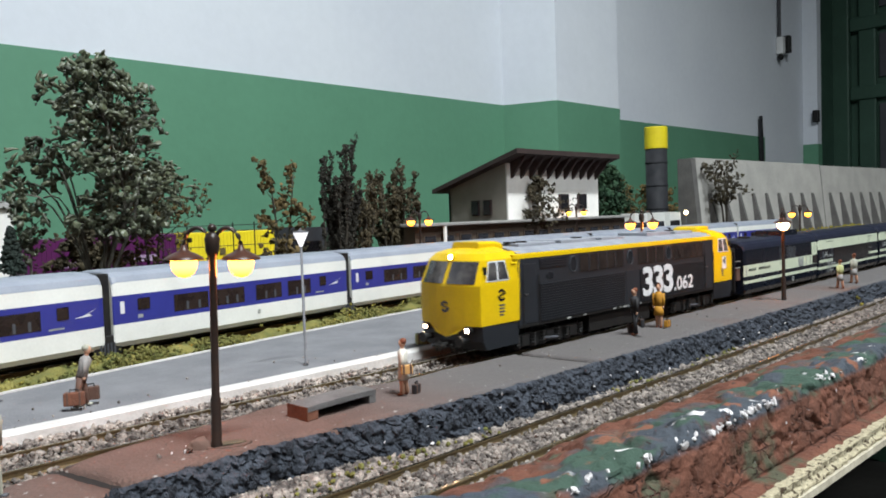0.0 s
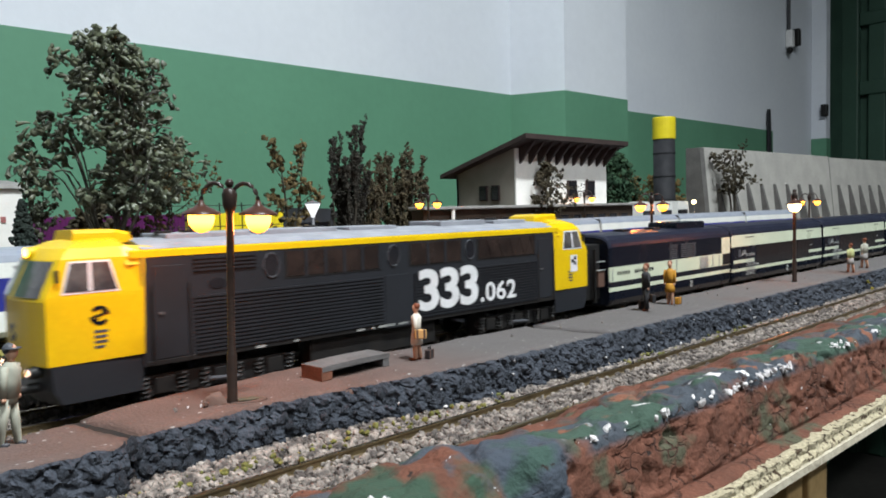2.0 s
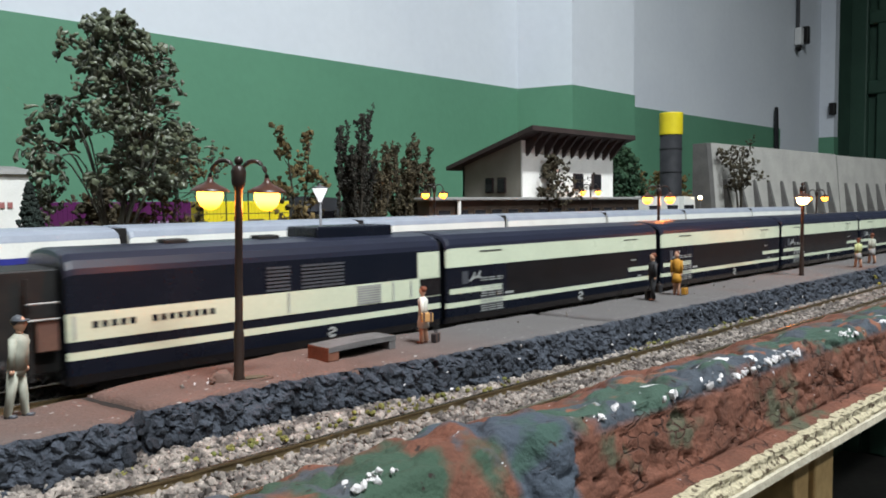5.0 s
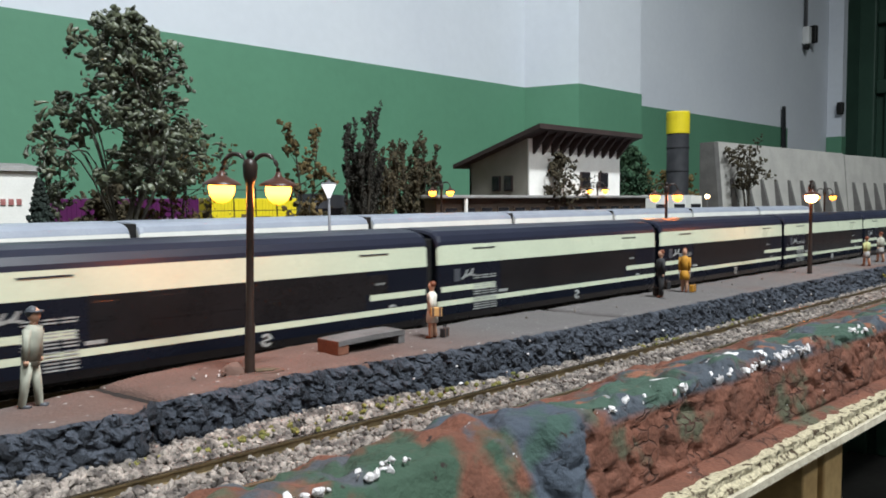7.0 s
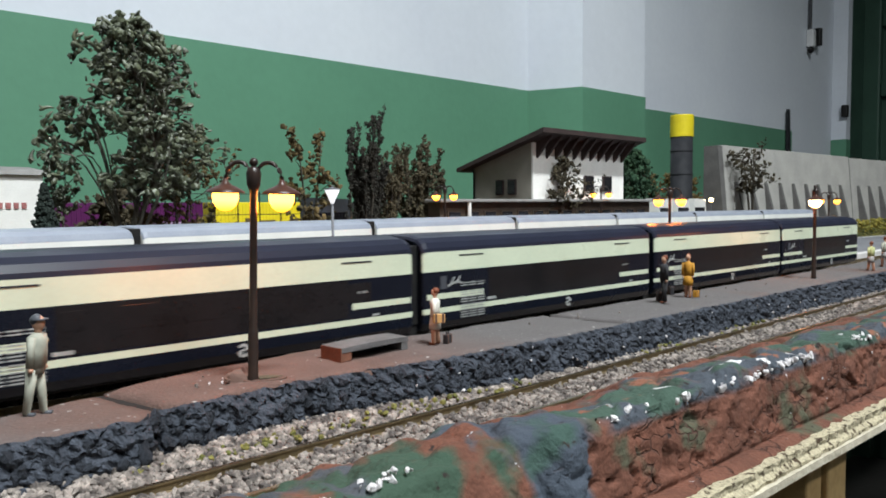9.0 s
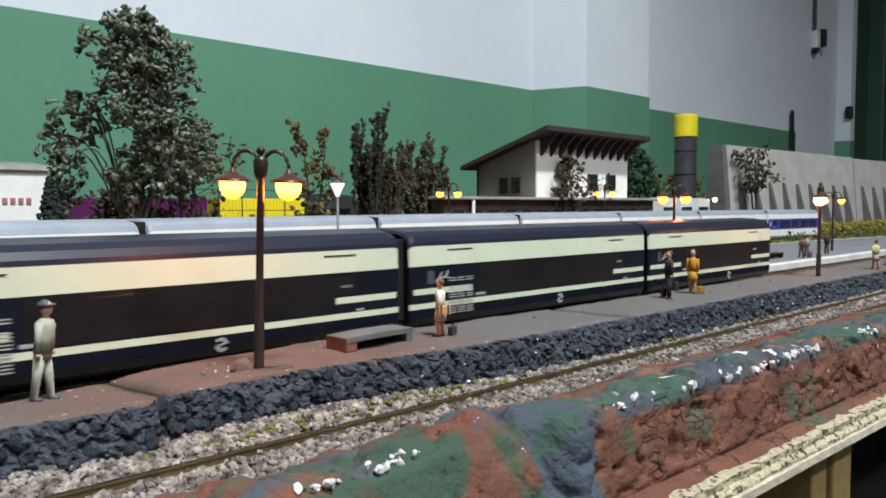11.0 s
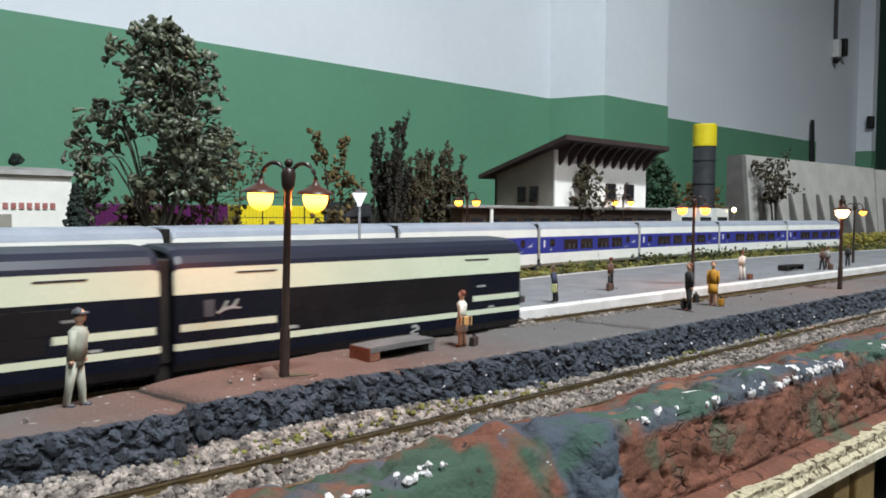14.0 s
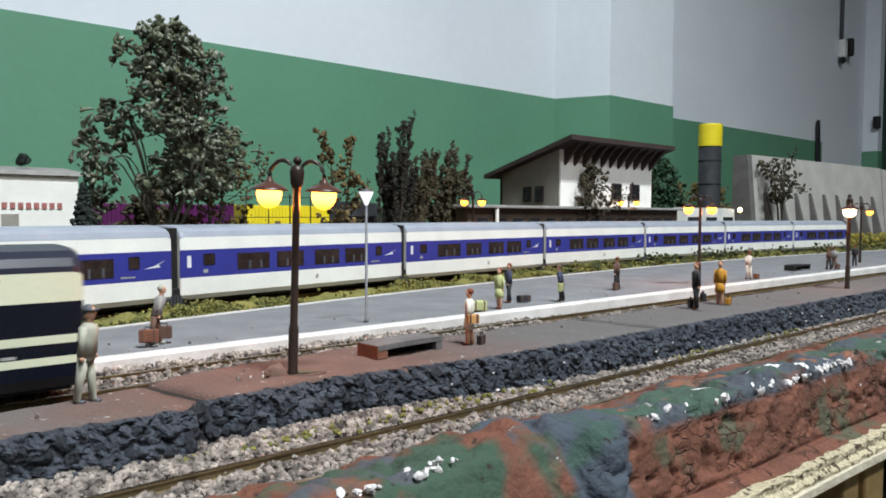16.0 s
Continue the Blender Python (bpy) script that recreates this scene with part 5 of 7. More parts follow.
def talgo_coach(x0, length, kind):
    label = {"middle": "navy and cream striped model passenger coach", "tail": "navy and cream end coach with rounded tail",
             "van": "navy and cream generator van with pale lower band"}[kind]
    t = thing("passenger_coach", pose(x0, TRACK_Y, TRACK_Z), label, "train coach", "moving striped train")
    mats = [M["navy"], M["cream"], M["navy_roof"]]
    if kind == "van":
        bands = [(4.0, 0), (6.5, 0), (10.4, 1), (12.4, 0), (15.0, 1), (22.0, 0), (31.5, 2)]
    else:
        bands = [(4.0, 0), (6.5, 0), (9.7, 1), (11.6, 0), (24.6, 1), (31.6, 2)]
    body = mmpart("body", coach_shell(length, bands, 2), mats, t, "rounded shell with cream bands")
    for s in (-1, 1):
        f = lambda a, b: (min(s * a, s * b), max(s * a, s * b))
        if kind == "van":
            for x0_, x1_ in ((55, 63), (67, 83)):
                bm = bmesh.new()
                for k in range(7):
                    box(bm, x0_, x1_, *f(16.9, 17.2), 22.6 + k * 1.1, 23.2 + k * 1.1)
                mmpart("grille", bm, M["grey_dark"], t, "dark ventilation grille")
            bm = bmesh.new()
            for k in range(8):
                box(bm, 88, 98, *f(16.9, 17.2), 15.4 + k * 0.8, 15.9 + k * 0.8)
            mmpart("grille", bm, M["grey_print"], t)
            mbox("band_step", M["cream"], t, 114.5, 125.0, *f(16.8, 17.06), 22.0, 31.0)
            mbox("dark_window", M["glass_coach"], t, 115.5, 125.2, *f(16.9, 17.12), 15.4, 21.6)
            bm = bmesh.new()
            for x in list(np.arange(6.0, 17.0, 2.3)) + list(np.arange(21.0, 39.0, 2.3)):
                box(bm, x, x + 1.5, *f(16.9, 17.1), 18.0, 19.7)
            mmpart("lettering", bm, M["navy"], t, "dark lettering bars")
            for x in (1.5, 62, 103, 111):
                mbox("handrail", M["grey_print"], t, x, x + 0.5, *f(17.0, 17.3), 15.5, 21.5)
            emblem_bars(t, 78, 7.8, s, M["grey_print"], 0.9)
        else:
            d = 1 if s < 0 else -1
            for a, b in ((1.5, 30), (length - 26, length - 1.5)):
                if s > 0:
                    a, b = length - b, length - a
                mbox("thin_stripe", M["cream"], t, a, b, *f(16.9, 17.07), 14.7, 16.7, 0.0)
            mbox("window_band", M["glass_coach"], t, 33.0, length - 27.5, *f(16.9, 17.04), 12.3, 24.3, 0.0, "dark tinted window band")
            n = 5 if kind == "middle" else 4
            w = 15.5
            start = 48 if kind == "middle" else 40
            for k in range(n):
                a = start + k * 16.5
                mbox("window", M["glass_coach"], t, a, a + w - 1.5, *f(16.9, 17.1), 17.0, 23.2, 0.1)
            mbox("window", M["glass_coach"], t, 34, 40, *f(16.9, 17.1), 18.0, 23.0, 0.1)
            mbox("door_outline", M["navy_roof"], t, 17.5, 30, *f(16.95, 17.05), 29.8, 30.2)
            mbox("door_outline", M["navy_roof"], t, length - 30, length - 18, *f(16.95, 17.05), 29.8, 30.2)
            if kind == "middle":
                for x in (18.0, 22.4, 26.8):
                    for z, n in ((7.0, 6), (12.6, 5), (18.6, 2)):
                        bm = bmesh.new()
                        for k in range(n):
                            box(bm, x, x + 3.7, *f(16.95, 17.15), z + k * 0.88, z + 0.36 + k * 0.88)
                        mmpart("grille", bm, M["grey_print"], t, "small slatted vent")
            bm = bmesh.new()
            box(bm, 8, 11, *f(16.9, 17.1), 18.2, 22.8)
            mmpart("door_window", bm, M["grey_dark"], t)
            bm = bmesh.new()
            box(bm, length - 24, length - 19.5, *f(16.9, 17.1), 19.8, 20.5)
            box(bm, length - 18, length - 15, *f(16.9, 17.1), 11.9, 12.6)
            box(bm, 32, 37, *f(16.9, 17.1), 12.4, 13.4)
            mmpart("lettering", bm, M["grey_print"], t)
            bm = bmesh.new()
            prism(bm, [(11.5, 19.2), (13, 20.0), (14.4, 22.2), (15.2, 22.2), (14.2, 20.4), (16.2, 20.8), (17.6, 22.6), (18.2, 22.4), (17.2, 20.4), (18.8, 20.2), (18.6, 19.7), (16.0, 19.9), (13.4, 19.4), (12.2, 18.6)], "y", *f(16.9, 17.12))
            mmpart("emblem", bm, M["grey_print"], t)
            emblem_bars(t, 82, 7.0, s, M["grey_print"], 1.05)
    if kind == "van":
        mbox("roof_pod", M["navy"], t, 78, 110, -9, 9, 36.5, 41.0, 0.8)
        for x in (30, 60, 80):
            mbox("roof_vent", M["black"], t, x, x + 7, -5, 1, 37.0, 38.8, 0.4)
        mbox("gangway", M["black"], t, -15.5, 0.4, -11, 11, 7, 33, 0.5)
        mbox("door_step", M["cloth_brown"], t, -6, -1, -14.5, -11.2, 13, 21, 0.3, "brown door step panel")
        mbox("end_post", M["black"], t, -8.0, -6.8, -14.0, -12.8, 6, 31)
        bm = bmesh.new()
        tube(bm, [(-8, -14.8, 21), (-1, -14.8, 21)], 0.25, 6)
        tube(bm, [(-8, -14.8, 25), (-1, -14.8, 25)], 0.25, 6)
        mmpart("handrail", bm, M["grey_print"], t)
    if kind == "tail":
        mbox("tail_buffer", M["black"], t, length - 0.2, length + 1.8, -9, -5, 8, 12, 0.4)
        mbox("tail_buffer", M["black"], t, length - 0.2, length + 1.8, 5, 9, 8, 12, 0.4)
        for y in (-13, 13):
            mbox("tail_light", M["tail_red"], t, length - 0.2, length + 0.4, y - 1.2, y + 1.2, 12, 14, 0.3)
        mbox("end_window", M["glass_coach"], t, length - 0.2, length + 0.15, -7, 7, 17, 30, 0.2)
        mbox("coupling", M["black"], t, length, length + 5, -2, 2, 5, 7, 0.4)
    else:
        mbox("gangway", M["black"], t, length - 0.4, length + 4.6, -13.6, 13.6, 6.0, 34.0, 0.3, "black corridor connection")
    mbox("underframe", M["black"], t, 2, length - 2, -13, 13, 2.6, 4.9, 0.3)
    for s in (-1, 1):
        mbox("truck_frame", M["black"], t, -4.0 if kind != "van" else 8, 9.0 if kind != "van" else 21, min(s * 9, s * 13), max(s * 9, s * 13), 1.2, 7.0, 0.4)
        bm = bmesh.new()
        tube(bm, [(8, s * 14.2, 5.0), (26, s * 14.2, 4.4)], 0.45, 6)
        mmpart("brake_rod", bm, M["grey_dark"], t)
    wheelset(t, 1.5 if kind != "van" else 14.0, 4.4)
    MOVERS.append((t, x0))
    return t


TAIL_X = 0.243 + SPEED * 12.5
JOINTS = [TAIL_X - 0.136 - 0.151 * k for k in range(5)]
talgo_coach(JOINTS[0] + 0.001, 0.135 * 1000, "tail")
for k in range(1, 5):
    talgo_coach(JOINTS[k] + 0.0021, 146.4, "middle")
talgo_coach(JOINTS[4] - 0.1275 + 0.001, 126.0, "van")


def blue_coach(p, q, kind):
    d = Vector((q[0] - p[0], q[1] - p[1]))
    ang = math.degrees(math.atan2(d.y, d.x))
    length = d.length * 1000 - 4.2
    nrm = Vector((-d.y, d.x)).normalized()
    t = thing("passenger_coach", pose(p[0] + nrm.x * 0.0168, p[1] + nrm.y * 0.0168, BLUE_Z, 0, 0, ang), "white and blue parked model coach with grey roof", "train coach", "parked blue train")
    mats = [M["blue_white"], M["blue_band"], M["blue_roof"]]
    mmpart("body", coach_shell(length, [(4.0, 0), (6.2, 0), (14.0, 1), (26.6, 0), (32.4, 2)], 2), mats, t, "white shell with a blue window band")
    for s in (-1, 1):
        f = lambda a, b: (min(s * a, s * b), max(s * a, s * b))
        wins = [(30, 49), (53.5, 71), (78.5, 96), (100.5, 117.5)] if kind == 0 else [(28, 50), (56, 72), (80, 97), (101, 118)]
        for a, b in wins:
            w = mbox("window", M["glass_brown"], t, a, b, *f(16.9, 17.12), 16.2, 24.2, 0.15, "dark brown tinted window")
            for k in (0.35, 0.7):
                mbox("seat_back", M["grey_dark"], w, a + (b - a) * k, a + (b - a) * k + 1.2, *f(17.0, 17.16), 16.6, 20.5)
        for a, b in ((11.5, 17.5), (124.5, 129.5)):
            mbox("window", M["glass_brown"], t, a, b, *f(16.9, 17.12), 19.4, 24.6, 0.4)
        mbox("door_sign", M["white_print"], t, 3.2, 5.2, *f(16.9, 17.1), 18.6, 24.0, 0.3)
        bm = bmesh.new()
        prism(bm, [(132.0, 19.2), (136.5, 20.2), (141.5, 22.4), (138.2, 20.6), (139.6, 19.6), (136.8, 19.4)], "y", *f(16.9, 17.1))
        mmpart("emblem", bm, M["white_print"], t, "white bird-like mark")
        bm = bmesh.new()
        box(bm, 121, 127.5, *f(16.9, 17.08), 15.6, 16.3)
        box(bm, 11.5, 14, *f(16.9, 17.08), 15.8, 17.4)
        mmpart("lettering", bm, M["grey_print"], t)
        emblem_bars(t, 80, 10.2, s, M["grey_print"], 0.6)
        mbox("truck_frame", M["black"], t, length - 5, length + 8, *f(9, 16.2), 1.2, 9.6, 0.4, "dark wheel truck")
        bm = bmesh.new()
        for k in range(5):
            tube(bm, [(length - 2 + 1.6 * k, s * 16.4, 2.0), (length - 2 + 1.6 * k, s * 16.4, 6.5)], 0.5, 6)
        mmpart("springs", bm, M["grey_dark"], t)
    mbox("gangway", M["black"], t, length - 0.3, length + 4.4, -14.4, 14.4, 5.0, 36.6, 0.4, "black corridor connection")
    mbox("underframe", M["black"], t, 2, length - 2, -13, 13, 2.4, 4.6, 0.3)
    for y in (-8.2, 6):
        bm = bmesh.new()
        tube(bm, [(length + 1, y, 4.4), (length + 1, y + 2.2, 4.4)], 4.4, 16)
        mmpart("wheel", bm, M["black"], t)
    return t




BJ = [0.0405 - 0.291, 0.0405 - 0.146, 0.0405, 0.190, 0.340, 0.490, 0.641, 0.793, 0.925]
for k in range(8):
    blue_coach((BJ[k], blue_y(BJ[k])), (BJ[k + 1], blue_y(BJ[k + 1])), k % 2)

# ---- street lamps ----
def lathe(bm, prof, n=16, c=(0, 0, 0), mi=0):
    loft(bm, [[(c[0] + r * math.cos(2 * math.pi * k / n), c[1] + r * math.sin(2 * math.pi * k / n), c[2] + z) for k in range(n)] for r, z in prof], mi)


def street_lamp(m, glow, label, h=52.0, arm=6.1, watts=0.0):
    t = thing("street_lamp", m, label, "street lamp", "double street lamps")
    bm = bmesh.new()
    lathe(bm, [(1.35, 0), (1.35, 1.0), (1.2, 1.4), (1.2, 11.5), (1.0, 12.2), (0.92, 12.4), (0.85, h - 8), (1.0, h - 7.5), (1.55, h - 6.2), (1.75, h - 3.4), (1.3, h - 2.4), (0.6, h - 1.9)], 14)
    post = mmpart("post", bm, M["lamp_iron"], t, "dark brown iron post", True)
    bm = bmesh.new()
    lump(bm, (0, 0, h - 1.0), 1.05, 2, 0.02)
    mmpart("finial", bm, M["lamp_iron"], post, smooth=True)
    for s in (-1, 1):
        bm = bmesh.new()
        pts = [(s * (arm / 2 - arm / 2 * math.cos(a)) + s * 0.3, 0, h - 5.2 + 4.2 * math.sin(a)) for a in np.linspace(0.0, math.pi, 14)]
        tube(bm, pts, 0.5, 8)
        mmpart("arm", bm, M["lamp_iron"], t, smooth=True)
        bm = bmesh.new()
        x = s * (arm + 0.3)
        lathe(bm, [(0.5, h - 4.8), (0.8, h - 5.7), (1.5, h - 6.3), (3.3, h - 7.1), (4.3, h - 7.8), (4.4, h - 8.1), (2.9, h - 8.15)], 18, (x, 0, 0))
        mmpart("shade", bm, M["lamp_shade"], t, "dark conical shade", True)
        bm = bmesh.new()
        lathe(bm, [(2.85, h - 8.1), (2.95, h - 9.0), (2.75, h - 10.1), (2.2, h - 11.2), (1.25, h - 12.0), (0.2, h - 12.3)], 18, (x, 0, 0))
        mmpart("globe", bm, M[glow], t, "glowing amber globe", True)
        if watts:
            data = bpy.data.lights.new("street_lamp_light", "POINT")
            data.energy, data.color, data.shadow_soft_size = watts, (1.0, 0.22, 0.04), 0.0022
            lamp = new("street_lamp_light", data)
            lamp.matrix_world = Matrix.Translation((0, 0.0042, 0)) @ m @ Matrix.Translation((x * MM, 0, (h - 10.8) * MM))
    return t


FAR_Z = -0.0047
street_lamp(pose(0, 0, -0.0003, 1.5, 1.8, -41), "globe", "dark double-armed street lamp glowing amber on the cracked platform", watts=0.022)
street_lamp(pose(0.329, -0.003, 0, 0, 0, 23), "globe_white", "dark street lamp with bright warm-white globes", 50, watts=0.018)
street_lamp(pose(0.332, 0.084, FAR_Z, 0, 0, -42), "globe_far", "dark double-armed street lamp glowing amber on the grey platform", 56, 6.8, watts=0.03)
street_lamp(pose(0.655, 0.105, FAR_Z, 0, 0, -50), "globe_far", "dark double-armed street lamp glowing yellow at the platform end", 56, 7.0)
street_lamp(pose(0.309, 0.264, -0.009, 0, 0, -42), "globe_far", "double street lamp glowing amber behind the parked train", 66, 6.6)
street_lamp(pose(0.538, 0.279, -0.009, 0, 0, -46), "globe_far", "double street lamp glowing yellow before the white house", 69, 7.4)


def small_lamps():
    t = thing("street_lamp", pose(0.082, 0.086, FAR_Z, 0.6, -0.4, 0), "thin grey lamp post with a white funnel head", "street lamp")
    bm = bmesh.new()
    lathe(bm, [(1.0, 0), (1.0, 0.6), (0.55, 1.0), (0.5, 46.5)], 10)
    mmpart("post", bm, M["post_grey"], t, smooth=True)
    bm = bmesh.new()
    lathe(bm, [(0.6, 46.4), (1.0, 47.6), (2.9, 51.6), (2.9, 51.8)], 18)
    mmpart("shade", bm, M["post_head"], t, "white lit funnel", True)
    bm = bmesh.new()
    lathe(bm, [(3.1, 51.85), (3.1, 52.2), (0.6, 52.7), (0.3, 53.6)], 18)
    mmpart("cap", bm, M["post_grey"], t)
    t = thing("street_lamp", pose(0.818, 0.305, -0.009), "thin lamp post with a small white ball light", "street lamp")
    bm = bmesh.new()
    lathe(bm, [(0.9, 0), (0.6, 1), (0.6, 53)], 8)
    mmpart("post", bm, M["post_grey"], t)
    bm = bmesh.new()
    lump(bm, (0, 0, 54.6), 2.9, 3, 0.0)
    mmpart("globe", bm, M["globe_white"], t, smooth=True)


small_lamps()


# ---- figurines and luggage ----
def figurine(m, label, top, legs, hair, skin="skin", h=19.5, skirt=None, stride=1.6, lean=0.0, arms=(0.0, 0.0), hat=False):
    """A painted plastic figurine, one plain mesh."""
    k = h / 19.5
    bm = bmesh.new()
    names = [top, legs, hair, skin, skirt or legs]
    for s in (-1, 1):
        tube(bm, [(s * stride + 0.7, s * 1.1, 0.0), (s * stride - 0.3, s * 1.1, 0.7), (s * stride * 0.6, s * 1.1, 4.6), (0, s * 1.0, 9.2)], [0.55, 0.85, 1.0, 1.35], 8, 3 if skirt else 1)
        box(bm, s * stride - 0.7, s * stride + 1.5, s * 1.1 - 0.55, s * 1.1 + 0.55, 0, 0.7, 0, 2)
    if skirt:
        tube(bm, [(0, 0, 5.4), (0, 0, 7.4), (lean * 0.3, 0, 10.4)], [2.35, 2.25, 1.7], 12, 4, 1.15)
    else:
        tube(bm, [(0, 0, 8.4), (lean * 0.3, 0, 10.4)], [1.75, 1.8], 12, 1, 1.15)
    tube(bm, [(lean * 0.2, 0, 9.4), (lean * 0.5, 0, 12.2), (lean * 0.9, 0, 14.8), (lean, 0, 16.0)], [1.85, 1.75, 2.05, 0.9], 12, 0, 1.2)
    for s, sw in zip((-1, 1), arms):
        tube(bm, [(lean * 0.9, s * 2.3, 15.3), (lean * 0.6 + sw * 1.2, s * 2.7, 12.3), (lean * 0.4 + sw * 2.6, s * 2.5, 9.6)], [0.85, 0.75, 0.6], 8, 0)
        lump(bm, (lean * 0.4 + sw * 2.8, s * 2.5, 9.1), 0.65, 1, 0.1, mi=3)
    tube(bm, [(lean, 0, 15.8), (lean * 1.05, 0, 16.8)], [0.75, 0.7], 8, 3)
    lump(bm, (lean * 1.1 + 0.1, 0, 17.8), 1.35, 2, 0.05, (1.0, 0.9, 1.15), 3)
    lump(bm, (lean * 1.1 - 0.3, 0, 18.35), 1.4, 2, 0.08, (1.0, 1.0, 0.85), 2)
    if hat:
        tube(bm, [(lean * 1.1 + 0.4, 0, 18.4), (lean * 1.1 + 0.4, 0, 18.65)], [1.75, 1.65], 14, 2)
    for v in bm.verts:
        v.co = Vector((v.co.x * 0.9, v.co.y * 0.82, v.co.z)) * k
    ob = obj("figurine", scaled(bm), [M[n] for n in names], True)
    ob.matrix_world = m
    return tagged(ob, label, "figurine", "station figurines")


def case(name, m, sx, sy, sz, material, label, handle=True):
    t = thing(name, m, label, "luggage")
    mbox("body", M[material], t, -sx / 2, sx / 2, -sy / 2, sy / 2, 0.0, sz, min(sx, sy, sz) * 0.15)
    if handle:
        bm = bmesh.new()
        tube(bm, [(-sx * 0.2, 0, sz), (-sx * 0.2, 0, sz + 0.8), (sx * 0.2, 0, sz + 0.8), (sx * 0.2, 0, sz)], 0.22, 6)
        mmpart("handle", bm, M["cloth_black"], t)
    bm = bmesh.new()
    for x in (-sx * 0.3, sx * 0.3):
        box(bm, x - 0.3, x + 0.3, -sy / 2 - 0.08, sy / 2 + 0.08, 0.1, sz + 0.06)
    mmpart("strap", bm, M["cloth_brown"], t)
    return t


NZ = 0.0001
figurine(pose(-0.0445, 0.005, -0.0004, 0, 0, -42), "pale cream-suited walking figurine with a dark grey cap", "cloth_pale", "cloth_pale", "grey_dark", h=20.2, stride=1.3, lean=1.0, arms=(0.0, 0.2), hat=True)
figurine(pose(0.0600, 0.0025, NZ, 0, 0, 130), "red-haired figurine in a short white dress", "cloth_white", "skin", "hair", h=16.6, skirt="cloth_white", stride=0.8, arms=(0.2, 0.1))
case("handbag", pose(0.0637, 0.0012, NZ, 0, 0, 20), 3.2, 1.6, 2.6, "cloth_black", "small black handbag on the grey platform")
case("handbag", pose(0.0588, -0.0005, 0.0068, 0, 0, -30), 3.4, 1.5, 2.6, "cloth_tan", "tan handbag held by the red-haired figurine", False)
figurine(pose(0.1875, 0.003, NZ, 0, 0, 150), "figurine in a black suit seen from behind", "cloth_black", "cloth_black", "hair", h=19.5, stride=0.9, arms=(0.1, 0.1))
case("suitcase", pose(0.1895, 0.0065, NZ, 0, 0, 45), 4.0, 1.6, 3.6, "cloth_black", "black suitcase beside the dark figurine")
case("suitcase", pose(0.1850, -0.0015, 0.0040, 0, 0, 45), 4.0, 1.5, 3.2, "cloth_black", "black briefcase held by the dark figurine")
figurine(pose(0.2105, 0.005, NZ, 0, 0, 200), "figurine in a long mustard-yellow coat", "cloth_yellow", "cloth_brown", "hair", h=19.0, skirt="cloth_yellow", stride=0.6, arms=(0.3, 0.2))
case("handbag", pose(0.2130, 0.0025, NZ, 0, 0, 10), 4.2, 2.0, 3.0, "cloth_yellow", "mustard-yellow travel bag on the grey platform")
figurine(pose(0.400, -0.009, NZ, 0, 0, 60), "figurine in a pale olive coat on the grey platform", "cloth_lime", "cloth_brown", "hair", h=17.5, skirt="cloth_grey")
figurine(pose(0.436, -0.006, NZ, 0, 0, 60), "figurine in a pale beige coat", "cloth_pale", "cloth_brown", "hair", h=19.0, skirt="cloth_grey")
figurine(pose(-0.0005, 0.0885, FAR_Z, 0, 0, -20), "bald figurine in grey shirt bending over two suitcases", "cloth_grey", "cloth_brown", "cloth_pale", h=19.5, stride=1.8, lean=2.2, arms=(0.1, -0.6))
case("suitcase", pose(-0.0035, 0.0860, FAR_Z + 0.0012, 0, 0, -30), 6.0, 2.4, 4.2, "terracotta", "red-brown suitcase carried by the bald figurine")
case("suitcase", pose(0.0030, 0.0905, FAR_Z + 0.0012, 0, 0, -30), 5.0, 2.2, 4.2, "cloth_brown", "dark brown suitcase carried by the bald figurine")
case("suitcase", pose(0.1405, 0.0815, FAR_Z, 0, 0, -35), 6.4, 4.0, 4.6, "cloth_lime", "large olive-green trunk on the grey platform", False)
figurine(pose(0.1530, 0.0815, FAR_Z, 0, 0, 190), "figurine in a pale lime dress", "cloth_lime", "skin", "hair", h=18.8, skirt="cloth_lime", stride=0.5)
figurine(pose(0.1745, 0.0960, FAR_Z, 0, 0, 170), "dark navy figurine pushing a luggage trolley", "cloth_navy", "cloth_black", "hair", h=19.2, stride=1.5, arms=(1.0, 1.0))
case("suitcase", pose(0.1815, 0.0925, FAR_Z, 0, 0, -10), 7.0, 3.2, 3.2, "cloth_black", "dark luggage pile on the grey platform", False)
figurine(pose(0.1990, 0.0830, FAR_Z, 0, 0, 120), "dark figurine leaning back with a lime bag", "cloth_navy", "cloth_black", "cloth_brown", h=18.0, stride=0.8, lean=1.4)
case("handbag", pose(0.1965, 0.0815, FAR_Z + 0.005, 0, 0, 20), 4.6, 2.0, 4.2, "cloth_lime", "lime-green shoulder bag held by a figurine", False)
figurine(pose(0.2690, 0.1000, FAR_Z, 0, 0, 90), "figurine in a red-brown coat", "cloth_brown", "cloth_black", "hair", h=19.0, stride=0.8)
case("suitcase", pose(0.2660, 0.0985, FAR_Z, 0, 0, 0), 4.0, 2.0, 4.0, "cloth_brown", "brown suitcase beside the red-brown figurine")
figurine(pose(0.3985, 0.0850, FAR_Z, 0, 0, 60), "figurine in white clothes with raised arm", "cloth_white", "cloth_white", "hair", h=19.5, stride=0.9, arms=(1.4, 0.2))
case("handbag", pose(0.4045, 0.0825, FAR_Z, 0, 0, 0), 4.0, 3.0, 3.4, "terracotta", "round red travel bag on the grey platform", False)
figurine(pose(0.5400, 0.0880, FAR_Z, 0, 0, 60), "figurine in a dark brown jacket at the platform end", "cloth_brown", "cloth_black", "hair", h=18.0)
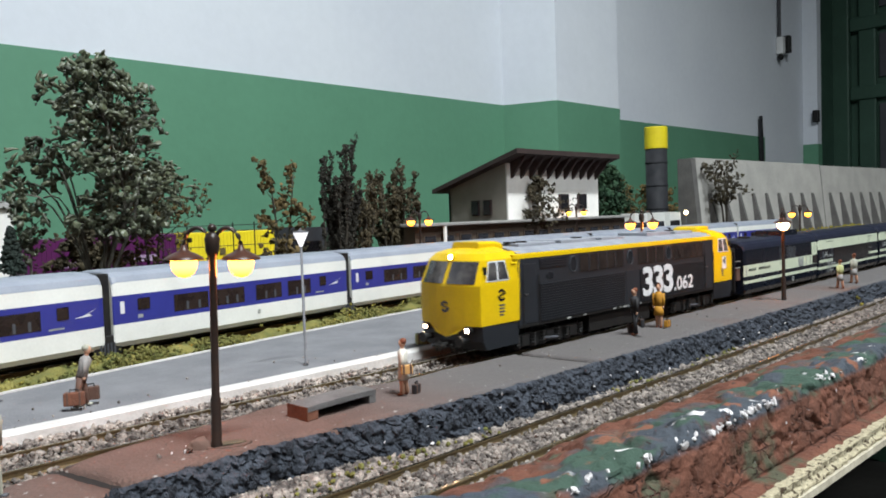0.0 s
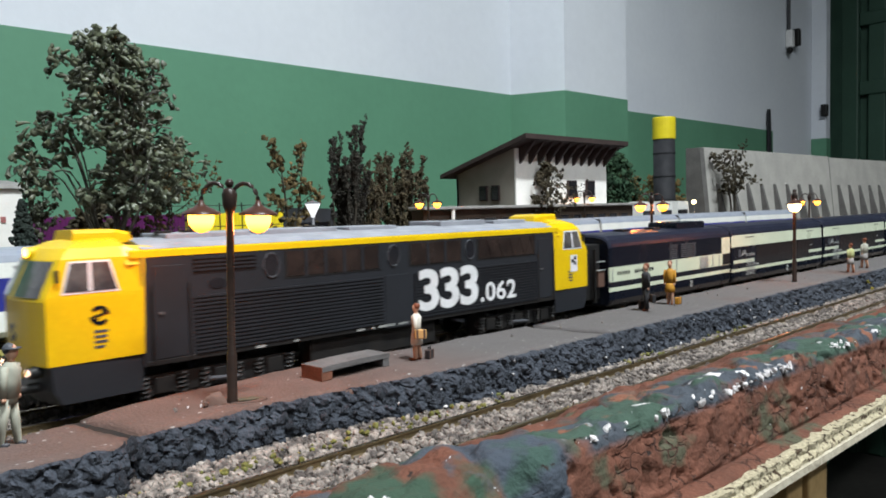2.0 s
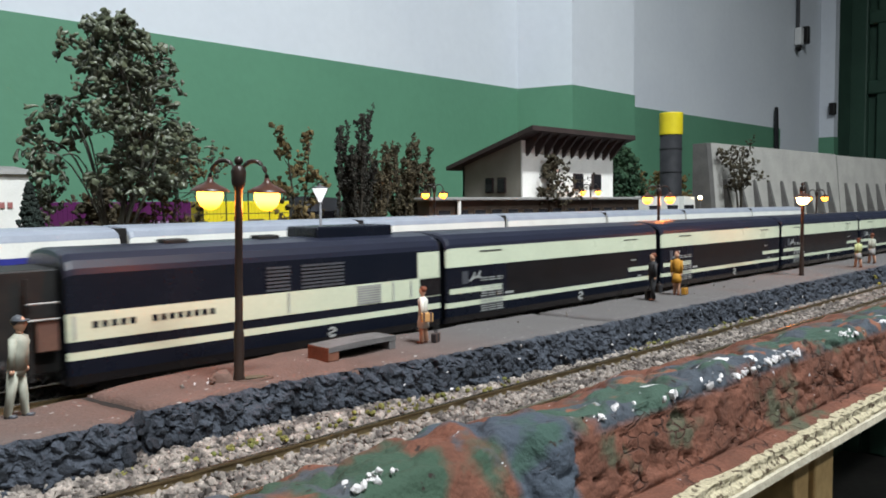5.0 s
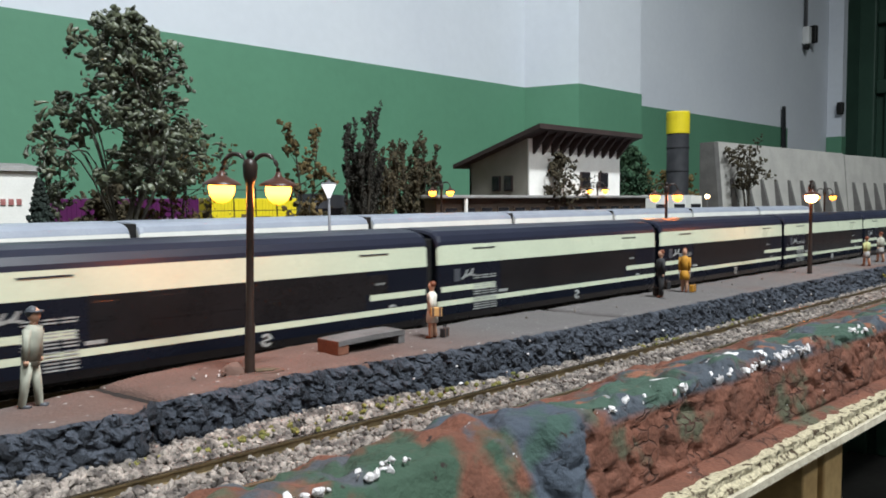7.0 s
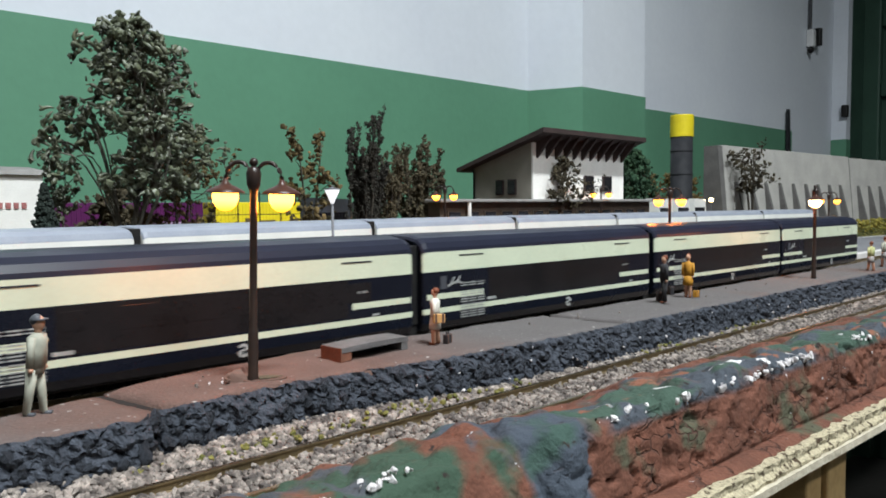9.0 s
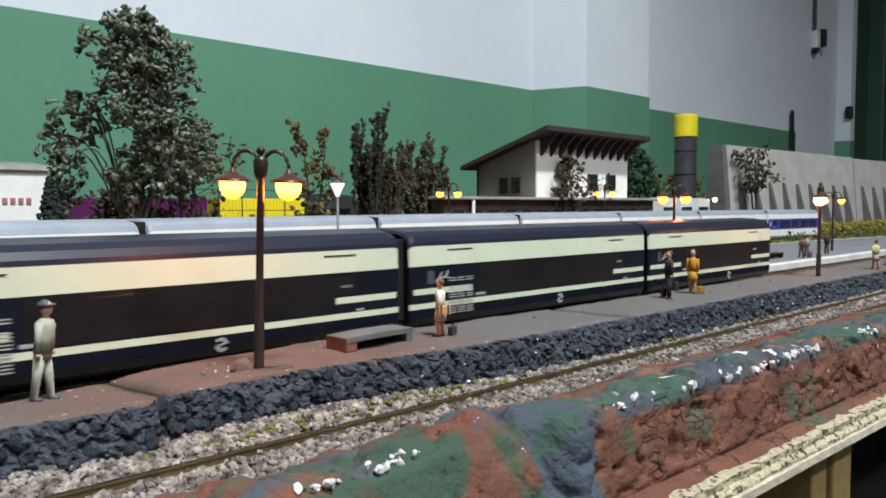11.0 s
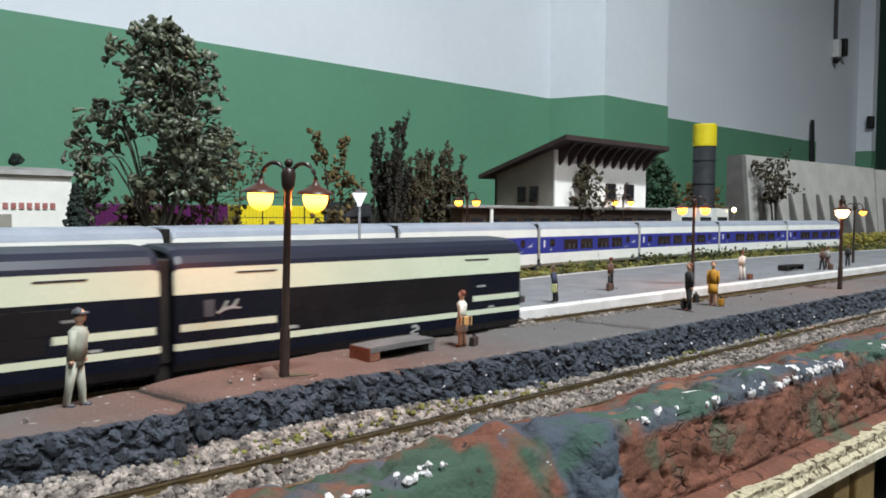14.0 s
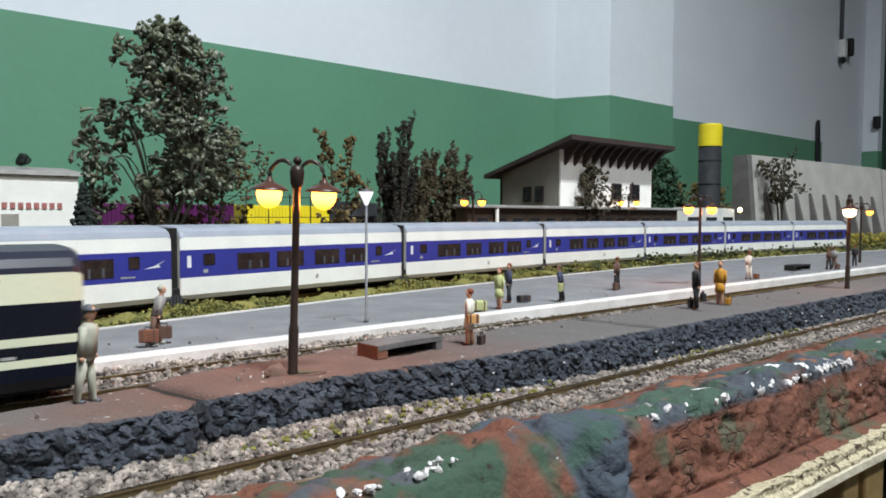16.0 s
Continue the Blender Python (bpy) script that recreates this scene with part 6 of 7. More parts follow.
figurine(pose(0.5560, 0.0900, FAR_Z, 0, 0, 30), "figurine in a grey coat at the platform end", "cloth_grey", "cloth_brown", "hair", h=18.0)
figurine(pose(0.6000, 0.0900, FAR_Z, 0, 0, 30), "figurine in a black coat at the platform end", "cloth_black", "cloth_black", "hair", h=19.0)
case("suitcase", pose(0.5480, 0.0845, FAR_Z, 0, 0, 0), 5.0, 3.0, 4.0, "cloth_brown", "brown suitcase at the platform end")


def concrete_bench(m, top, end, label, L=27.0, D=9.5, H=5.2):
    t = thing("bench", m, label, "bench")
    bm = bmesh.new()
    n = 14
    rings = []
    for k in range(n + 1):
        x = L * k / n
        arch = 0.25 * math.sin(math.pi * k / n)
        rings.append([(x, 0, H - 1.3 + arch * 0.4), (x, D, H - 1.3 + arch * 0.4), (x, D, H + arch), (x, 0, H + arch)])
    loft(bm, rings)
    mmpart("seat", bm, M[top], t, "grey worn seat slab")
    mbox("leg", M[end], t, 0.0, 3.4, 0.1, D - 0.1, 0, H - 1.25, 0.2, "terracotta end block")
    mbox("leg", M[top], t, L - 2.4, L, 0.1, D - 0.1, 0, H - 1.25, 0.2)
    mbox("end_face", M[end], t, -0.25, 0.0, 0.05, D - 0.05, 0, H - 0.1, 0.05, "terracotta painted end")
    mbox("back_panel", M["black"], t, 3.4, L - 2.4, D - 2.0, D - 1.2, 0, H - 1.3)
    return t


concrete_bench(pose(0.0256, 0.0005, 0.0001, 0, 0, 4), "concrete", "terracotta", "low grey and terracotta bench on the cracked platform", 23.8, 8.6, 3.7)
concrete_bench(pose(0.500, 0.098, FAR_Z, 0, 0, 0), "black", "black", "low black bench on the grey platform", 30, 8, 4)


def lamp_pit():
    bm = bmesh.new()
    lathe(bm, [(4.6, -0.25), (4.3, 0.12), (3.4, 0.08), (2.4, -0.1), (1.0, -0.15)], 22)
    for v in bm.verts:
        v.co += Vector((noise.noise(v.co * 0.4), noise.noise(v.co * 0.4 + Vector((9, 0, 0))), 0.25 * noise.noise(v.co * 0.7))) * 0.7
        v.co.x *= 1.45
        v.co.y *= 0.7
    p = tagged(obj("broken_plaster", scaled(bm), M["cloth_brown"], True), "broken terracotta plaster ring round the lamp foot", "plaster", kind="stuff")
    p.matrix_world = pose(0.002, 0.0003, 0.0002, 0, 0, -30)
    bm = bmesh.new()
    lump(bm, (0, 0, 0), 1.0, 2, 0.18, (3.6, 1.7, 0.22))
    d = tagged(obj("broken_plaster", scaled(bm), M["soil"], True), "dark bare pit beside the lamp foot", "plaster", kind="stuff")
    d.matrix_world = pose(0.0034, -0.0004, 0.0003, 0, 0, -30)
    rng = np.random.default_rng(5)
    for x, y, sx, sz, rx, ry, rz in ((-0.0032, 0.0012, 2.4, 1.7, 62, 20, -25), (-0.0048, 0.0022, 1.6, 1.1, 50, -30, 10), (-0.0062, 0.0004, 1.0, 0.6, 20, 10, 40)):
        bm = bmesh.new()
        lump(bm, (0, 0, 0), 1.0, 2, 0.3, (sx, sz, 0.45))
        k = tagged(obj("plaster_shard", scaled(bm), M["cloth_brown"]), "red-brown plaster shard lifted beside the lamp foot", "plaster", "plaster shards")
        k.matrix_world = pose(x, y, 0.0009, rx, ry, rz)
    c = [(rng.uniform(-0.010, -0.004), rng.uniform(0.000, 0.006), 0.0005) for _ in range(4)]
    g = scatter("plaster_chips", c, rng.uniform(0.0003, 0.0005, 4), M["plaster_white"], 6, (0.3, 1.0))
    tagged(g, "pale plaster chips round the lamp foot", "plaster", kind="stuff")


lamp_pit()


# ---- trees ----
def tree(m, label, height, spread, seed, leaf, bark, leaf_size, n_limbs, profile, up=0.6, curl=0.3, trunk_r=0.0016, leaves=8, clear=0.25, forks=1, sub=5, name="tree", loose=1.1):
    """A tapered trunk, limbs that rise and fork, and a crown of small leaf clumps along the twigs."""
    rng = random.Random(seed)
    t = thing(name, m, label, "tree", "layout trees")
    bm = bmesh.new()
    pts = []
    stems = []
    for f in range(forks):
        a = 6.283 * f / forks + rng.uniform(-0.3, 0.3)
        lean = 0.0 if forks == 1 else spread * (0.28 if forks < 5 else 0.21)
        tall = height * (0.93 if forks < 4 else (0.93, 0.66, 0.86, 0.58, 0.78, 0.70, 0.90, 0.62)[f % 8])
        line = [Vector((lean * (u ** 1.3) * math.cos(a) + spread * 0.04 * noise.noise(Vector((u * 3, seed, f))), lean * (u ** 1.3) * math.sin(a), tall * u)) for u in np.linspace(0, 1, 9)]
        tube(bm, line, [trunk_r * (1.15 - u) for u in np.linspace(0, 1, 9)], 7)
        stems.append(line)
    for k in range(n_limbs):
        line = stems[k % forks]
        u = clear + (1 - clear) * (k + rng.random()) / n_limbs
        i = min(int(u * 8), 7)
        p = line[i].lerp(line[i + 1], u * 8 - i)
        a = rng.uniform(0, 6.283)
        reach = spread * profile(u) * rng.uniform(0.6, 1.1)
        d = Vector((math.cos(a), math.sin(a), up)).normalized()
        limb = [p.copy()]
        for s in range(6):
            d = (d + Vector((rng.uniform(-1, 1), rng.uniform(-1, 1), rng.uniform(-0.6, 0.9))) * curl).normalized()
            limb.append(limb[-1] + d * reach / 6)
        r0 = trunk_r * 0.42 * (1.1 - u * 0.6)
        tube(bm, limb, [r0 * (1 - 0.13 * s) for s in range(7)], 5)
        for s in range(sub):
            q = limb[1 + min(int(rng.random() * 6), 5)]
            e = Vector((rng.uniform(-1, 1), rng.uniform(-1, 1), rng.uniform(-0.35, 1) if up < 2 else rng.uniform(0.9, 2.6))).normalized()
            tw = [q.copy()]
            for w in range(3):
                e = (e + Vector((rng.uniform(-1, 1), rng.uniform(-1, 1), rng.uniform(-0.8, 0.8))) * curl).normalized()
                tw.append(tw[-1] + e * reach * 0.14)
            tube(bm, tw, [r0 * 0.45, r0 * 0.4, r0 * 0.32, r0 * 0.2], 4)
            for _ in range(leaves):
                b = tw[rng.randint(1, 3)]
                pts.append(b + Vector((rng.gauss(0, 1), rng.gauss(0, 1), rng.gauss(0, 1))) * leaf_size * loose)
        for _ in range(leaves):
            pts.append(limb[rng.randint(3, 6)] + Vector((rng.gauss(0, 1), rng.gauss(0, 1), rng.gauss(0, 1))) * leaf_size * loose)
    part("trunk", bm, M[bark], t, "thin forked trunk and limbs", True)
    sizes = [leaf_size * rng.uniform(0.55, 1.25) for _ in pts]
    c = scatter("crown", [p[:] for p in pts], sizes, M[leaf], seed, (0.18, 1.15), "ico", 0.35)
    c.parent = t
    tagged(c, "crown of many small leaf clumps")
    return t


GZ = -0.0095
oval = lambda u: max(0.15, math.sin(math.pi * min(1, 0.15 + 0.85 * u)) ** 0.7) * (1.25 - 0.5 * u)
def curled_tree():
    """Thin pale stems, arching limbs and a crown of thick curled twigs with leaf clumps."""
    rng = random.Random(41)
    t = thing("tree", pose(0.061, 0.252, GZ, 0, 0, -43), "large grey-green twiggy model tree with curled leaves", "tree", "layout trees")
    H = 0.149
    axis = lambda u: Vector((float(np.interp(u, [0, 0.25, 0.4, 0.55, 0.7, 0.85, 1.0], [0.0, 0.006, 0.016, 0.019, 0.013, 0.009, 0.006])), 0, H * u))
    wide = lambda u: float(np.interp(u, [0.2, 0.36, 0.46, 0.56, 0.68, 0.82, 0.91, 0.96, 1.0], [0.008, 0.016, 0.028, 0.034, 0.027, 0.024, 0.023, 0.013, 0.005]))
    bm, pts, size = bmesh.new(), [], []
    for k in range(4):
        a = 1.57 * k + 0.4
        line = [axis(u * 0.95) + Vector((math.cos(a), math.sin(a), 0)) * 0.012 * u for u in np.linspace(0, 1, 10)]
        tube(bm, line, [0.0013 * (1.1 - u) for u in np.linspace(0, 1, 10)], 7)
    for k in range(54):
        u = rng.uniform(0.20, 0.85)
        a = rng.uniform(0, 6.283)
        r = wide(min(1, u + 0.14)) * rng.uniform(0.5, 0.95)
        c = axis(u)
        d = Vector((math.cos(a), math.sin(a), 0))
        tube(bm, [c + d * r * s + Vector((0, 0, 0.022 * math.sin(s * 1.9))) for s in (0, 0.25, 0.5, 0.75, 1)], [0.0006, 0.0005, 0.0004, 0.0004, 0.0003], 5)
    lobes = [Vector((-0.024, 0.004, 0.106)), Vector((-0.034, 0.002, 0.090)), Vector((-0.030, -0.004, 0.078)), Vector((-0.021, 0.004, 0.096))]
    for q in lobes * 2:
        e = q + Vector((rng.gauss(0, 0.004), rng.gauss(0, 0.004), rng.gauss(0, 0.004)))
        tube(bm, [Vector((0, 0, 0.030)).lerp(e, s) + Vector((0, 0, 0.018 * math.sin(s * 3.14))) for s in np.linspace(0, 1, 7)], 0.0005, 5)
    part("trunk", bm, M["bark"], t, "thin pale forked stems and limbs", True)
    tw = bmesh.new()

    def twig(p, d, n):
        e = d.normalized()
        turn = Vector((rng.uniform(-1, 1), rng.uniform(-1, 1), rng.uniform(-1.3, 0.5)))
        L = rng.uniform(0.0010, 0.0020)
        line = [p]
        for _ in range(5):
            e = (e + turn * 0.62).normalized()
            line.append(line[-1] + e * L)
        g = rng.uniform(0.9, 1.5)
        tube(tw, line, [0.0004 * g, 0.0006 * g, 0.0008 * g, 0.0010 * g, 0.0010 * g, 0.0005 * g], 5)
        for _ in range(n):
            pts.append((line[rng.randint(2, 5)] + Vector((rng.gauss(0, 1), rng.gauss(0, 1), rng.gauss(0, 1))) * 0.0015)[:])
            size.append(rng.uniform(0.0009, 0.0022))
    for k in range(540):
        u = 0.40 + 0.60 * rng.random() ** 1.1
        a = rng.uniform(0, 6.283)
        r = wide(u) * math.sqrt(rng.uniform(0.03, 1.0)) * (0.80 + 0.95 * noise.noise(Vector((math.cos(a) * 1.7, math.sin(a) * 1.7, u * 8))))
        d = Vector((math.cos(a), math.sin(a), rng.uniform(0.1, 1.4)))
        twig(axis(u) + Vector((d.x, d.y, 0)) * r, d, 4)
    for q in lobes:
        for k in range(22):
            o = Vector((rng.gauss(0, 1), rng.gauss(0, 1), rng.gauss(0, 1)))
            twig(q + o * 0.0045, o, 2)
    c = part("twig_mass", tw, M["leaf_curl"], t, "thick curled olive-grey twigs", True)
    c["kind"] = "stuff"
    c = scatter("crown", pts, size, M["leaf_curl"], 3, (0.25, 1.2), "ico", 0.35)
    c.parent = t
    tagged(c, "crown of many small leaf clumps")


curled_tree()
tree(pose(0.104, 0.278, GZ), "rust-tinged bushy tree behind the large grey-green tree", 0.098, 0.034, 5, "leaf_rust", "bark_dark", 0.0016, 26, oval, 0.3, 0.4, 0.0012, 8, 0.3, 2, 5)
tree(pose(0.036, 0.278, GZ), "sparse grey-green side tree with bare stems", 0.074, 0.014, 8, "leaf_curl", "bark", 0.0013, 14, lambda u: 0.3 + u * 0.7, 0.7, 0.45, 0.0012, 7, 0.62, 2, 4, loose=0.6)
tree(pose(0.177, 0.249, GZ), "small brown-green tree with clumped leaves", 0.098, 0.030, 9, "leaf_rust", "bark_dark", 0.0019, 26, lambda u: 1.0 - 0.6 * u, 0.8, 0.3, 0.0014, 6, 0.2, 2, 3, loose=0.7)
spire = lambda u: 0.65 - 0.35 * u
vase = lambda u: 0.30 - 0.14 * u
tree(pose(0.235, 0.266, GZ), "dark feathery upright tree with bare spiky tips", 0.117, 0.064, 12, "leaf_dark", "bark_dark", 0.0009, 210, vase, 3.8, 0.12, 0.0014, 14, 0.05, 8, 5, loose=0.6)
tree(pose(0.222, 0.268, GZ), "thin dark bare-tipped sapling", 0.108, 0.014, 14, "leaf_dark", "bark_dark", 0.0011, 16, spire, 3.0, 0.16, 0.001, 5, 0.3, 1, 3, loose=0.6)
tree(pose(0.262, 0.276, GZ), "brown feathery upright tree", 0.097, 0.068, 15, "leaf_brown", "bark_dark", 0.0010, 180, vase, 3.6, 0.16, 0.0012, 8, 0.05, 7, 5, loose=0.6)
tree(pose(0.350, 0.352, GZ), "pale olive feathery shrub tree", 0.108, 0.075, 17, "leaf_brown", "bark_dark", 0.0014, 100, vase, 3.0, 0.16, 0.0013, 9, 0.05, 7, 5, loose=0.6)
tree(pose(0.372, 0.356, GZ), "olive feathery shrub tree", 0.100, 0.070, 18, "leaf_brown", "bark_dark", 0.0014, 90, vase, 3.0, 0.16, 0.0013, 9, 0.05, 6, 5, loose=0.6)
tree(pose(0.488, 0.288, GZ), "small dark tree before the white house front", 0.100, 0.036, 20, "leaf_brown", "bark_dark", 0.0020, 24, oval, 0.6, 0.35, 0.0013, 7, 0.25, 1, 4)
tree(pose(0.893, 0.286, GZ), "small bare-stemmed tree before the grey retaining wall", 0.124, 0.042, 22, "leaf_brown", "bark_dark", 0.0025, 22, lambda u: 0.4 + 0.6 * math.sin(math.pi * u), 0.6, 0.4, 0.0019, 4, 0.5, 3, 4)
tree(pose(0.705, 0.352, GZ), "round dark green tree beside the house", 0.122, 0.034, 24, "leaf_deep", "bark_dark", 0.0034, 46, oval, 0.4, 0.3, 0.0018, 10, 0.35, 1, 6)
tree(pose(1.035, 0.545, GZ), "rust-brown tree at the foot of the tower", 0.122, 0.040, 26, "leaf_rust", "bark_dark", 0.0036, 34, oval, 0.5, 0.3, 0.002, 8, 0.3, 1, 5)
tree(pose(1.20, 0.56, GZ), "golden-brown tree at the foot of the tower", 0.135, 0.040, 28, "leaf_rust", "bark_dark", 0.0036, 30, oval, 0.5, 0.3, 0.002, 8, 0.3, 1, 5)
tree(pose(0.088, 0.345, GZ), "low olive bush behind the tree stems", 0.066, 0.026, 30, "leaf_brown", "bark_dark", 0.0022, 22, oval, 0.4, 0.35, 0.0012, 9, 0.15, 1, 5)
tree(pose(0.29, 0.345, GZ), "low dark green shrub behind the siding", 0.040, 0.034, 33, "leaf_deep", "bark_dark", 0.0024, 20, oval, 0.4, 0.35, 0.0012, 9, 0.1, 1, 5)


def cone_tree(m):
    t = thing("tree", m, "black-green bell-shaped tree with a dense cone", "tree", "layout trees")
    rng = np.random.default_rng(40)
    pts, s = [], []
    for _ in range(1500):
        z = rng.random()
        if rng.random() < 0.7:
            r, zz = 0.0145 * (1 - z) ** 0.55 * math.sqrt(rng.random()), 0.010 + 0.030 * z
        else:
            r, zz = 0.0062 * (1 - z) * math.sqrt(rng.random()) + 0.0005, 0.042 + 0.024 * z
        a = rng.uniform(0, 6.283)
        pts.append((r * math.cos(a), r * math.sin(a), zz))
        s.append(rng.uniform(0.001, 0.0021))
    c = scatter("crown", pts, s, M["leaf_black"], 41)
    c.parent = t
    bm = bmesh.new()
    tube(bm, [(0, 0, 0), (0, 0, 0.045)], [0.0014, 0.0008], 8)
    part("trunk", bm, M["bark_dark"], t)


cone_tree(pose(0.0253, 0.262, GZ) @ Matrix.Scale(0.95, 4))


# ---- buildings and yard ----
def station_house():
    """House with a single-pitch roof rising to its white front."""
    t = thing("house", pose(0, 0, 0), "white-fronted house with dark single-pitch roof on brackets", "house")
    x0, x1, yf, yb = 0.4555, 0.606, 0.300, 0.378
    zf, zb = 0.1005, 0.0785
    # side walls: beige paint, darkened in colour for the side turned from the light
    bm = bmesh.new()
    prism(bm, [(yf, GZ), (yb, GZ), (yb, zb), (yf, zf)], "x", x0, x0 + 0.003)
    part("side_wall", bm, M["house_beige"], t, "beige side wall with its shade put into the colour")
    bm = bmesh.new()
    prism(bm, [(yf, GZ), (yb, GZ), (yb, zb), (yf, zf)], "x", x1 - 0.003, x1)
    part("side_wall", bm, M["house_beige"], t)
    part("front_wall", abox(x0 - 0.0005, x1 + 0.0005, yf - 0.002, yf, GZ, 0.1000), M["house_white"], t, "bright white front wall")
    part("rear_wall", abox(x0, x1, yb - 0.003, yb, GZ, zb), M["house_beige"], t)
    bm = bmesh.new()
    sl = (zf - zb) / (yb - yf)
    r0, r1 = yf - 0.024, yb + 0.012
    prism(bm, [(r0, zf + sl * 0.024), (r1, zb - sl * 0.012), (r1, zb - sl * 0.012 + 0.004), (r0, zf + sl * 0.024 + 0.0045)], "x", x0 - 0.012, x1 + 0.010)
    part("roof", bm, M["roof_brown"], t, "dark brown flat-pitched roof")
    for k in range(11):
        x = x0 + 0.004 + (x1 - x0 - 0.010) * k / 10
        bm = bmesh.new()
        prism(bm, [(yf - 0.0215, zf + sl * 0.0215 - 0.0005), (yf - 0.0015, zf - 0.0004), (yf - 0.0025, zf - 0.015), (yf - 0.005, zf - 0.0125)], "x", x, x + 0.0028)
        part("bracket", bm, M["roof_brown"], t, "dark roof bracket")
    def window(parent, x, z, w, h, face):
        win = new("window")
        win.parent = parent
        if face == "front":
            part("frame", abox(x - w / 2 - 0.001, x + w / 2 + 0.001, yf - 0.0042, yf - 0.002, z - h / 2 - 0.001, z + h / 2 + 0.001), M["roof_brown"], win)
            part("pane", abox(x - w / 2, x + w / 2, yf - 0.005, yf - 0.0043, z - h / 2, z + h / 2), M["glass_dark"], win)
        else:
            part("frame", abox(x0 - 0.0015, x0, x - w / 2 - 0.001, x + w / 2 + 0.001, z - h / 2 - 0.001, z + h / 2 + 0.001), M["roof_brown"], win)
            part("pane", abox(x0 - 0.0025, x0 - 0.0016, x - w / 2, x + w / 2, z - h / 2, z + h / 2), M["glass_dark"], win)
    for x in (0.542, 0.574):
        window(t, x, 0.0625, 0.013, 0.014, "front")
    for y in (0.324, 0.340):
        window(t, y, 0.0585, 0.0085, 0.013, "side")
    part("door", abox(0.590, 0.600, yf - 0.004, yf - 0.002, GZ, 0.03), M["roof_brown"], t)
    part("chimney", abox(0.500, 0.508, 0.335, 0.343, 0.088, 0.102), M["house_white"], t)
    return t


station_house()


def annex():
    t = thing("station_annex", pose(0, 0, 0), "long low brown station building with pale flat roof", "building")
    x0, x1, y0, y1 = 0.318, 0.640, 0.281, 0.298
    part("wall", abox(x0 + 0.004, x1 - 0.004, y0 + 0.003, y1, GZ, 0.0435), M["brown_wall"], t)
    part("roof", abox(x0, x1, y0 - 0.003, y1 + 0.0005, 0.0436, 0.0462, 0.0006), M["pale_roof"], t, "pale grey flat roof")
    for k in range(14):
        x = x0 + 0.012 + k * 0.0215
        w = new("window")
        w.parent = t
        part("frame", abox(x, x + 0.0145, y0 + 0.0018, y0 + 0.003, 0.0185, 0.0365), M["brown_wall"], w)
        part("pane", abox(x + 0.001, x + 0.0135, y0 + 0.001, y0 + 0.0018, 0.0195, 0.0355), M["glass_dark"], w)
    for x in (0.352,):
        bm = bmesh.new()
        tube(bm, [(x, y0 - 0.001, GZ), (x, y0 - 0.001, 0.0436)], 0.0016, 8)
        part("post", bm, M["house_white"], t, "white canopy post")


annex()


def tower():
    t = thing("water_tower", pose(1.092, 0.500, GZ), "dark grey round tower with a bright yellow cap", "tower")
    bm = bmesh.new()
    lathe(bm, [(0.0205, 0.0), (0.0205, 0.03), (0.0185, 0.034), (0.0185, 0.168)], 28)
    part("shaft", bm, M["tower_grey"], t, "dark grey shaft", True)
    bm = bmesh.new()
    lathe(bm, [(0.0195, 0.166), (0.0197, 0.167), (0.0197, 0.202), (0.019, 0.2035)], 28)
    part("cap", bm, M["cap_yellow"], t, "bright yellow cap")
    for z in (0.06, 0.1, 0.14):
        bm = bmesh.new()
        lathe(bm, [(0.0188, z), (0.0194, z + 0.0008), (0.0194, z + 0.0028), (0.0188, z + 0.0036)], 28)
        part("band", bm, M["tower_grey"], t)


tower()


def retaining_walls():
    for m, L, H, n in ((pose(0.866, 0.304, GZ, 0, 0, -2.2), 0.425, 0.128, 9), (pose(1.305, 0.292, GZ, 0, 0, -4), 0.45, 0.127, 9)):
        t = thing("retaining_wall", m, "tall grey concrete retaining wall with sloping ribs", "wall")
        bm = bmesh.new()
        prism(bm, [(0.0, 0.0), (0.030, 0.0), (0.030, H), (0.012, H + 0.001)], "x", 0, L)
        part("face", bm, M["rwall"], t, "weathered grey concrete face")
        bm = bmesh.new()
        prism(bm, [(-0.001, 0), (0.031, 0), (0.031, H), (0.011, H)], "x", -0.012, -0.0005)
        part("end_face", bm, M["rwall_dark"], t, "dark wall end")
        for k in range(n):
            x = 0.025 + k * (L - 0.03) / n
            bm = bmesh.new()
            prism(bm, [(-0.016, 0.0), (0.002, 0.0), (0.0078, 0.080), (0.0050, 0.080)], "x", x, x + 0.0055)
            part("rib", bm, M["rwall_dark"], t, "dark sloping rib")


retaining_walls()


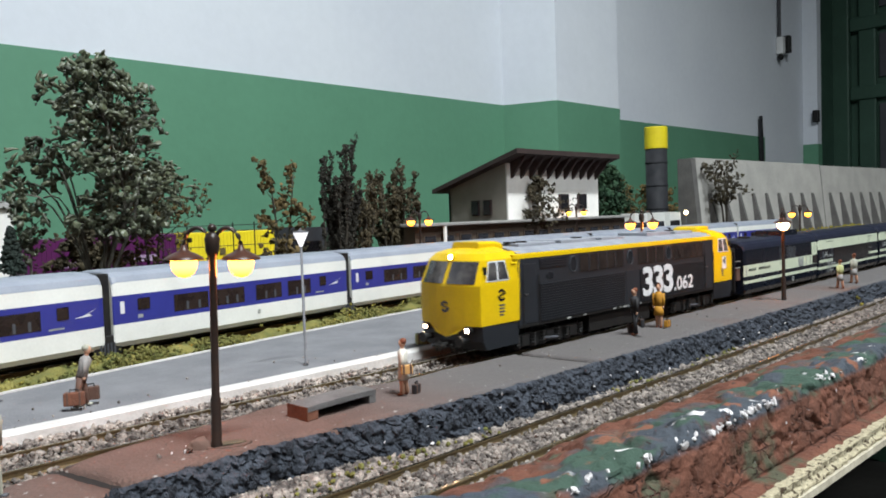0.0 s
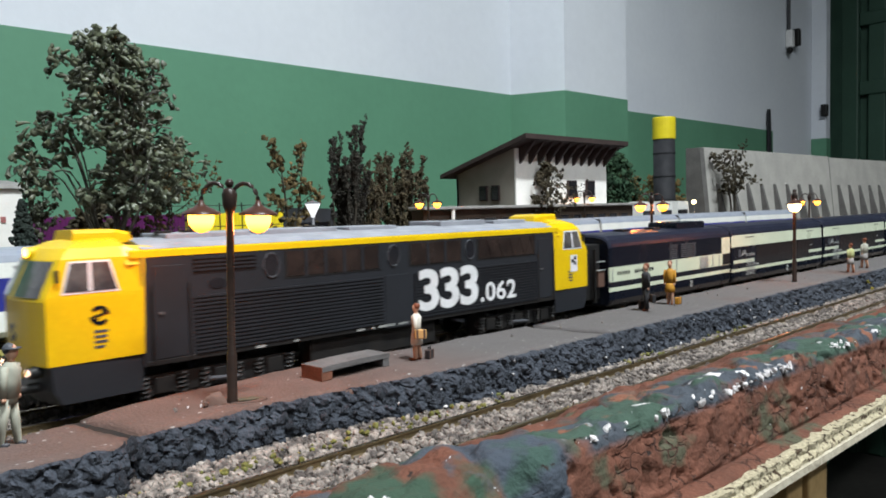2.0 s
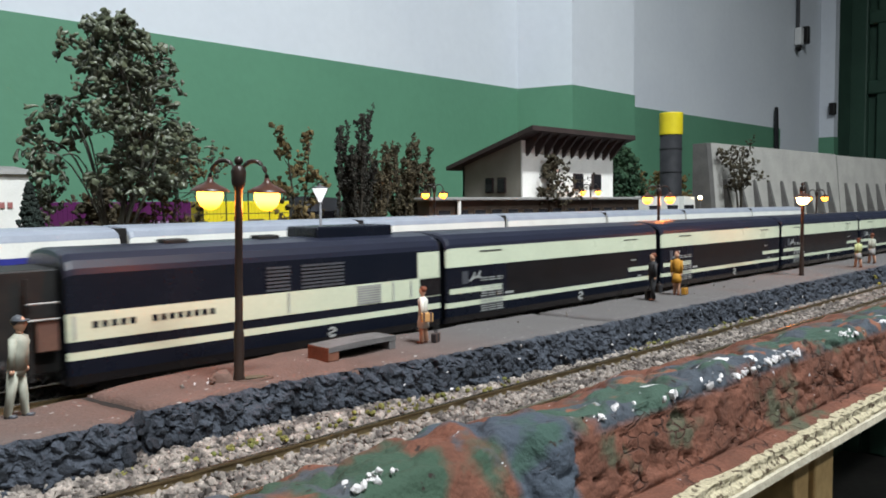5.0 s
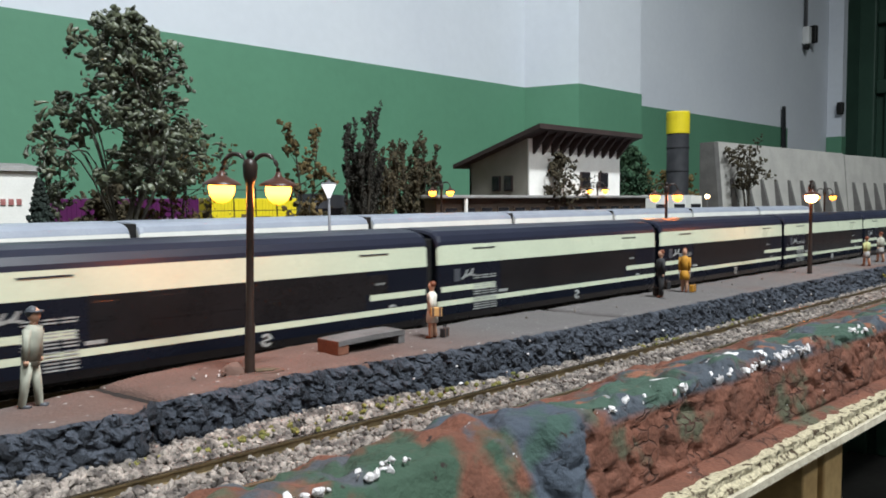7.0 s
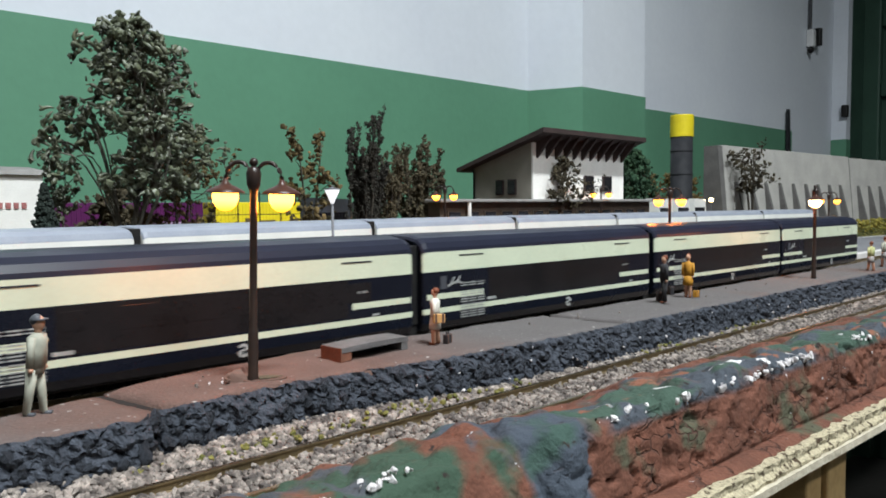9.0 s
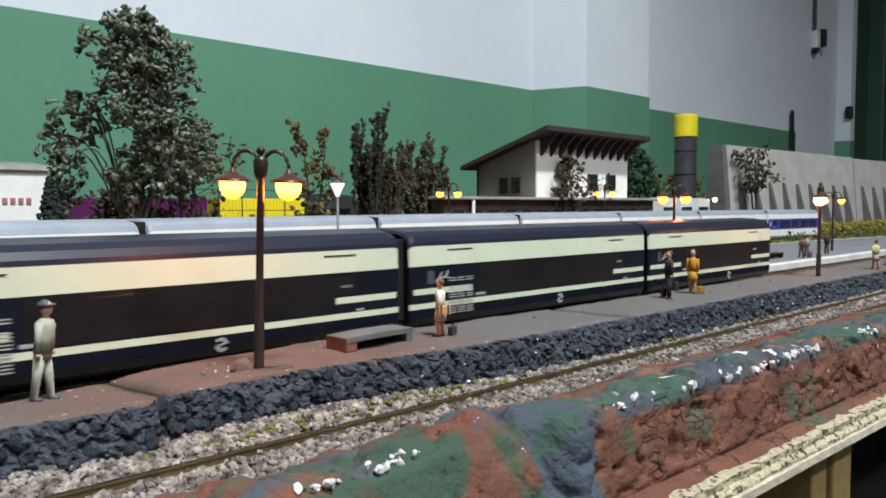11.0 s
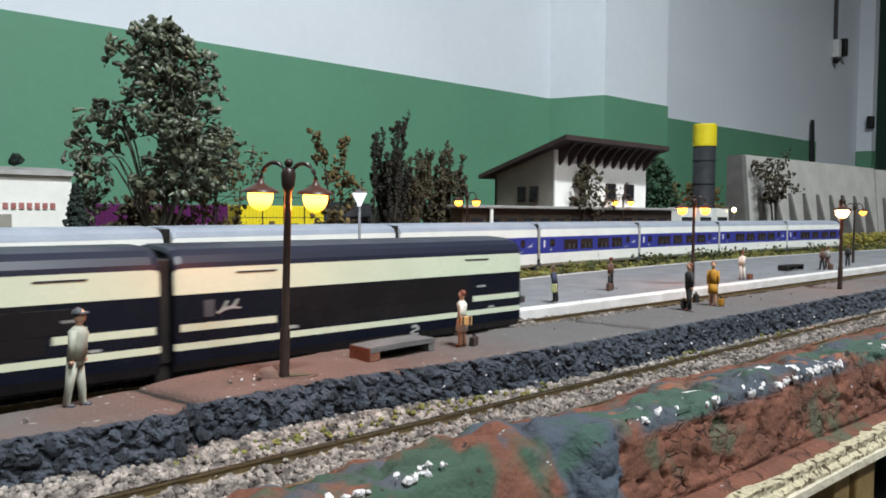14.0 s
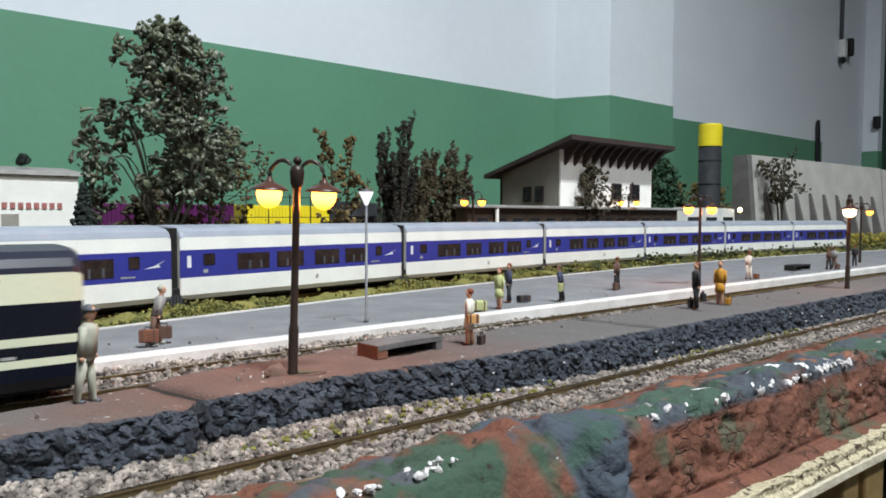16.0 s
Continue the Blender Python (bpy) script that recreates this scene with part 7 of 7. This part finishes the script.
def container_wagon(x0, x1, y, m, prints, label):
    t = thing("container_wagon", pose(x0, y, -0.006, 0, 0, 2), label, "freight wagon", "yard wagons")
    L = (x1 - x0) * 1000
    mbox("chassis", M["black"], t, 0, L, -14, 14, 6, 14, 0.5)
    c = mbox("container", M[m], t, 1, L - 1, -14, 14, 14.5, 51, 0.4)
    bm = bmesh.new()
    n = int(L / 3.2)
    for k in range(n):
        box(bm, 2 + k * 3.2, 3.4 + k * 3.2, -14.4, -13.9, 16, 49.5)
    mmpart("corrugation", bm, M[m], c)
    for a, b, z0, z1, mm in prints:
        mbox("print_bar", M[mm], c, a * L, b * L, -14.6, -14.2, z0, z1)
    for x in (10, 22, L - 22, L - 10):
        bm = bmesh.new()
        tube(bm, [(x, -9, 5), (x, -7, 5)], 5, 14)
        mmpart("wheel", bm, M["black"], t)
    for x in (0.4, L - 0.4):
        bm = bmesh.new()
        tube(bm, [(x, -13.6, 14.5), (x, -13.6, 51)], 0.8, 6)
        mmpart("corner_post", bm, M[m], c)


container_wagon(0.066, 0.176, 0.415, "purple", [(0.62, 0.85, 31, 36, "violet_light"), (0.7, 0.9, 22, 24, "violet_light"), (0.2, 0.38, 30, 34, "violet_light")], "purple container on a flat wagon in the yard")
container_wagon(0.186, 0.275, 0.418, "cap_yellow", [(0.45, 0.62, 30, 36, "leaf_rust"), (0.62, 0.8, 26, 30, "leaf_rust"), (0.3, 0.36, 32, 38, "leaf_rust")], "yellow container on a flat wagon in the yard")
container_wagon(0.160, 0.245, 0.50, "brown_wall", [], "dark brown box wagon at the back of the yard")
container_wagon(0.29, 0.40, 0.50, "tower_grey", [], "grey wagon behind the trees")


def parked_cars():
    for x, y, m, label in ((0.212, 0.315, "grey_dark", "dark blue-grey parked model van"), (0.243, 0.318, "grey_dark", "dark grey parked model car"), (0.672, 0.305, "blue_white", "white model van behind the siding"),
                           (0.722, 0.310, "blue_white", "white model bus behind the siding"), (0.772, 0.315, "blue_white", "white model van behind the siding"), (0.598, 0.275, "roof_brown", "dark model car by the annex")):
        h = 50 if "bus" in label or "van" in label else 30
        t = thing("model_car", pose(x, y, GZ, 0, 0, 3), label, "model car", "parked model cars")
        bm = bmesh.new()
        loft(bm, [[(a, s * 9, z) for a, z in ((0, 3), (44, 3), (44.5, 12), (40, 20), (36, h + 6), (6, h + 7), (2, 22), (-0.5, 12))] for s in (-1, 1)])
        body = mmpart("body", bm, M[m], t)
        mbox("glazing", M["glass_dark"], t, 6, 34, -9.3, 9.3, h - 12, h - 4, 0.3)
        for a in (9, 35):
            for s in (-9.4, 7.6):
                bm = bmesh.new()
                tube(bm, [(a, s, 4), (a, s + 1.8, 4)], 4, 14)
                mmpart("wheel", bm, M["black"], t)


parked_cars()


def white_shed():
    t = thing("warehouse", pose(-0.085, 0.60, GZ, 0, 0, 3), "white warehouse with grey roof and faint red lettering", "building")
    part("wall", abox(0, 0.20, 0, 0.07, 0, 0.082), M["house_white"], t, "white wall")
    bm = bmesh.new()
    prism(bm, [(-0.004, 0.0822), (0.074, 0.0822), (0.05, 0.092), (0.0, 0.0865)], "x", -0.003, 0.203)
    part("roof", bm, M["pale_roof"], t, "grey low roof")
    for k in range(9):
        x = 0.128 + k * 0.0066
        part("letter_bar", abox(x, x + 0.0042, -0.0012, -0.0003, 0.051, 0.0565), M["red_faint"], t, "faint red lettering bar")
    part("door", abox(0.134, 0.148, -0.0015, -0.0003, 0.012, 0.046), M["house_beige"], t)
    part("door", abox(0.100, 0.116, -0.0015, -0.0003, 0.0, 0.04), M["house_beige"], t)
    bm = bmesh.new()
    lump(bm, (0.158, 0.02, 0.097), 0.006, 2, 0.3)
    part("roof_vent", bm, M["leaf_black"], t)


white_shed()


def yard_fence():
    t = thing("fence", pose(0.10, 0.335, GZ, 0, 0, 2), "thin dark wire fence posts behind the siding", "fence")
    for k in range(8):
        bm = bmesh.new()
        tube(bm, [(k * 0.018, 0, 0), (k * 0.018, 0, 0.062)], 0.0005, 6)
        part("post", bm, M["black"], t)
    for z in (0.045, 0.060):
        bm = bmesh.new()
        tube(bm, [(0, 0, z), (0.126, 0, z)], 0.0003, 5)
        part("wire", bm, M["black"], t)


yard_fence()


def motions():
    """The striped train rolls past at a steady pace, wheels turning."""
    times = [0.0, 0.1] + [float(k) for k in range(1, 16)] + [15.9, 16.0]
    for t, x0 in MOVERS:
        walk(t, [(s, pose(x0 - SPEED * s, TRACK_Y, TRACK_Z)) for s in times])
    for w, x, r in WHEELSETS:
        walk(w, [(k * 0.1, pose(x, 0, r, 0, -math.degrees(SPEED * k * 0.1 / r), 0)) for k in range(161)])


motions()
